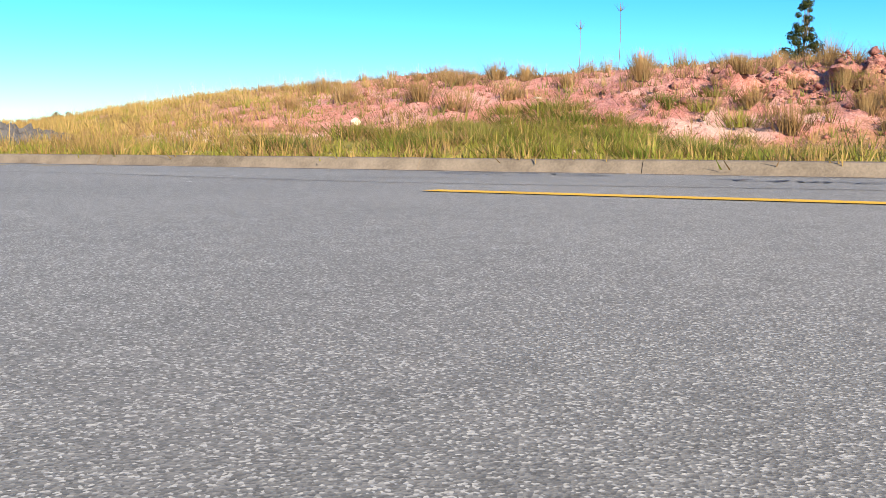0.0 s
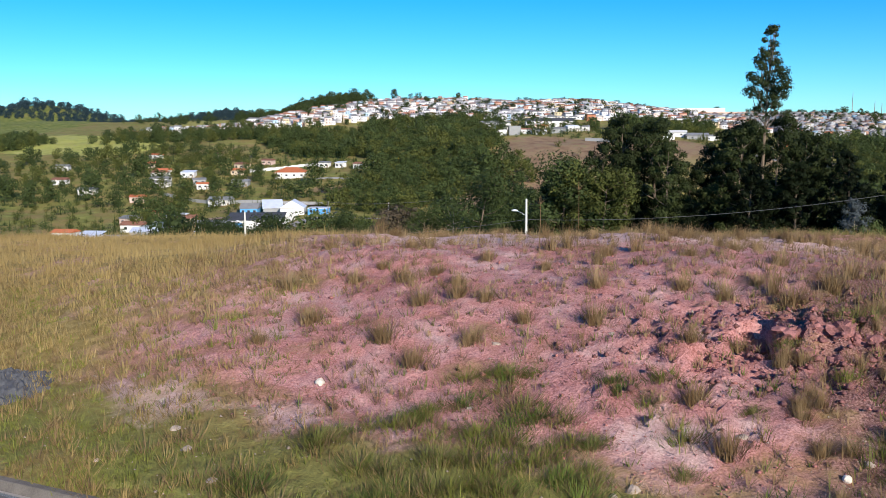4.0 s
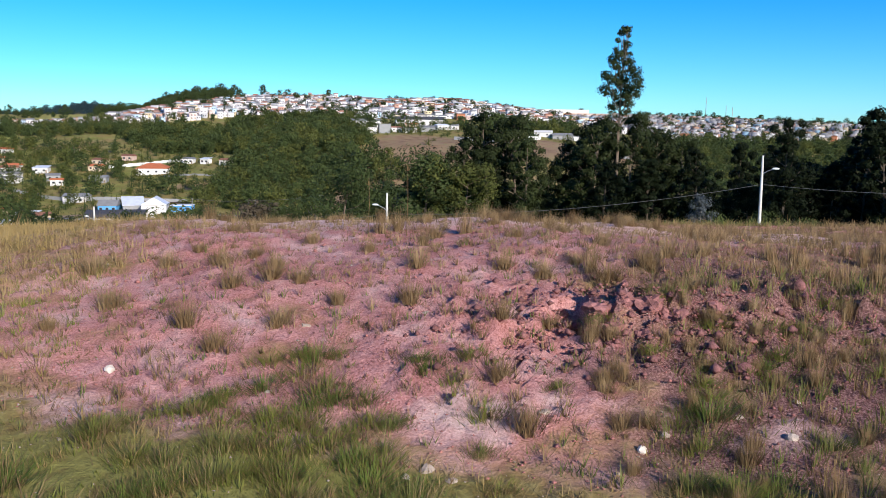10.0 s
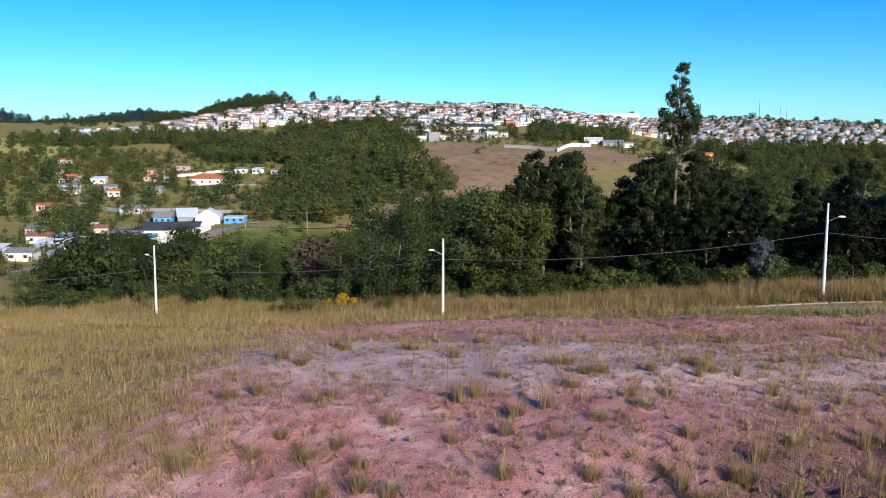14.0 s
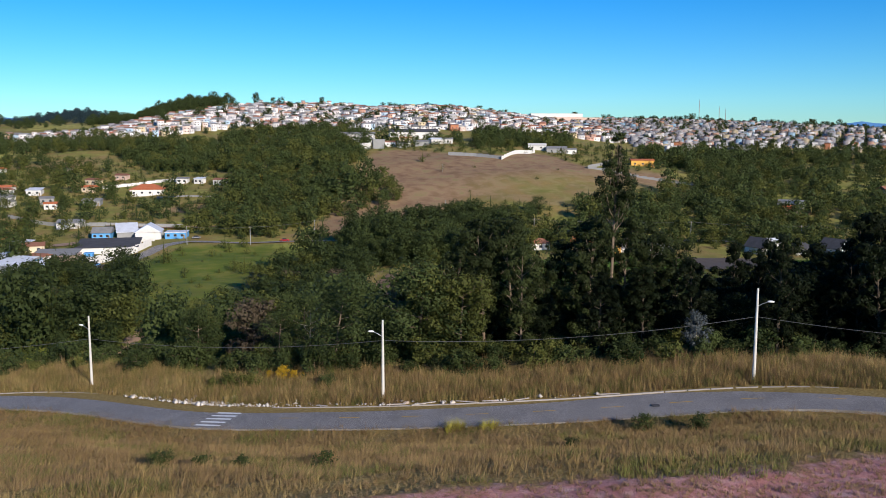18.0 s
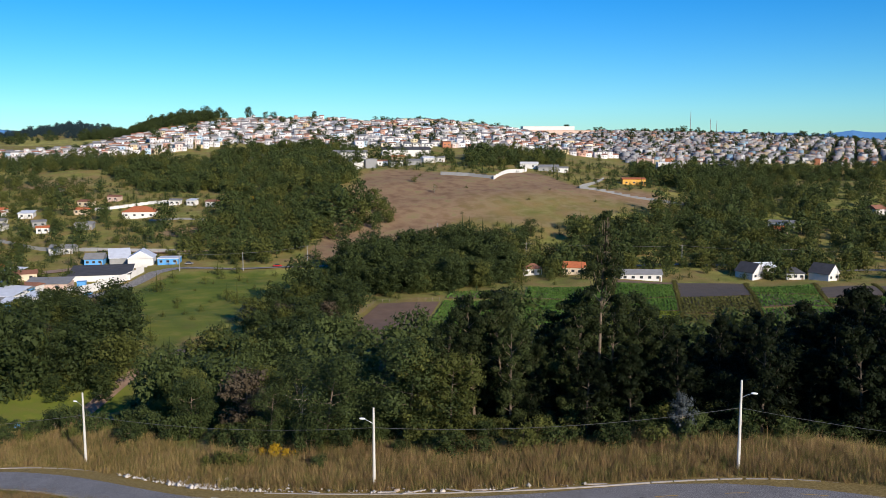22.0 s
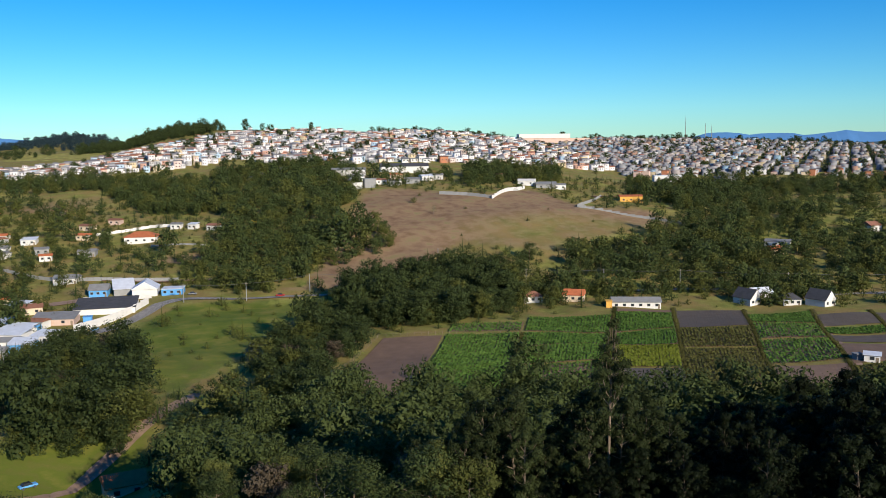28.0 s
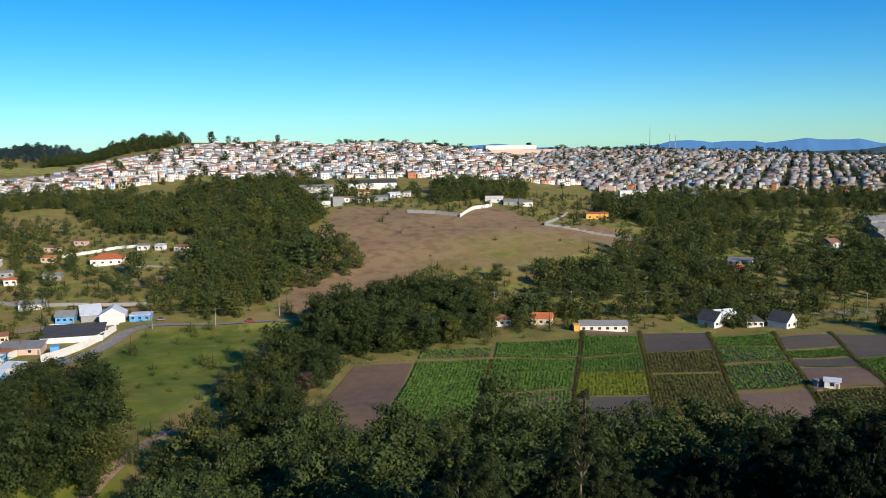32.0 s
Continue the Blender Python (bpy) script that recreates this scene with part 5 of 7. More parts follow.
rng = np.random.default_rng(5)
DARK, OLIVE, EUC = "broad leafy tree with a dark green crown", "olive green leafy tree catching warm light", "tall slender eucalyptus, grove shade put into its leaf colour"
KINDS = {
    "broad": [tree_thing(10 + k, 9 + 0.8 * k, 3.7 + 0.3 * k, 0.12, 9000, 0.168, M_LEAF, M_BARK, DARK) for k in range(4)],
    "warm": [tree_thing(20 + k, 8 + k, 3.3, 0.10, 8000, 0.175, M_LEAF_WARM, M_BARK, OLIVE) for k in range(3)],
    "euca": [tree_thing(30 + k, 16 + 1.5 * k, 3.2, 0.14, 9500, 0.23, M_LEAF_GROVE_SHADE, M_BARK_DARK, EUC, True, 0.2) for k in range(4)],
    # broad trees again, with the grove's shade painted into their leaves
    "dark": [tree_thing(15 + k, 9.5 + 0.8 * k, 3.8, 0.12, 9000, 0.19, M_LEAF_GROVE_SHADE, M_BARK, "broad tree, deep shade put into its blackish green crown") for k in range(2)],
    "brown": [tree_thing(81, 8, 3.3, 0.12, 3000, 0.25, M_LEAF_BROWN, M_BARK, "brownish leafy tree losing its leaves")],
    "yellow": [tree_thing(51, 6, 2.6, 0.1, 2600, 0.24, M_LEAF_YELLOW, M_BARK, "tree in yellow bloom")],
    "silver": [tree_thing(52, 9, 3.4, 0.25, 2200, 0.28, M_LEAF_SILVER, M_BARK_PALE, "tree with silvery white leaves")],
    "bare": [tree_thing(53 + k, 9 + k, 3.6, 0.3, 500, 0.22, M_LEAF_WARM, M_BARK_PALE, "nearly bare tree with pale grey limbs") for k in range(2)],
    "shrub": [tree_thing(60 + k, 2.6, 1.7, 0.05, 1500, 0.16, M_LEAF, M_BARK, "low dark green shrub at the wood's edge", False, 0.06) for k in range(2)],
    "olive_shrub": [tree_thing(64 + k, 2.4, 1.9, 0.05, 1500, 0.15, M_LEAF_WARM, M_BARK, "low olive shrub at the wood's edge", False, 0.06) for k in range(2)],
    "tall": [tree_thing(90 + k, 20, 3.7, 0.16, 9500, 0.22, M_LEAF_TALL, M_BARK, "tall eucalyptus with an olive green crown", True, 0.22) for k in range(3)],
    "hero": [tree_thing(71, 27.6, 3.0, 0.66, 7000, 0.16, M_LEAF_TALL, M_BARK, "very tall conical eucalyptus above the wood", True, 0.22)],
}


def plant(kind, x, y, size=1.0, sink=0.15, even=False):
    src = KINDS[kind][rng.integers(len(KINDS[kind]))]
    c = copy_thing(src, pose(0, 0, 0))
    wide, deep, high = (size, size, size) if even else (size * rng.uniform(0.88, 1.12), size * rng.uniform(0.88, 1.12), size * rng.uniform(0.92, 1.08))
    c.matrix_basis = pose(x, y, z_at(x, y) - sink, 0, 0, rng.uniform(0, 360)) @ Matrix.Diagonal((wide, deep, high, 1))
    return c


def scatter(poly, gap, seed=0):
    """Points spread unevenly through a polygon."""
    r = np.random.default_rng(int(seed + abs(poly[0][0]) * 7 + poly[0][1]))
    xs, ys = [p[0] for p in poly], [p[1] for p in poly]
    w, h = max(xs) - min(xs), max(ys) - min(ys)
    nx, ny = int(w / gap) + 1, int(h / gap) + 1
    gx, gy = np.meshgrid(np.arange(nx), np.arange(ny))
    x = min(xs) + (gx + 0.5 + 0.5 * (gy % 2) + r.uniform(-0.42, 0.42, gx.shape)) * gap
    y = min(ys) + (gy + 0.5 + r.uniform(-0.42, 0.42, gx.shape)) * gap
    ok = inside(x, y, poly)
    return list(zip(x[ok].tolist(), y[ok].tolist()))


GROVE = [(14, 101), (40, 93), (95, 90), (150, 105), (165, 170), (150, 222), (90, 215), (45, 190), (20, 150)]
MIDWOOD = [(-48, 122), (-30, 114), (10, 100), (20, 150), (45, 190), (90, 215), (60, 235), (0, 240), (-30, 232), (-38, 190), (-50, 150)]
near = [("g", x, y) for x, y in scatter(GROVE, 6.2)] + [("m", x, y) for x, y in scatter(MIDWOOD, 7.9)]
near.sort(key=lambda p: p[2] - 0.15 * abs(p[1]))
near = [p for p in near if not (116 < p[2] < 208 and abs(p[1] + 63 * p[2] / 206) < 9)]
for i, (k, x, y) in enumerate(near[:225]):
    if k == "g":
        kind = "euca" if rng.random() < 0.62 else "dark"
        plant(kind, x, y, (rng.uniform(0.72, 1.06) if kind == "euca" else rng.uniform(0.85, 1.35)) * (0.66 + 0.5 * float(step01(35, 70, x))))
    else:
        pick = rng.random()
        kind = "warm" if pick < 0.42 else "brown" if pick < 0.47 else "euca" if pick < 0.52 and x > 0 else "broad"
        plant(kind, x, y, rng.uniform(0.75, 1.45) * (0.8 if kind == "euca" else 1) * (0.6 if x < -20 and y < 178 else 0.8 if x < 2 and y < 185 else 1))
rest = near[225:]
plant("hero", 27.2, 107.6, 0.985, 0.15, True)
for x, y, h in ((8.4, 107.4, 14.3), (11.1, 114.4, 17.3), (12.2, 109.1, 17.2), (14.8, 116.2, 18.8), (15.9, 110.9, 16.4), (16.2, 105.6, 13.4), (23.8, 112.6, 16.2), (24.5, 107.4, 15.5), (27.7, 114.4, 18.1), (29.2, 109.1, 16.3), (33.1, 117, 19.1), (32.7, 110.9, 16.0),
                (3.6, 114.4, 11.3), (5.5, 107.4, 11.0), (7.4, 112.6, 13.1), (19.7, 109.1, 11.8), (22.6, 115.3, 14.8), (35.9, 110.9, 13.3), (41.1, 116.2, 14.8), (43.4, 110.9, 12.7), (51.2, 117.9, 16.9), (52.4, 110.9, 14.2)):
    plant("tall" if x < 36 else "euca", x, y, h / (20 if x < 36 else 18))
plant("silver", 33.5, 95.0, 0.52)
plant("bare", -9, 112, 0.9)
plant("warm", 5.5, 108, 1.35)
plant("yellow", -45, 262, 0.6)
plant("silver", -47, 316, 0.75)
plant("yellow", -84, 590, 1.0)
plant("bare", 34, 606, 0.7)
plant("broad", 83, 508, 1.0)
foot = scatter([(-62, 126), (-36, 119), (-14, 106), (8, 98), (30, 92.5), (52, 90), (95, 84), (95, 96), (56, 103), (26, 108), (-12, 120), (-34, 130), (-62, 138)], 3.7)
for x, y in foot:
    tall = rng.uniform(0.6, 1.25)
    plant("shrub" if rng.random() < 0.72 else "olive_shrub", x, y, tall)
for x, y, q in ((-11.5, 104.0, 0.30), (-10.2, 103.4, 0.22), (-13.0, 105.2, 0.20), (-9.2, 103.6, 0.16)):
    plant("yellow", x, y, q)
for x, y, q in ((-17.5, 103.2, 0.7), (-16, 102.6, 0.6), (-14.5, 102.0, 0.65), (-19.2, 103.8, 0.5)):
    plant("olive_shrub", x, y, q)
for x, y, q in ((-6, 98.5, 0.6), (22, 74, 0.5), (-14, 60, 0.45), (-11, 58, 0.4), (-8.5, 59, 0.35), (26, 72, 0.5), (-3, 57, 0.4), (14, 64, 0.35)):
    plant("shrub", x, y, q)


# ---- woods farther off: many crowns in one ----
TEMPLATES = {}
for key, tall, spread, slim, count, size in (("far", 8.0, 3.9, False, 540, 0.51), ("mid", 8.5, 3.8, False, 2300, 0.29), ("bush", 2.6, 2.2, False, 260, 0.23)):
    TEMPLATES[key] = []
    for k in range(4):
        r = np.random.default_rng(100 + k)
        bm = bmesh.new()
        cl = tree_shape(r, tall, spread, 0.1, slim, 0.2, bm)
        bm.free()
        TEMPLATES[key].append(leaves(r, cl, count, size))


def woods(name, points, key, mat, label, lo=0.7, hi=1.25, seed=1):
    """Crowns that stay far from the camera, with short trunks, joined."""
    r = np.random.default_rng(seed)
    vs = []
    trunk = np.array([(-0.25, 0, 0), (0.25, 0, 0), (0, 0, 5), (0, -0.25, 0), (0, 0.25, 0), (0, 0, 5)], float)
    for x, y in points:
        v = TEMPLATES[key][r.integers(4)]
        s, a = r.uniform(lo, hi) * r.lognormal(-0.05, 0.2), r.uniform(0, 6.2832)
        c, q = math.cos(a), math.sin(a)
        rot = np.array(((c, q, 0), (-q, c, 0), (0, 0, 1)))
        at = np.array((x, y, z_at(x, y) - 0.2))
        vs.append(v @ rot * (s * r.uniform(0.9, 1.1), s, s * r.uniform(0.85, 1.1)) + at)
        vs.append(trunk * s + at)
    v = np.concatenate(vs)
    return tagged(new(name, arrays(name, v, np.arange(len(v)).reshape(-1, 3), mat)), label, "woods", kind="stuff")


def split(points, share, seed):
    r = np.random.default_rng(seed)
    pick = r.random(len(points)) < share
    return [p for p, k in zip(points, pick) if k], [p for p, k in zip(points, pick) if not k]


CLUMP = [(-10, 372), (22, 368), (56, 400), (66, 425), (74, 475), (30, 492), (0, 472), (-16, 440), (-20, 405)]
BELT = [(-16, 440), (-26, 408), (-38, 345), (-46, 292), (-36, 238), (-16, 240), (-17, 285), (-8, 352), (-12, 400)]
LEFTWOOD = [(-133, 322), (-125, 338), (-112, 352), (-99, 349), (-82, 302), (-63, 250), (-66, 226), (-92, 222), (-120, 260)]
LOWWOOD = [(-58, 232), (-50, 258), (-36, 236), (-42, 200), (-52, 205)]
mids = []
for poly, gap in ((BELT, 8.4), (LEFTWOOD, 8.2), (LOWWOOD, 9)):
    mids += scatter(poly, gap)
woods("tall_valley_woods", [(x, y) for _, x, y in rest], "mid", M_LEAF, "tall dark trees along the stream", 1.2, 1.7, 14)
a, b = split(scatter(CLUMP, 7.0), 0.25, 41)
woods("field_grove", b, "mid", M_LEAF, "tall dense grove between meadow and plots", 1.2, 1.75, 42)
woods("olive_field_grove", a, "mid", M_LEAF_WARM, "olive trees in the grove beside the plots", 1.0, 1.4, 43)
c, mids = split(mids, 0.08, 23)
woods("brown_valley_trees", c, "mid", M_LEAF_BROWN, "brownish trees among the valley woods", 0.6, 0.95, 24)
a, b = split(mids, 0.3, 3)
woods("valley_woods", b, "mid", M_LEAF, "dense green woods on the valley floor", 0.75, 1.6, 4)
woods("olive_valley_woods", a, "mid", M_LEAF_WARM, "olive green trees among the valley woods", 0.7, 1.4, 5)
HILLWOOD = [(-250, 800), (-180, 690), (-112, 655), (-98, 560), (-104, 486), (-70, 466), (-38, 480), (-34, 560), (-24, 640), (-18, 700), (-40, 770), (-20, 850), (-80, 905), (-150, 860)]
FIELDSIDE = [(96, 470), (125, 462), (185, 456), (235, 450), (232, 500), (225, 590), (195, 590), (150, 545), (110, 520)]
RIGHTWOOD = [(262, 470), (330, 470), (380, 560), (350, 585), (290, 510)]
RIGHTFAR = [(230, 640), (270, 710), (390, 770), (480, 700), (560, 780), (520, 840), (330, 850), (220, 800), (195, 720)]
TOPWOOD = [(62, 700), (108, 730), (150, 760), (170, 860), (110, 880), (70, 800)]
far_pts = scatter(HILLWOOD, 8.2) + scatter([(-53, 565), (-27, 590), (2, 568), (4, 535), (-24, 506), (-50, 514)], 8.5) + scatter(FIELDSIDE, 8.6) + scatter([(-640, 690), (-470, 720), (-455, 860), (-620, 900)], 9) + scatter(RIGHTWOOD, 7.5) + scatter(RIGHTFAR, 9.5) + scatter(TOPWOOD, 9) + scatter([(230, 560), (300, 540), (430, 650), (380, 740), (260, 690)], 19)
far_pts += scatter([(-300, 480), (-165, 470), (-150, 560), (-175, 600), (-220, 720), (-340, 760), (-420, 640)], 19) + scatter([(-170, 500), (-105, 485), (-100, 560), (-150, 570)], 19) + scatter([(0, 712), (60, 720), (60, 800), (-10, 790)], 17)
far_pts += scatter([(85, 432), (240, 424), (240, 432), (85, 442)], 6) + scatter([(-110, 470), (-60, 455), (-40, 462), (-75, 480)], 8) + scatter([(-180, 395), (-150, 380), (-160, 450), (-200, 460)], 11)
far_pts += scatter([(240, 440), (420, 480), (440, 640), (330, 600), (250, 540)], 12) + scatter([(-430, 850), (-330, 800), (-230, 790), (-190, 860), (-260, 880), (-400, 930)], 11) + scatter([(200, 600), (240, 560), (330, 640), (300, 720), (230, 700)], 12)
far_pts += scatter([(56, 428), (108, 428), (108, 446), (66, 450)], 6.5) + scatter([(160, 418), (212, 408), (212, 424), (160, 430)], 8) + [(79, 414), (82, 417), (64, 414), (60, 419), (99, 409), (179, 401), (183, 399), (208, 390), (176, 404), (193, 404)] + scatter([(240, 380), (262, 330), (268, 332), (248, 395)], 5)
scrub = [p for p in scatter([(-340, 250), (-130, 200), (-60, 240), (10, 240), (240, 230), (430, 480), (440, 800), (180, 800), (-60, 700), (-330, 780)], 9.5) if not any(bool(inside(np.array(p[0]), np.array(p[1]), q)) for q in (BROWN_FIELD, MEADOW, [(-20, 235), (250, 225), (250, 400), (90, 400), (20, 356), (-4, 356)], HILLWOOD, [(-135, 360), (-100, 360), (-95, 470), (-150, 470)]))]
scrub = [p for p in scrub if abs(p[1] - 447) > 6]
a, b = split(scrub, 0.5, 16)
a = a + scatter([(-100, 180), (-74, 176), (-68, 186), (-74, 194), (-84, 192)], 5.0) + scatter([(-60, 214), (-52, 232), (-56, 250), (-64, 228)], 5.5)
woods("scrub", a, "bush", M_LEAF, "low green scrub dotted over the valley", 0.6, 1.7, 17)
woods("olive_scrub", b, "bush", M_LEAF_WARM, "low olive scrub dotted over the valley", 0.5, 1.3, 18)
woods("meadow_bushes", split(scatter(MEADOW, 9), 0.42, 61)[0] + scatter(BROWN_FIELD, 46), "bush", M_LEAF_WARM, "a few low bushes in open grass", 0.3, 1.3, 19)
a, b = split(far_pts, 0.36, 6)
woods("hillside_woods", b, "far", M_LEAF, "dark green woods covering the hillside", 0.8, 1.4, 7)
woods("olive_hillside_woods", a, "far", M_LEAF_WARM, "olive tinged trees on the hillside", 0.7, 1.3, 8)
silver_pts = scatter([(-170, 850), (-80, 880), (-30, 845), (-60, 800), (-140, 790)], 26)
woods("silver_trees", silver_pts, "far", M_LEAF_SILVER, "silvery leaved trees among dark woods", 0.6, 0.9, 9)
ridge = scatter([(-470, 1400), (-330, 1375), (-262, 1385), (-240, 1440), (-300, 1540), (-470, 1570)], 9) + scatter([(-640, 1380), (-500, 1330), (-480, 1420), (-640, 1500)], 22)
distant = scatter([(-1000, 1980), (-520, 1900), (-480, 2200), (-1000, 2330)], 19) + scatter([(-1560, 2060), (-1010, 2020), (-1010, 2330), (-1560, 2330)], 21)
woods("distant_woods", distant, "far", M_LEAF_FAR_HAZE, "dark woods on the distant hills, haze put into their blue", 1.3, 1.9, 12)
ridge += scatter([(-20, 1460), (150, 1480), (250, 1560), (200, 1600), (-20, 1500)], 15) + scatter([(330, 1720), (700, 1850), (1100, 2000), (1050, 2060), (320, 1780)], 24)
town_trees = scatter([(-330, 900), (-20, 900), (260, 900), (260, 1300), (-200, 1400), (-420, 1150)], 42) + scatter([(260, 860), (700, 860), (1200, 1600), (1100, 1900), (330, 1650)], 55)
woods("ridge_woods", ridge + town_trees, "far", M_LEAF, "dark trees on the ridges and among the houses", 0.8, 1.5, 10)
for x, y, s in ((-216, 1478, 1.9), (-190, 1476, 1.1), (350, 1740, 2.0), (420, 1760, 1.4), (-110, 1462, 1.1)):
    plant("broad", x, y, s)
for src in [s for k in KINDS.values() for s in k]:
    for o in list(src.children_recursive) + [src]:
        bpy.data.objects.remove(o)
ridge_pts = scatter([(420, 1560), (760, 1640), (1300, 1680), (2100, 1700), (2100, 1790), (1200, 1780), (700, 1740), (420, 1650)], 26)
woods("skyline_woods", ridge_pts, "far", M_LEAF, "dark trees along the skyline beyond the town", 0.9, 1.6, 33)
woods("town_trees", scatter([(-440, 1000), (-200, 940), (20, 910), (255, 960), (255, 1380), (-200, 1370)], 27) + scatter([(255, 910), (560, 840), (800, 920), (1200, 1700), (700, 1780), (280, 1400)], 21), "far", M_LEAF, "dark trees between the town's houses", 0.4, 0.95, 35)


# ---- roads and tracks in the valley ----
def land_strip(name, pts, width, mat, label, cat, lift=0.12):
    fine = []
    for (x0, y0), (x1, y1) in zip(pts, pts[1:]):
        n = max(int(math.hypot(x1 - x0, y1 - y0) / 4), 1)
        fine += [(x0 + (x1 - x0) * k / n, y0 + (y1 - y0) * k / n) for k in range(n)]
    fine.append(pts[-1])
    return tagged(strip(name, fine, width, lift, mat, z_at), label, cat, kind="structure")


land_strip("valley_road", [(-190, 250), (-154, 310), (-133, 350), (-122, 385), (-112, 418), (-108, 434), (-99, 443), (-83, 446), (-55, 446.5), (-22, 449), (-6, 454), (12, 470)], 7, M_ASPHALT_OLD, "grey asphalt road bending through the valley", "road")
land_strip("valley_road", [(78, 446), (113, 447), (150, 441), (203, 431), (260, 424)], 6, M_ASPHALT_OLD, "pale road behind the vegetable fields", "road")
land_strip("dirt_track", [(-104, 188), (-88, 199), (-76, 210), (-69.5, 230), (-64, 252), (-58, 275)], 4.5, M_TRACK, "bare earth track through grass", "track")
land_strip("dirt_track", [(187, 376), (172, 330), (160, 290), (140, 240)], 2.2, M_TRACK, "narrow earth track between fields", "track")
land_strip("dirt_patch", [(-150, 492), (-120, 488), (-92, 492)], 12, M_TRACK, "bare reddish earth behind the sheds", "ground", 0.15)
land_strip("dirt_patch", [(-185, 440), (-165, 450), (-152, 455)], 16, M_TRACK, "bare reddish earth yard", "ground", 0.15)
land_strip("dirt_patch", [(160, 690), (195, 700)], 14, M_CLOD, "bare orange earth terrace", "ground", 0.2)
bm = bmesh.new()
bmesh.ops.create_circle(bm, cap_ends=True, segments=24, radius=1)
pond = tagged(link("pond", bm, M_WATER), "small dark pond reflecting sky", "water", kind="structure")
pond.matrix_basis = pose(270, 503, z_at(270, 503) + 0.7) @ Matrix.Diagonal((9, 14, 1, 1))


# ---- vegetable plots ----
def column(y, c):
    a, b = ((-15, 4), (11, 29), (40.5, 61), (73, 99), (100.5, 126), (129, 158), (157, 188), (185, 214), (214, 243))[c]
    return a + (b - a) * (y - 290) / 90


CROPS = {"bare": (M_SOIL, None, 0, "ploughed brown plot with faint furrows"), "grey": (M_SOIL_GREY, None, 0, "bare dry grey-brown plot of soil"), "green": (M_SOIL, M_CROP, 2.6, "green vegetable plot in neat rows"),
         "pale": (M_SOIL, M_CROP_PALE, 3.4, "yellow-green vegetable plot in full leaf"), "dull": (M_SOIL, M_CROP_DULL, 2.0, "dull olive vegetable plot gone dry"), "thin": (M_SOIL, M_CROP, 0.9, "thinly planted green vegetable rows")}


def plot(c, y0, y1, kind, seed):
    soil, leaf, dens, label = CROPS[kind]
    dens *= 3.0
    r = np.random.default_rng(seed)
    t = tagged(empty("vegetable_plot"), label, "field", group="vegetable plots in the valley")
    x0, x1 = column((y0 + y1) / 2, c) + 1.0, column((y0 + y1) / 2, c + 1) - 1.0
    wide, rows = x1 - x0, int((x1 - x0) / 1.25)
    ys = np.arange(y0 + 0.5, y1 - 0.4, 2.5)
    u = np.linspace(0, 1, rows * 4 + 1)
    U, Y = np.meshgrid(u, ys)
    L, R = column(Y, c) + 1.0, column(Y, c + 1) - 1.0
    X = L + (R - L) * U
    Z = height(X, Y) + 0.22 + (0.07 if leaf else 0.014) * np.sin(U * rows * 6.2832) + 0.03 * wob(X, Y, 3)
    n, m = X.shape
    ix = np.arange(n * m).reshape(n, m)
    q = np.stack([ix[:-1, :-1], ix[:-1, 1:], ix[1:, 1:], ix[1:, :-1]], -1).reshape(-1, 4)
    o = new("soil", arrays("soil", np.stack([X, Y, Z], -1).reshape(-1, 3), q, soil))
    o.parent = t
    if leaf:
        k = int(rows * (y1 - y0) * dens)
        row, y = r.integers(0, rows, k), r.uniform(y0 + 0.6, y1 - 0.6, k)
        l, rr = column(y, c) + 1.0, column(y, c + 1) - 1.0
        x = l + (rr - l) * (row + 0.25) / rows + r.normal(0, 0.24, k)
        z = height(x, y) + 0.42 + r.uniform(0, 0.18, k)
        p = np.stack([x, y, z], -1)
        d = r.normal(size=(k, 3)) * 0.6 + np.array((0, -0.2, 1.0))
        d /= np.linalg.norm(d, axis=1)[:, None]
        a = np.cross(d, r.normal(size=(k, 3)))
        a /= np.linalg.norm(a, axis=1)[:, None]
        b = np.cross(d, a)
        s = r.uniform(0.28, 0.5, (k, 1))
        v = np.stack([p - a * s, p - b * s, p + a * s, p + b * s], 1).reshape(-1, 3)
        o = tagged(new("crop", arrays("crop", v, np.arange(len(v)).reshape(-1, 4), leaf)), kind="stuff")
        o.parent = t


PLOTS = [(0, 255, 352, "bare"), (1, 255, 352, "green"), (2, 255, 300, "thin"), (2, 301, 326, "green"), (2, 327, 352, "green"), (2, 355, 384, "green"), (1, 356, 372, "thin"),
         (3, 250, 291, "grey"), (3, 292, 324, "pale"), (3, 325, 351, "green"), (3, 354, 388, "green"), (3, 389, 396, "bare"), (4, 262, 318, "dull"), (4, 320, 351, "dull"), (4, 353, 395, "grey"),
         (5, 235, 290, "bare"), (5, 293, 328, "thin"), (5, 330, 358, "thin"), (5, 360, 382, "green"), (6, 240, 284, "dull"), (6, 286, 318, "bare"), (6, 320, 336, "grey"), (6, 338, 350, "green"), (6, 353, 374, "grey"),
         (7, 240, 284, "dull"), (7, 286, 304, "green"), (7, 306, 330, "green"), (7, 333, 375, "grey")]
for i, (c, y0, y1, kind) in enumerate(PLOTS):
    plot(c, y0, y1, kind, 200 + i)
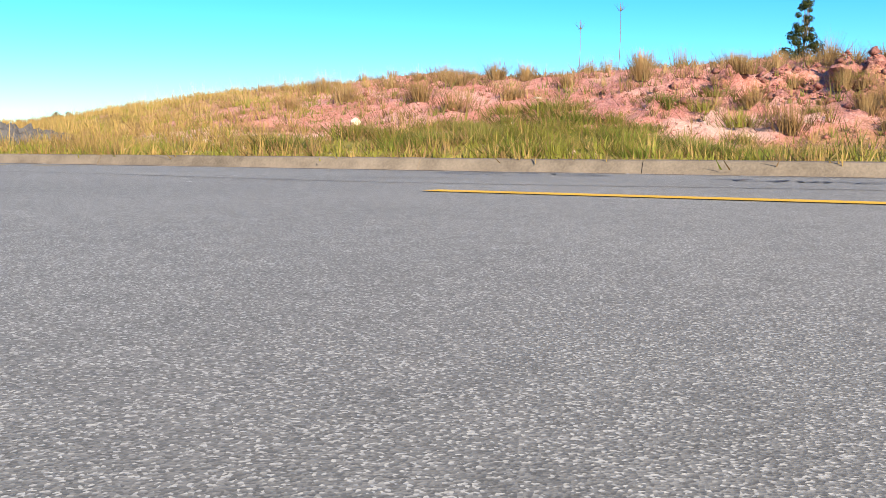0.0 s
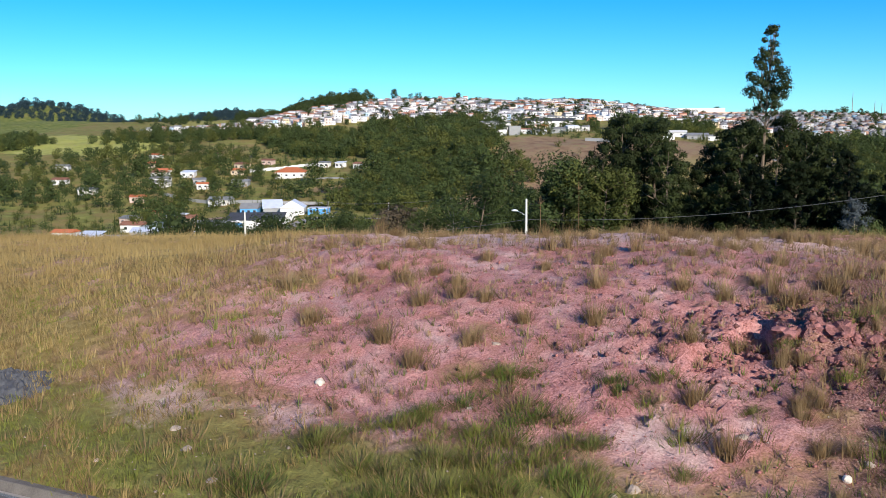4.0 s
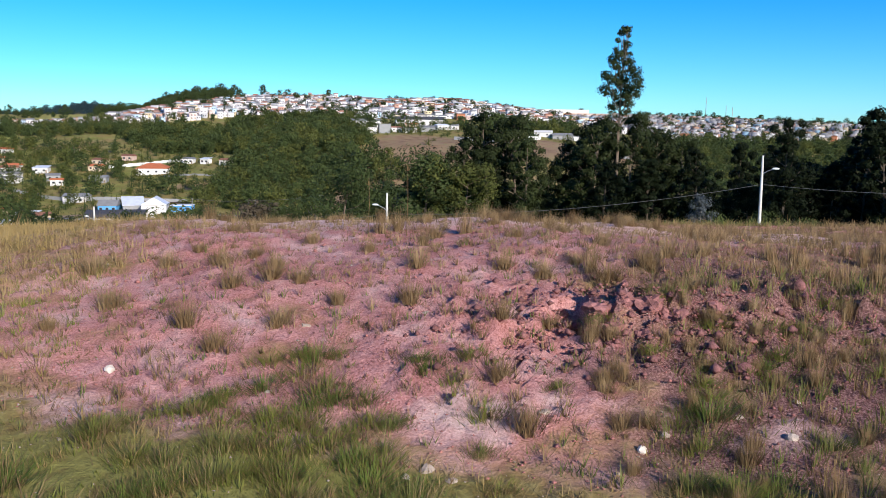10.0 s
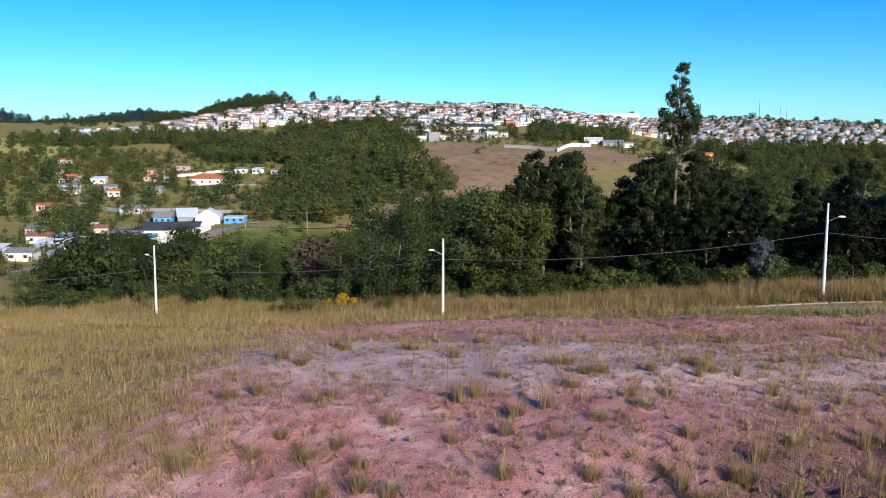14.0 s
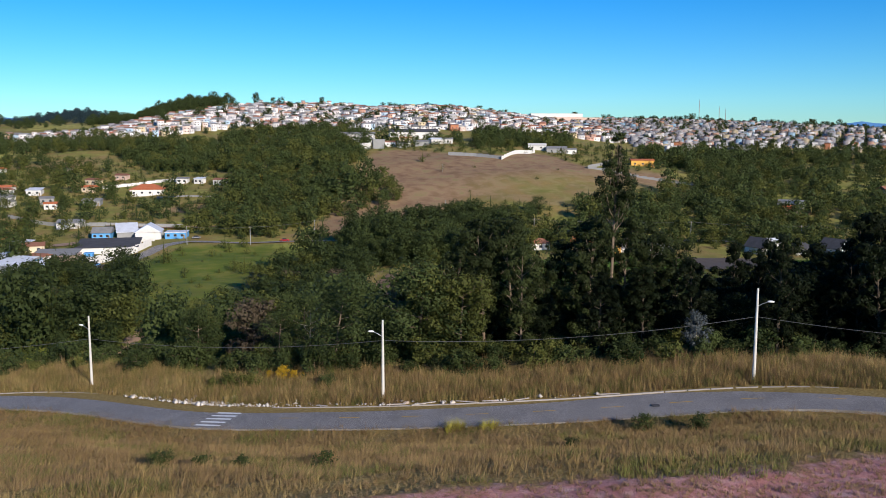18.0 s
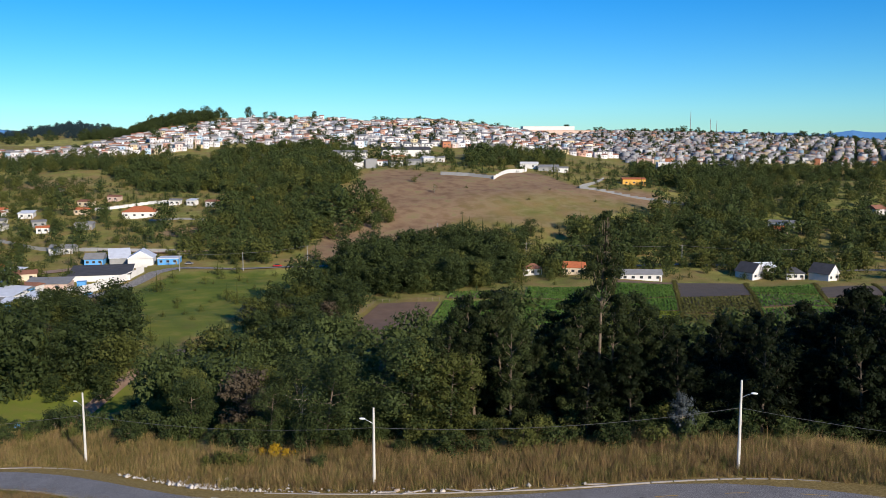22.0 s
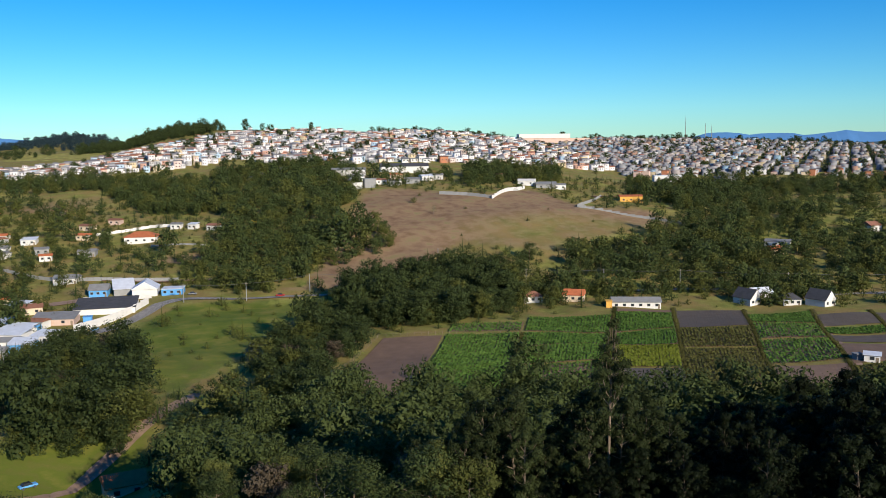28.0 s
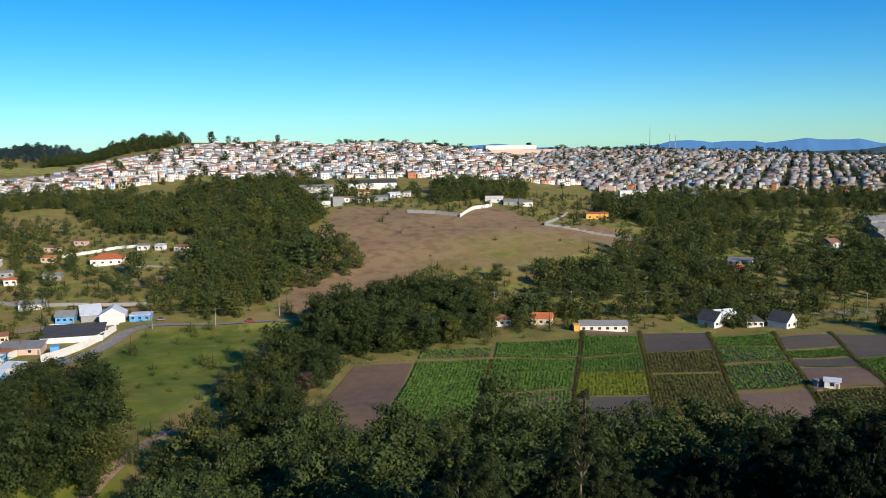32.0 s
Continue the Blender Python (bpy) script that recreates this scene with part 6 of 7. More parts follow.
for c, y0, y1 in ((2, 255, 352), (3, 250, 398), (4, 250, 400), (5, 255, 395), (6, 235, 385), (7, 250, 380)):
    r = np.random.default_rng(c)
    y = r.uniform(y0, y1, 2600)
    x = column(y, c) + r.normal(0, 0.5, len(y))
    v = blades(r, x, y, height(x, y), 3, np.full(len(y), 0.75), np.full(len(y), 0.25), 0.12, 0.5)
    tagged(new("field_margin", arrays("field_margin", v, np.arange(len(v)).reshape(-1, 3), M_CROP_DULL)), "rough grass along a ditch between plots", "grass", kind="stuff")
    land_strip("ditch", [(float(column(y0, c)) + 0.9, y0), (float(column((y0 + y1) / 2, c)) + 0.9, (y0 + y1) / 2), (float(column(y1, c)) + 0.9, y1)], 0.8, M_SOIL_GREY, "dark ditch between vegetable plots", "ditch", 0.12)


def fence(pts, gap=3.0, high=1.3, label="weathered post-and-wire fence at the field's edge"):
    t = tagged(empty("fence"), label, "fence")
    bm = tube(bmesh.new(), [(0, 0, -0.2), (0, 0, high)], [0.08, 0.07], 5)
    me = bpy.data.meshes.new("fence_post")
    bm.to_mesh(me)
    bm.free()
    me.materials.append(M_WOOD)
    for (x0, y0), (x1, y1) in zip(pts, pts[1:]):
        n = int(math.hypot(x1 - x0, y1 - y0) / gap)
        for k in range(n):
            x, y = x0 + (x1 - x0) * k / n, y0 + (y1 - y0) * k / n
            o = new("fence_post", me)
            o.parent = t
            o.matrix_basis = pose(x, y, z_at(x, y), 0, 0, 0)
        part("fence_wire", tube(bmesh.new(), [(x0, y0, z_at(x0, y0) + high * 0.9), (x1, y1, z_at(x1, y1) + high * 0.9)], [0.02, 0.02], 4), M_WOOD, t)


fence([(-17, 290), (-3, 354), (28, 353)], 2.6)
fence([(28, 354), (60, 352), (98, 351)], 3.5, 1.0)


# ---- houses ----
def house(x, y, w, d, h, turn=0, roof="gable", wall=M_WHITE, top=M_TILE, label="", cat="house", pitch=0.28, wins=3, ridge_x=True, name="house", eave=0.45, base=None):
    """Walls, a roof with thickness and eaves, windows set into the walls, a door."""
    z = (min(z_at(x - w / 3, y - d / 3), z_at(x + w / 3, y - d / 3), z_at(x, y)) if base is None else base) - 0.1
    t = tagged(empty(name, pose(x, y, z, 0, 0, turn)), label, cat)
    part("wall", boxes((-w / 2, -d / 2, -1.2, w / 2, d / 2, h)), wall, t)
    bm = bmesh.new()
    a, b = w / 2 + eave, d / 2 + eave
    if roof == "flat":
        box(bm, -a + 0.2, -b + 0.2, h, a - 0.2, b - 0.2, h + 0.25)
    elif roof == "shed":
        v = [bm.verts.new(p) for p in ((-a, -b, h + 0.05), (a, -b, h + 0.05), (a, b, h + 0.05 + d * pitch), (-a, b, h + 0.05 + d * pitch), (-a, -b, h + 0.2), (a, -b, h + 0.2), (a, b, h + 0.2 + d * pitch), (-a, b, h + 0.2 + d * pitch))]
        for f in ((3, 2, 1, 0), (4, 5, 6, 7), (0, 1, 5, 4), (1, 2, 6, 5), (2, 3, 7, 6), (3, 0, 4, 7)):
            bm.faces.new([v[k] for k in f])
    else:
        long_x = ridge_x
        run = (b if long_x else a)
        top_z = h + run * 2 * pitch
        inset = (run * 0.8 if roof == "hip" else 0.0)
        r0, r1 = ((-a + inset, 0), (a - inset, 0)) if long_x else ((0, -b + inset), (0, b - inset))
        c = [bm.verts.new(p) for p in ((-a, -b, h), (a, -b, h), (a, b, h), (-a, b, h))]
        c2 = [bm.verts.new(p) for p in ((-a, -b, h + 0.16), (a, -b, h + 0.16), (a, b, h + 0.16), (-a, b, h + 0.16))]
        r = [bm.verts.new((*r0, top_z)), bm.verts.new((*r1, top_z))]
        bm.faces.new(c[::-1])
        for k in range(4):
            bm.faces.new((c[k], c[(k + 1) % 4], c2[(k + 1) % 4], c2[k]))
        if long_x:
            bm.faces.new((c2[0], c2[1], r[1], r[0]))
            bm.faces.new((c2[2], c2[3], r[0], r[1]))
            bm.faces.new((c2[1], c2[2], r[1]))
            bm.faces.new((c2[3], c2[0], r[0]))
        else:
            bm.faces.new((c2[1], c2[2], r[1], r[0]))
            bm.faces.new((c2[3], c2[0], r[0], r[1]))
            bm.faces.new((c2[0], c2[1], r[0]))
            bm.faces.new((c2[2], c2[3], r[1]))
            if roof == "gable":
                for y in (-d / 2 - 0.46, d / 2 + 0.4):
                    part("gable_wall", gable(w, y, h, top_z), wall, t)
    part("roof", bm, top, t)
    for k in range(wins):
        wx = -w / 2 + (k + 0.5) * w / wins
        ww, z0 = min(0.65, w / wins * 0.3), h * 0.42
        win = part("window", boxes((wx - ww - 0.1, -d / 2 - 0.06, z0 - 0.1, wx + ww + 0.1, -d / 2 + 0.04, z0 + 1.15)), M_GREY, t)
        part("pane", boxes((wx - ww, -d / 2 - 0.09, z0, wx + ww, -d / 2 - 0.05, z0 + 1.05)), M_GLASS_DARK, win)
    if wins:
        part("door", boxes((w / 2 - 1.35, -d / 2 - 0.07, 0.0, w / 2 - 0.45, -d / 2 + 0.03, min(2.1, h * 0.75))), M_WOOD, t)
    return t


def gable(w, y, h, top_z):
    """The triangle of wall under a gable that faces the front and back."""
    bm = bmesh.new()
    v = [bm.verts.new(p) for p in ((-w / 2, y, h), (w / 2, y, h), (0, y, top_z - 0.25))]
    v2 = [bm.verts.new(q.co + Vector((0, 0.05, 0))) for q in v]
    bm.faces.new(v)
    bm.faces.new(v2[::-1])
    for k in range(3):
        bm.faces.new((v[k], v2[k], v2[(k + 1) % 3], v[(k + 1) % 3]))
    return bm


house(115, 403, 22, 8, 3.0, -8, "gable", M_WHITE, M_FIBRE, "long low white farmhouse with a grey roof", pitch=0.22, wins=6)
house(101.5, 399, 2.6, 3, 3, -8, "flat", M_YELLOW_WALL, M_YELLOW_WALL, "small ochre shed beside the farmhouse", "shed", wins=0)
house(70, 424, 9, 7, 3.2, 5, "hip", M_WHITE, M_TILE_OLD, "white house with brown tiled roof among trees")
house(90, 420, 9.5, 8, 3.4, -20, "gable", M_CREAM, M_TILE, "house with a bright orange tiled roof among trees")
house(170, 408, 8, 10, 3.2, 28, "gable", M_WHITE, M_ROOF_DARK, "white house with steep dark gabled roof", pitch=0.5, ridge_x=False, wins=2)
house(180, 418, 10, 7, 3.0, 10, "gable", M_WHITE, M_ROOF_PALE, "white house with a pale roof beside gardens")
house(188, 402, 8, 8, 3.0, -10, "hip", M_WHITE, M_ROOF_DARK, "white cottage with a dark hipped roof")
house(199, 395, 8, 10, 3.2, 30, "gable", M_WHITE, M_ROOF_DARK, "white house with steep dark gabled roof beside fields", pitch=0.5, ridge_x=False, wins=2)
house(164, 288, 5, 4, 2.5, -30, "shed", M_WHITE, M_ROOF_PALE, "white patched shack between the fields", "shed", pitch=0.1, wins=1)
house(160.5, 291, 2.5, 2.5, 2.2, 10, "flat", M_GREY, M_FIBRE, "grey pump hut beside a ditch", "shed", wins=0)
# works yard by the bend
house(-131.5, 430, 27, 20, 2.8, 10, "shed", M_WHITE, M_ROOF_DARK, "large white shed with a dark sheet roof", "shed", pitch=0.1, wins=0)
house(-146.5, 405, 18, 11, 2.8, 4, "shed", M_PINK, M_FIBRE, "long pale pink shed with a grey roof", "shed", pitch=0.13, wins=2)
house(-130, 397, 3.5, 4, 4.6, 12, "flat", M_BLUE, M_BLUE, "narrow blue painted kiosk by the road", "kiosk", wins=0)
house(-144.5, 463, 9, 9, 3.4, 4, "gable", M_BLUE, M_FIBRE, "blue walled workshop with grey roof", "workshop")
house(-133.5, 466, 10, 12, 3.2, 18, "shed", M_GREY, M_ROOF_PALE, "grey shed under a tilted white sheet roof", "shed", pitch=0.3, wins=0)
house(-120.5, 459, 12, 13, 4.2, 8, "gable", M_WHITE, M_ROOF_PALE, "white warehouse with pale sheet roof", "warehouse", pitch=0.3, ridge_x=False, wins=0)
house(-106.5, 457, 10, 9, 3.2, 2, "flat", M_BLUE, M_ROOF_PALE, "blue fronted garage beside the road", "garage")


def wall_run(pts, high, mat, label, thick=0.25):
    t = tagged(empty("garden_wall"), label, "wall")
    for (x0, y0), (x1, y1) in zip(pts, pts[1:]):
        n = max(int(math.hypot(x1 - x0, y1 - y0) / 5), 1)
        for k in range(n):
            p, q = Vector((x0, y0, 0)).lerp(Vector((x1, y1, 0)), k / n), Vector((x0, y0, 0)).lerp(Vector((x1, y1, 0)), (k + 1) / n)
            l, a = (q - p).length, math.degrees(math.atan2(q.y - p.y, q.x - p.x))
            o = part("wall_panel", boxes((0, -thick / 2, -1.5, l + 0.02, thick / 2, high)), mat, t)
            o.matrix_basis = pose(p.x, p.y, min(z_at(p.x, p.y), z_at(q.x, q.y)), 0, 0, a)


wall_run([(-131.5, 383), (-124.5, 403), (-117.5, 423), (-114, 437)], 3.6, M_WHITE, "tall white wall along the valley road")
wall_run([(-149.5, 452), (-135.5, 450), (-115.5, 449)], 1.8, M_WHITE, "low white front wall of the yard")
wall_run([(-146.5, 449.5), (-135.5, 449)], 1.5, M_BLUE, "low blue painted wall of the yard")
wall_run([(-215, 520), (-170, 492), (-150, 488), (-110, 486)], 2.0, M_GREY, "long grey block wall behind the yard")
wall_run([(-191, 612), (-175, 622), (-161, 631), (-141, 626)], 2.2, M_WHITE, "curved white garden wall around the villa")
wall_run([(-146, 575), (-138, 572), (-110, 562)], 1.2, M_GREY, "low pale wall below the villa's garden")
wall_run([(79, 651), (96, 683), (113, 715)], 2.8, M_WHITE, "long white boundary wall of the field")
wall_run([(42, 672), (62, 664), (79, 653)], 2.5, M_GREY, "grey block wall at the field's edge")
wall_run([(137, 629), (152, 660), (169, 690)], 2.2, M_GREY, "grey block wall running uphill")
wall_run([(137, 629), (160, 622), (185, 612), (205, 596)], 2.0, M_GREY, "low grey wall below the ochre house")
house(-157, 596, 20, 15, 4.2, 6, "hip", M_WHITE, M_TILE, "large white villa with an orange tiled roof", "villa", pitch=0.2, wins=4)
for x, y, w, wl_, tp in ((-140, 621, 7, M_WHITE, M_FIBRE), (-128, 617, 6, M_WHITE, M_ROOF_PALE), (-113, 611, 8, M_WHITE, M_TILE_OLD), (-100, 605, 6, M_CREAM, M_FIBRE), (-205, 640, 9, M_CREAM, M_TILE_OLD), (-190, 655, 8, M_PINK, M_TILE_OLD), (-178, 552, 10, M_GREY, M_FIBRE), (-200, 545, 7, M_WHITE, M_TILE),
                         (-232, 560, 9, M_WHITE, M_FIBRE), (-250, 600, 10, M_WHITE, M_TILE_OLD), (-275, 640, 9, M_CREAM, M_TILE), (-222, 500, 8, M_PINK, M_TILE), (-262, 520, 10, M_WHITE, M_FIBRE), (-300, 560, 9, M_WHITE, M_TILE_OLD), (-330, 620, 9, M_WHITE, M_FIBRE), (-290, 690, 8, M_WHITE, M_TILE), (-245, 700, 8, M_CREAM, M_TILE_OLD),
                         (-165, 426, 10, M_CREAM, M_TILE_OLD), (-150, 368, 11, M_WHITE, M_ROOF_PALE), (-146, 352, 9, M_WHITE, M_FIBRE), (-164, 372, 9, M_GREY, M_ROOF_PALE), (-178, 396, 10, M_WHITE, M_TILE_OLD), (-190, 420, 9, M_PINK, M_FIBRE), (-160, 340, 10, M_WHITE, M_FIBRE), (-176, 350, 9, M_WHITE, M_ROOF_PALE), (-152, 388, 8, M_BLUE, M_FIBRE), (-200, 375, 9, M_WHITE, M_TILE), (-145, 338, 7, M_GREY, M_FIBRE), (-153, 378, 12, M_WHITE, M_ROOF_PALE), (-165, 394, 10, M_WHITE, M_ROOF_PALE), (-151, 396, 8, M_WHITE, M_TILE_OLD), (-138, 346, 9, M_BLUE, M_ROOF_PALE), (-134, 358, 8, M_WHITE, M_ROOF_PALE), (-253, 613, 9, M_WHITE, M_TILE), (-239, 574, 11, M_WHITE, M_FIBRE), (-173, 433, 9, M_WHITE, M_ROOF_PALE), (-196, 603, 8, M_CREAM, M_TILE), (-170, 491, 12, M_WHITE, M_FIBRE), (-226, 590, 9, M_WHITE, M_ROOF_PALE), (-210, 566, 8, M_GREY, M_FIBRE), (-186, 446, 8, M_CREAM, M_TILE)):
    house(x, y, w, w * 0.85, 3.4, kr.uniform(-25, 25), "gable" if tp is not M_ROOF_PALE else "shed", wl_, tp, {id(M_WHITE): "small white house with ", id(M_CREAM): "small cream house with ", id(M_PINK): "small salmon house with ", id(M_GREY): "small grey rendered house with ", id(M_BLUE): "small blue house with "}[id(wl_)] + {id(M_FIBRE): "grey sheet roof", id(M_TILE): "orange tiled roof", id(M_TILE_OLD): "brown tiled roof", id(M_ROOF_PALE): "pale sheet roof"}[id(tp)], pitch=0.16, wins=2)
# the hamlet above the brown field
house(-10, 702, 9, 8, 7, 10, "flat", M_GREY, M_GREY, "tall grey block building at the field's edge", "house", wins=0)
house(-20, 700, 8, 7, 5, 10, "flat", M_WHITE, M_WHITE, "white box house at the field's edge", wins=0)
house(20, 838, 44, 20, 6, 4, "gable", M_WHITE, M_ROOF_DARK, "long white hall with a dark sheet roof", "hall", pitch=0.14, wins=0)
house(-30, 815, 30, 14, 5, 4, "gable", M_WHITE, M_FIBRE, "long white shed with a grey roof", "shed", pitch=0.14, wins=0)
for x, y, w, wl_, tp in ((-40, 745, 10, M_WHITE, M_FIBRE), (-22, 760, 12, M_WHITE, M_FIBRE), (-2, 735, 9, M_WHITE, M_TILE_OLD), (10, 725, 10, M_WHITE, M_FIBRE), (24, 730, 12, M_GREY, M_FIBRE), (36, 745, 10, M_WHITE, M_ROOF_PALE), (12, 765, 10, M_CREAM, M_TILE), (-48, 790, 11, M_WHITE, M_TILE_OLD), (45, 760, 11, M_WHITE, M_FIBRE), (118, 735, 14, M_WHITE, M_WHITE), (132, 725, 16, M_GREY, M_FIBRE), (142, 722, 10, M_WHITE, M_FIBRE), (100, 770, 9, M_WHITE, M_TILE_OLD)):
    house(x, y, w, w * 0.75, 3.8, kr.uniform(-20, 20), "gable", wl_, tp, "low house with pale walls above the brown field", pitch=0.15, wins=2)
house(188, 676, 17, 9, 5, -6, "gable", M_YELLOW_WALL, M_TILE, "ochre house with an orange roof above the field", pitch=0.12, wins=3)
house(246, 546, 15, 8, 4, -30, "shed", M_WHITE, M_FIBRE, "white house with terrace above the pond", pitch=0.1, wins=4)
house(236, 528, 9, 7, 3.2, 15, "gable", M_CREAM, M_TILE, "small house with orange tiled roof among trees")
house(333, 594, 10, 9, 4.5, 20, "gable", M_WHITE, M_TILE_OLD, "white house at the scrub's edge")
for k in range(3):
    house(400 + 14 * k, 610 + 32 * k, 52, 16, 5, 10, "gable", M_GREY, M_FIBRE, "long barn with a dull grey roof", "barn", pitch=0.2, wins=0)
house(274, 856, 26, 14, 7, -8, "flat", M_WHITE, M_ROOF_PALE, "white commercial building with flat roof", "building", wins=5)
house(330, 850, 22, 12, 5, -8, "flat", M_GREY, M_FIBRE, "grey commercial building with flat roof", "building", wins=4)
house(300, 1672, 95, 30, 14, 0, "flat", M_WHITE, M_WHITE, "long white works building on the skyline", "building", wins=0)
house(310, 1600, 120, 20, 9, 0, "flat", M_PINK, M_TILE, "long orange building below the skyline", "building", wins=0)


house(-62, 206, 9, 8, 3.2, 25, "gable", M_CREAM, M_TILE, "house with an orange tiled roof hidden in trees", pitch=0.24, wins=2)


M_RED = material("red_car_paint", (0.5, 0.02, 0.02), rough=0.3, vary=0.1, bump=0)


def parked_car(x, y, turn, mat, label):
    t = tagged(empty("car", pose(x, y, z_at(x, y) + 0.14, 0, 0, turn)), label, "car")
    bm = boxes((-2.1, -0.85, 0.35, 2.1, 0.85, 0.85), bevel=0.12)
    part("body", bm, mat, t)
    bm = bmesh.new()
    v = [bm.verts.new(p) for p in ((-1.5, -0.75, 0.84), (1.1, -0.75, 0.84), (1.1, 0.75, 0.84), (-1.5, 0.75, 0.84), (-1.0, -0.62, 1.42), (0.5, -0.62, 1.42), (0.5, 0.62, 1.42), (-1.0, 0.62, 1.42))]
    for f in ((0, 1, 5, 4), (1, 2, 6, 5), (2, 3, 7, 6), (3, 0, 4, 7), (4, 5, 6, 7)):
        bm.faces.new([v[k] for k in f])
    part("cabin", bm, M_GLASS_DARK, t, "dark glass cabin")
    for wx in (-1.3, 1.3):
        for wy in (-0.8, 0.8):
            part("wheel", tube(bmesh.new(), [(wx, wy - 0.1, 0.32), (wx, wy + 0.1, 0.32)], [0.32, 0.32], 10), M_ROOF_DARK, t)


parked_car(-85, 209, 40, M_BLUE, "blue car parked on bare earth below the street")
parked_car(-124.5, 388, 70, M_BLUE, "dark blue car parked by the white wall")
parked_car(-52, 446.5, 2, M_RED, "red car standing on the valley road")
parked_car(-22, 449, 3, M_ROOF_DARK, "black car standing on the valley road")
parked_car(-96, 452, 5, M_GREY, "grey car parked outside the garage")


# ---- poles in the valley ----
def pole(x, y, high=9):
    t = tagged(empty("utility_pole", pose(x, y, z_at(x, y))), "grey wooden utility pole with a crossarm", "utility pole", group="poles along the valley road")
    part("pole_shaft", tube(bmesh.new(), [(0, 0, -0.5), (0, 0, high)], [0.2, 0.14], 6), M_GREY, t)
    part("crossarm", boxes((-1, -0.08, high - 0.6, 1, 0.08, high - 0.45)), M_WOOD, t)
    return (x, y, z_at(x, y) + high - 0.4)


tops = [pole(x, y) for x, y in ((-97, 436), (-68, 442), (-38, 454), (-8, 460), (30, 500))]
for a, b in zip(tops, tops[1:-1]):
    wire(a, b, 0.7, 0.05)
tops = [pole(x, y) for x, y in ((72, 452), (113, 455), (151, 448), (203, 437), (262, 430))]
for a, b in zip(tops, tops[1:]):
    wire(a, b, 0.8, 0.06)


# ---- town ----
r = np.random.default_rng(77)
sites = []


def block(x0, x1, y0, y1, turn, gap_u, gap_v, poly, drop=0.08):
    """House plots along parallel streets."""
    c, s = math.cos(radians(turn)), math.sin(radians(turn))
    cx, cy = (x0 + x1) / 2, (y0 + y1) / 2
    half = max(x1 - x0, y1 - y0) * 0.75
    row, v = 0, -half
    while v < half:
        u = -half
        while u < half:
            x, y = cx + c * u - s * v, cy + s * u + c * v
            if r.random() > drop and bool(inside(np.array(x), np.array(y), poly)):
                sites.append((x + r.normal(0, 1.5), y + r.normal(0, 1.5), turn + r.uniform(-6, 6)))
            u += gap_u * r.uniform(0.85, 1.2)
        row += 1
        v += gap_v * (1.0 if row % 2 else 1.5)


LEFT_TOWN = [(-460, 1000), (-300, 880), (-200, 930), (-150, 985), (-85, 915), (20, 900), (150, 900), (262, 960), (262, 1400), (80, 1450), (-200, 1380), (-420, 1180)]
RIGHT_TOWN = [(250, 905), (420, 900), (560, 820), (800, 900), (1250, 1700), (1150, 1950), (700, 1800), (380, 1640), (265, 1400)]
block(-460, 262, 880, 1450, 12, 7.8, 9.4, LEFT_TOWN, 0.14)
block(250, 1250, 820, 1950, 62, 8.6, 10.2, RIGHT_TOWN, 0.08)
sites.sort(key=lambda p: p[1])


def town_house_kind(k):
    rr = np.random.default_rng(900 + k)
    w, d = rr.uniform(5.4, 8.2), rr.uniform(5.4, 8.2)
    wl_ = (M_WHITE, M_WHITE, M_CREAM, M_PINK, M_WHITE, M_GREY, M_BRICK, M_WHITE)[k % 8]
    tp = (M_FIBRE, M_TILE, M_TILE_OLD, M_FIBRE, M_TILE_OLD, M_FIBRE, M_FIBRE, M_GREY)[(k * 3) % 8]
    names = {id(M_WHITE): "white", id(M_CREAM): "cream", id(M_PINK): "salmon", id(M_GREY): "grey", id(M_BRICK): "raw brick"}
    tops_ = {id(M_FIBRE): "grey sheet", id(M_TILE): "orange tiled", id(M_TILE_OLD): "brown tiled", id(M_GREY): "flat grey"}
    h = 3.0 if k % 3 else 5.6
    return house(0, 0, w, d, h, 0, "flat" if tp is M_GREY else ("gable", "shed")[k % 2], wl_, tp, "%s %s house with %s roof in the town" % (names[id(wl_)], "two-storey" if h > 4 else "low", tops_[id(tp)]), pitch=0.15, wins=2, base=0.0)


TOWN_KINDS = [town_house_kind(k) for k in range(12)]
for x, y, a in sites[:210]:
    c = copy_thing(TOWN_KINDS[int(r.integers(12))], pose(x, y, z_at(x, y), 0, 0, a + (180 if r.random() < 0.2 else 0)))
    c["group"] = "houses of the town"
for src in TOWN_KINDS:
    for o in list(src.children_recursive) + [src]:
        bpy.data.objects.remove(o)


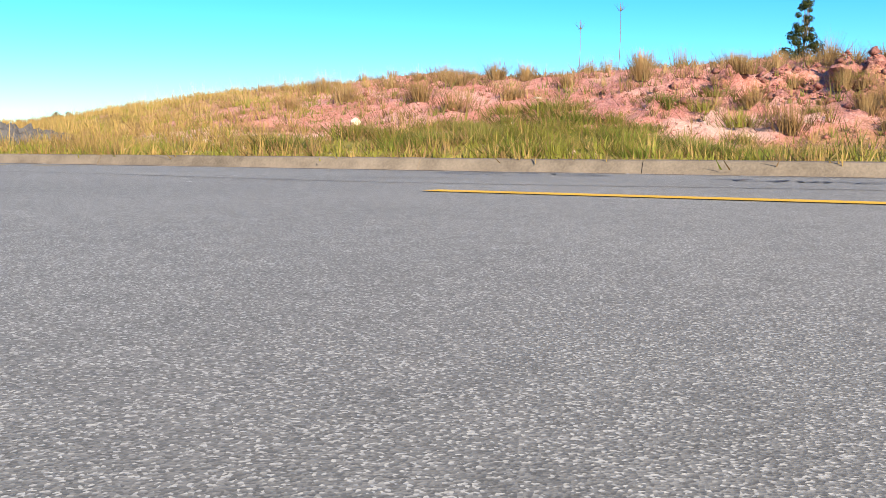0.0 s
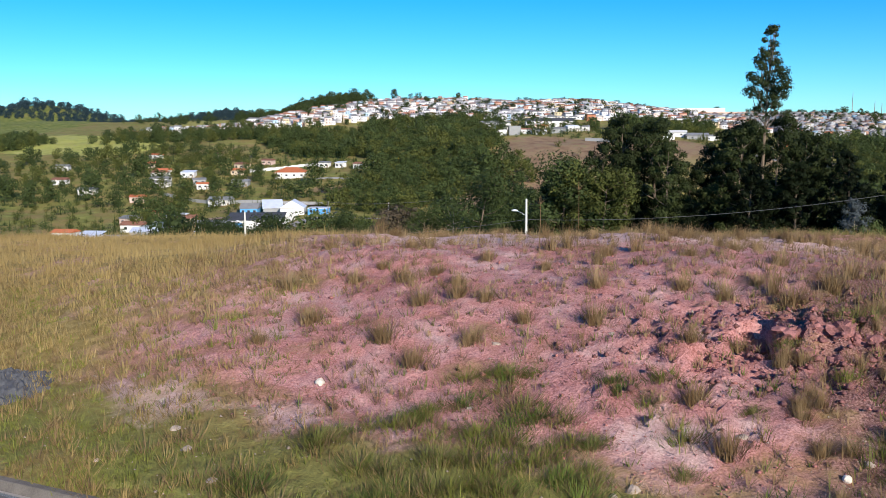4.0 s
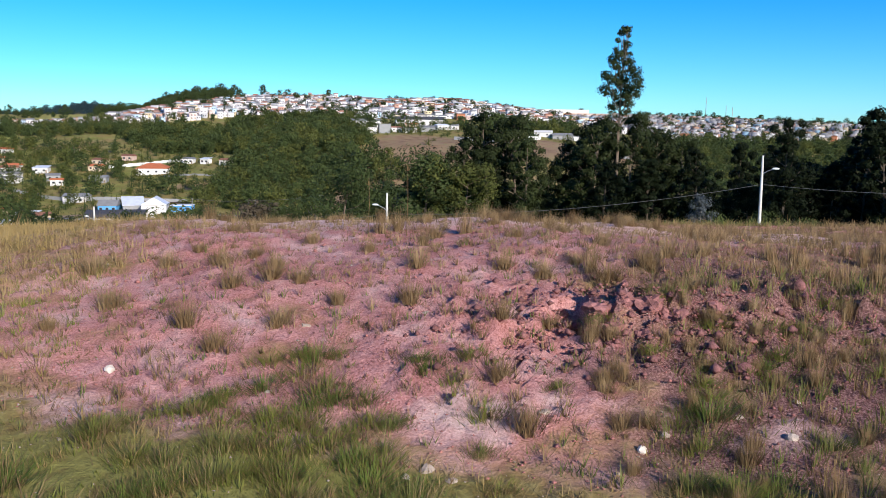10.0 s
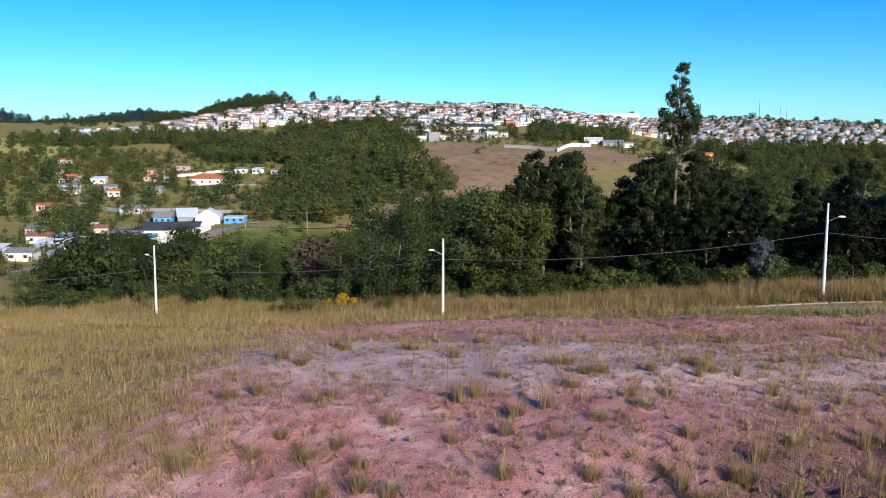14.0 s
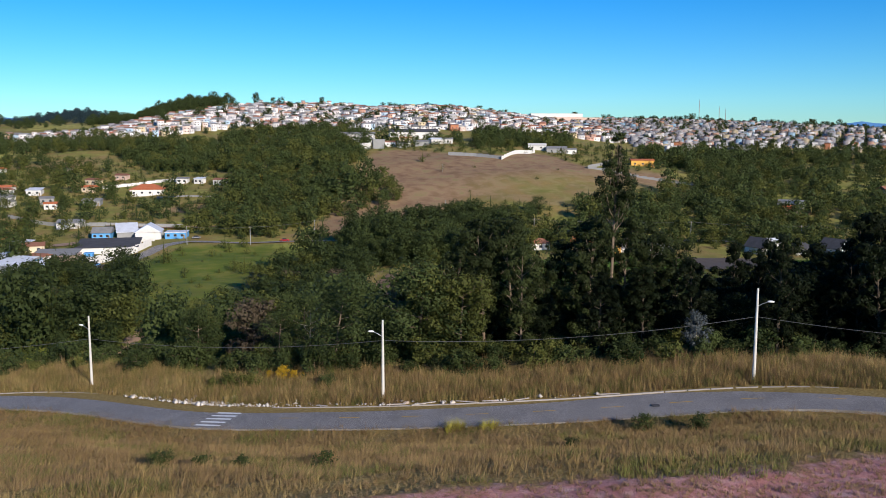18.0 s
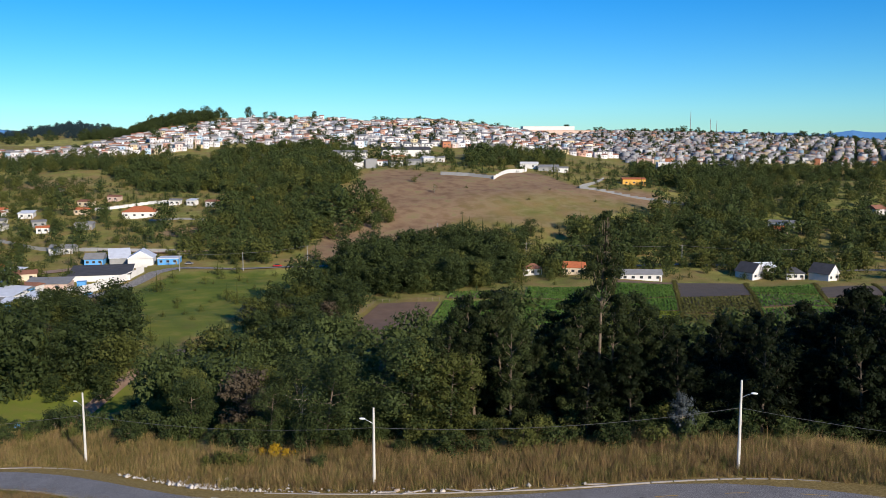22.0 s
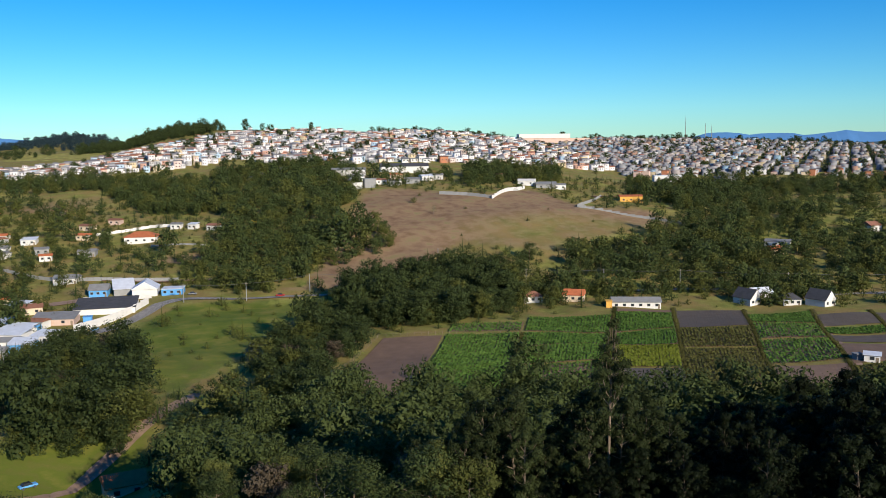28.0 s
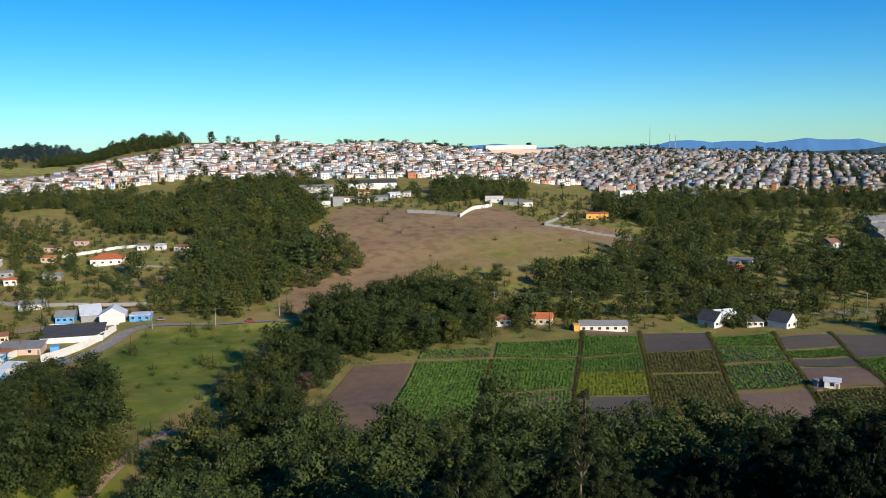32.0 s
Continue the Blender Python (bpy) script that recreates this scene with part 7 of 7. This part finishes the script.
def joined_town(pts, wall_mat):
    n = len(pts)
    p = np.array(pts)
    x, y, a = p[:, 0], p[:, 1], np.radians(p[:, 2])
    z = height(x, y)
    w, d = r.uniform(2.3, 4.2, n), r.uniform(2.4, 4.1, n)
    h = np.where(r.random(n) < 0.38, r.uniform(5.5, 7, n), r.uniform(3, 4, n))
    c, s = np.cos(a), np.sin(a)

    def at(u, v, t):
        return np.stack([x + c * u - s * v, y + s * u + c * v, z + t], -1)

    walls, roofs, panes = [], [], []
    q = [at(-w, -d, -2 + 0 * h), at(w, -d, -2 + 0 * h), at(w, d, -2 + 0 * h), at(-w, d, -2 + 0 * h), at(-w, -d, h), at(w, -d, h), at(w, d, h), at(-w, d, h)]
    wv = np.stack(q, 1).reshape(-1, 3)
    wf = (np.array(((0, 1, 5, 4), (1, 2, 6, 5), (2, 3, 7, 6), (3, 0, 4, 7), (4, 5, 6, 7)))[None] + 8 * np.arange(n)[:, None, None]).reshape(-1, 4)
    e = 0.4
    rise = np.where(r.random(n) < 0.55, 0.25, 1.5)
    q = [at(-w - e, -d - e, h + 0.05), at(w + e, -d - e, h + 0.05), at(w + e, d + e, h + 0.05), at(-w - e, d + e, h + 0.05), at(-w - e, 0 * d, h + rise), at(w + e, 0 * d, h + rise)]
    rv = np.stack(q, 1).reshape(-1, 3)
    rf = (np.array(((0, 1, 5, 4), (2, 3, 4, 5), (0, 4, 3, 3), (1, 2, 5, 5)))[None][:, :2] + 6 * np.arange(n)[:, None, None]).reshape(-1, 4)
    pv = []
    for u0 in (-0.55, 0.25):
        for t0 in (1.2, 4.2):
            k = h > t0 + 1.4
            quad = [at(w * u0, -d - 0.05, t0 + 0 * h), at(w * (u0 + 0.3), -d - 0.05, t0 + 0 * h), at(w * (u0 + 0.3), -d - 0.05, t0 + 1.2 + 0 * h), at(w * u0, -d - 0.05, t0 + 1.2 + 0 * h)]
            pv.append(np.stack(quad, 1)[k].reshape(-1, 3))
    pv = np.concatenate(pv)
    tagged(new("town_house_walls", arrays("town_house_walls", wv, wf, wall_mat)), "rendered walls of many small town houses", "town houses", kind="stuff")
    tagged(new("town_house_roofs", arrays("town_house_roofs", rv, rf, M_TOWN_ROOF)), "sheet and tile roofs of many small town houses", "town roofs", kind="stuff")
    tagged(new("town_house_windows", arrays("town_house_windows", pv, np.arange(len(pv)).reshape(-1, 4), M_GLASS_DARK)), "dark windows of many small town houses", "town windows", kind="stuff")


joined_town([p for p in sites[210:] if p[0] < 250], M_TOWN_WALL)
joined_town([p for p in sites[210:] if p[0] >= 250], M_TOWN_WALL_GREY)


# ---- masts and far hills ----
for x, y, h in ((640, 1880, 58), (690, 1900, 45), (700, 1890, 42)):
    t = tagged(empty("radio_mast", pose(x, y, z_at(x, y))), "thin radio mast on the skyline", "mast")
    part("mast_shaft", tube(bmesh.new(), [(0, 0, -1), (0, 0, h)], [1.0, 0.5], 5), M_GREY, t)
    part("antenna", tube(bmesh.new(), [(0, 0, h), (0, 0, h + 4)], [0.3, 0.15], 4), M_GREY, t)


def far_range(lo, hi, y, base, peaks, mat, label):
    bm = bmesh.new()
    rows = []
    for k in range(121):
        x = lo + (hi - lo) * k / 120
        top = base + peaks * (0.5 + 0.3 * math.sin(x / 310 + 1) + 0.2 * math.sin(x / 137 + 2) + 0.12 * math.sin(x / 51) + 0.05 * math.sin(x / 23))
        rows.append([bm.verts.new((x, y - 150, -60)), bm.verts.new((x, y, top)), bm.verts.new((x, y + 150, -60))])
    for a, b in zip(rows, rows[1:]):
        for k in range(2):
            bm.faces.new((a[k], b[k], b[k + 1], a[k + 1]))
    return tagged(link("backdrop", bm, mat), label, "hills", kind="structure")


# no haze in the air here; the range's blue stands in for it
far_range(-2400, 4300, 4450, 6, 50, M_FAR_HILL_HAZE, "mountain range on the horizon, haze painted in as blue")
# ridge added to cover the open plain; its bluish tint is painted haze
far_range(150, 5200, 2600, 4, 24, M_FAR_WOOD_HAZE, "low dark wooded ridge beyond the town, haze put into its colour")
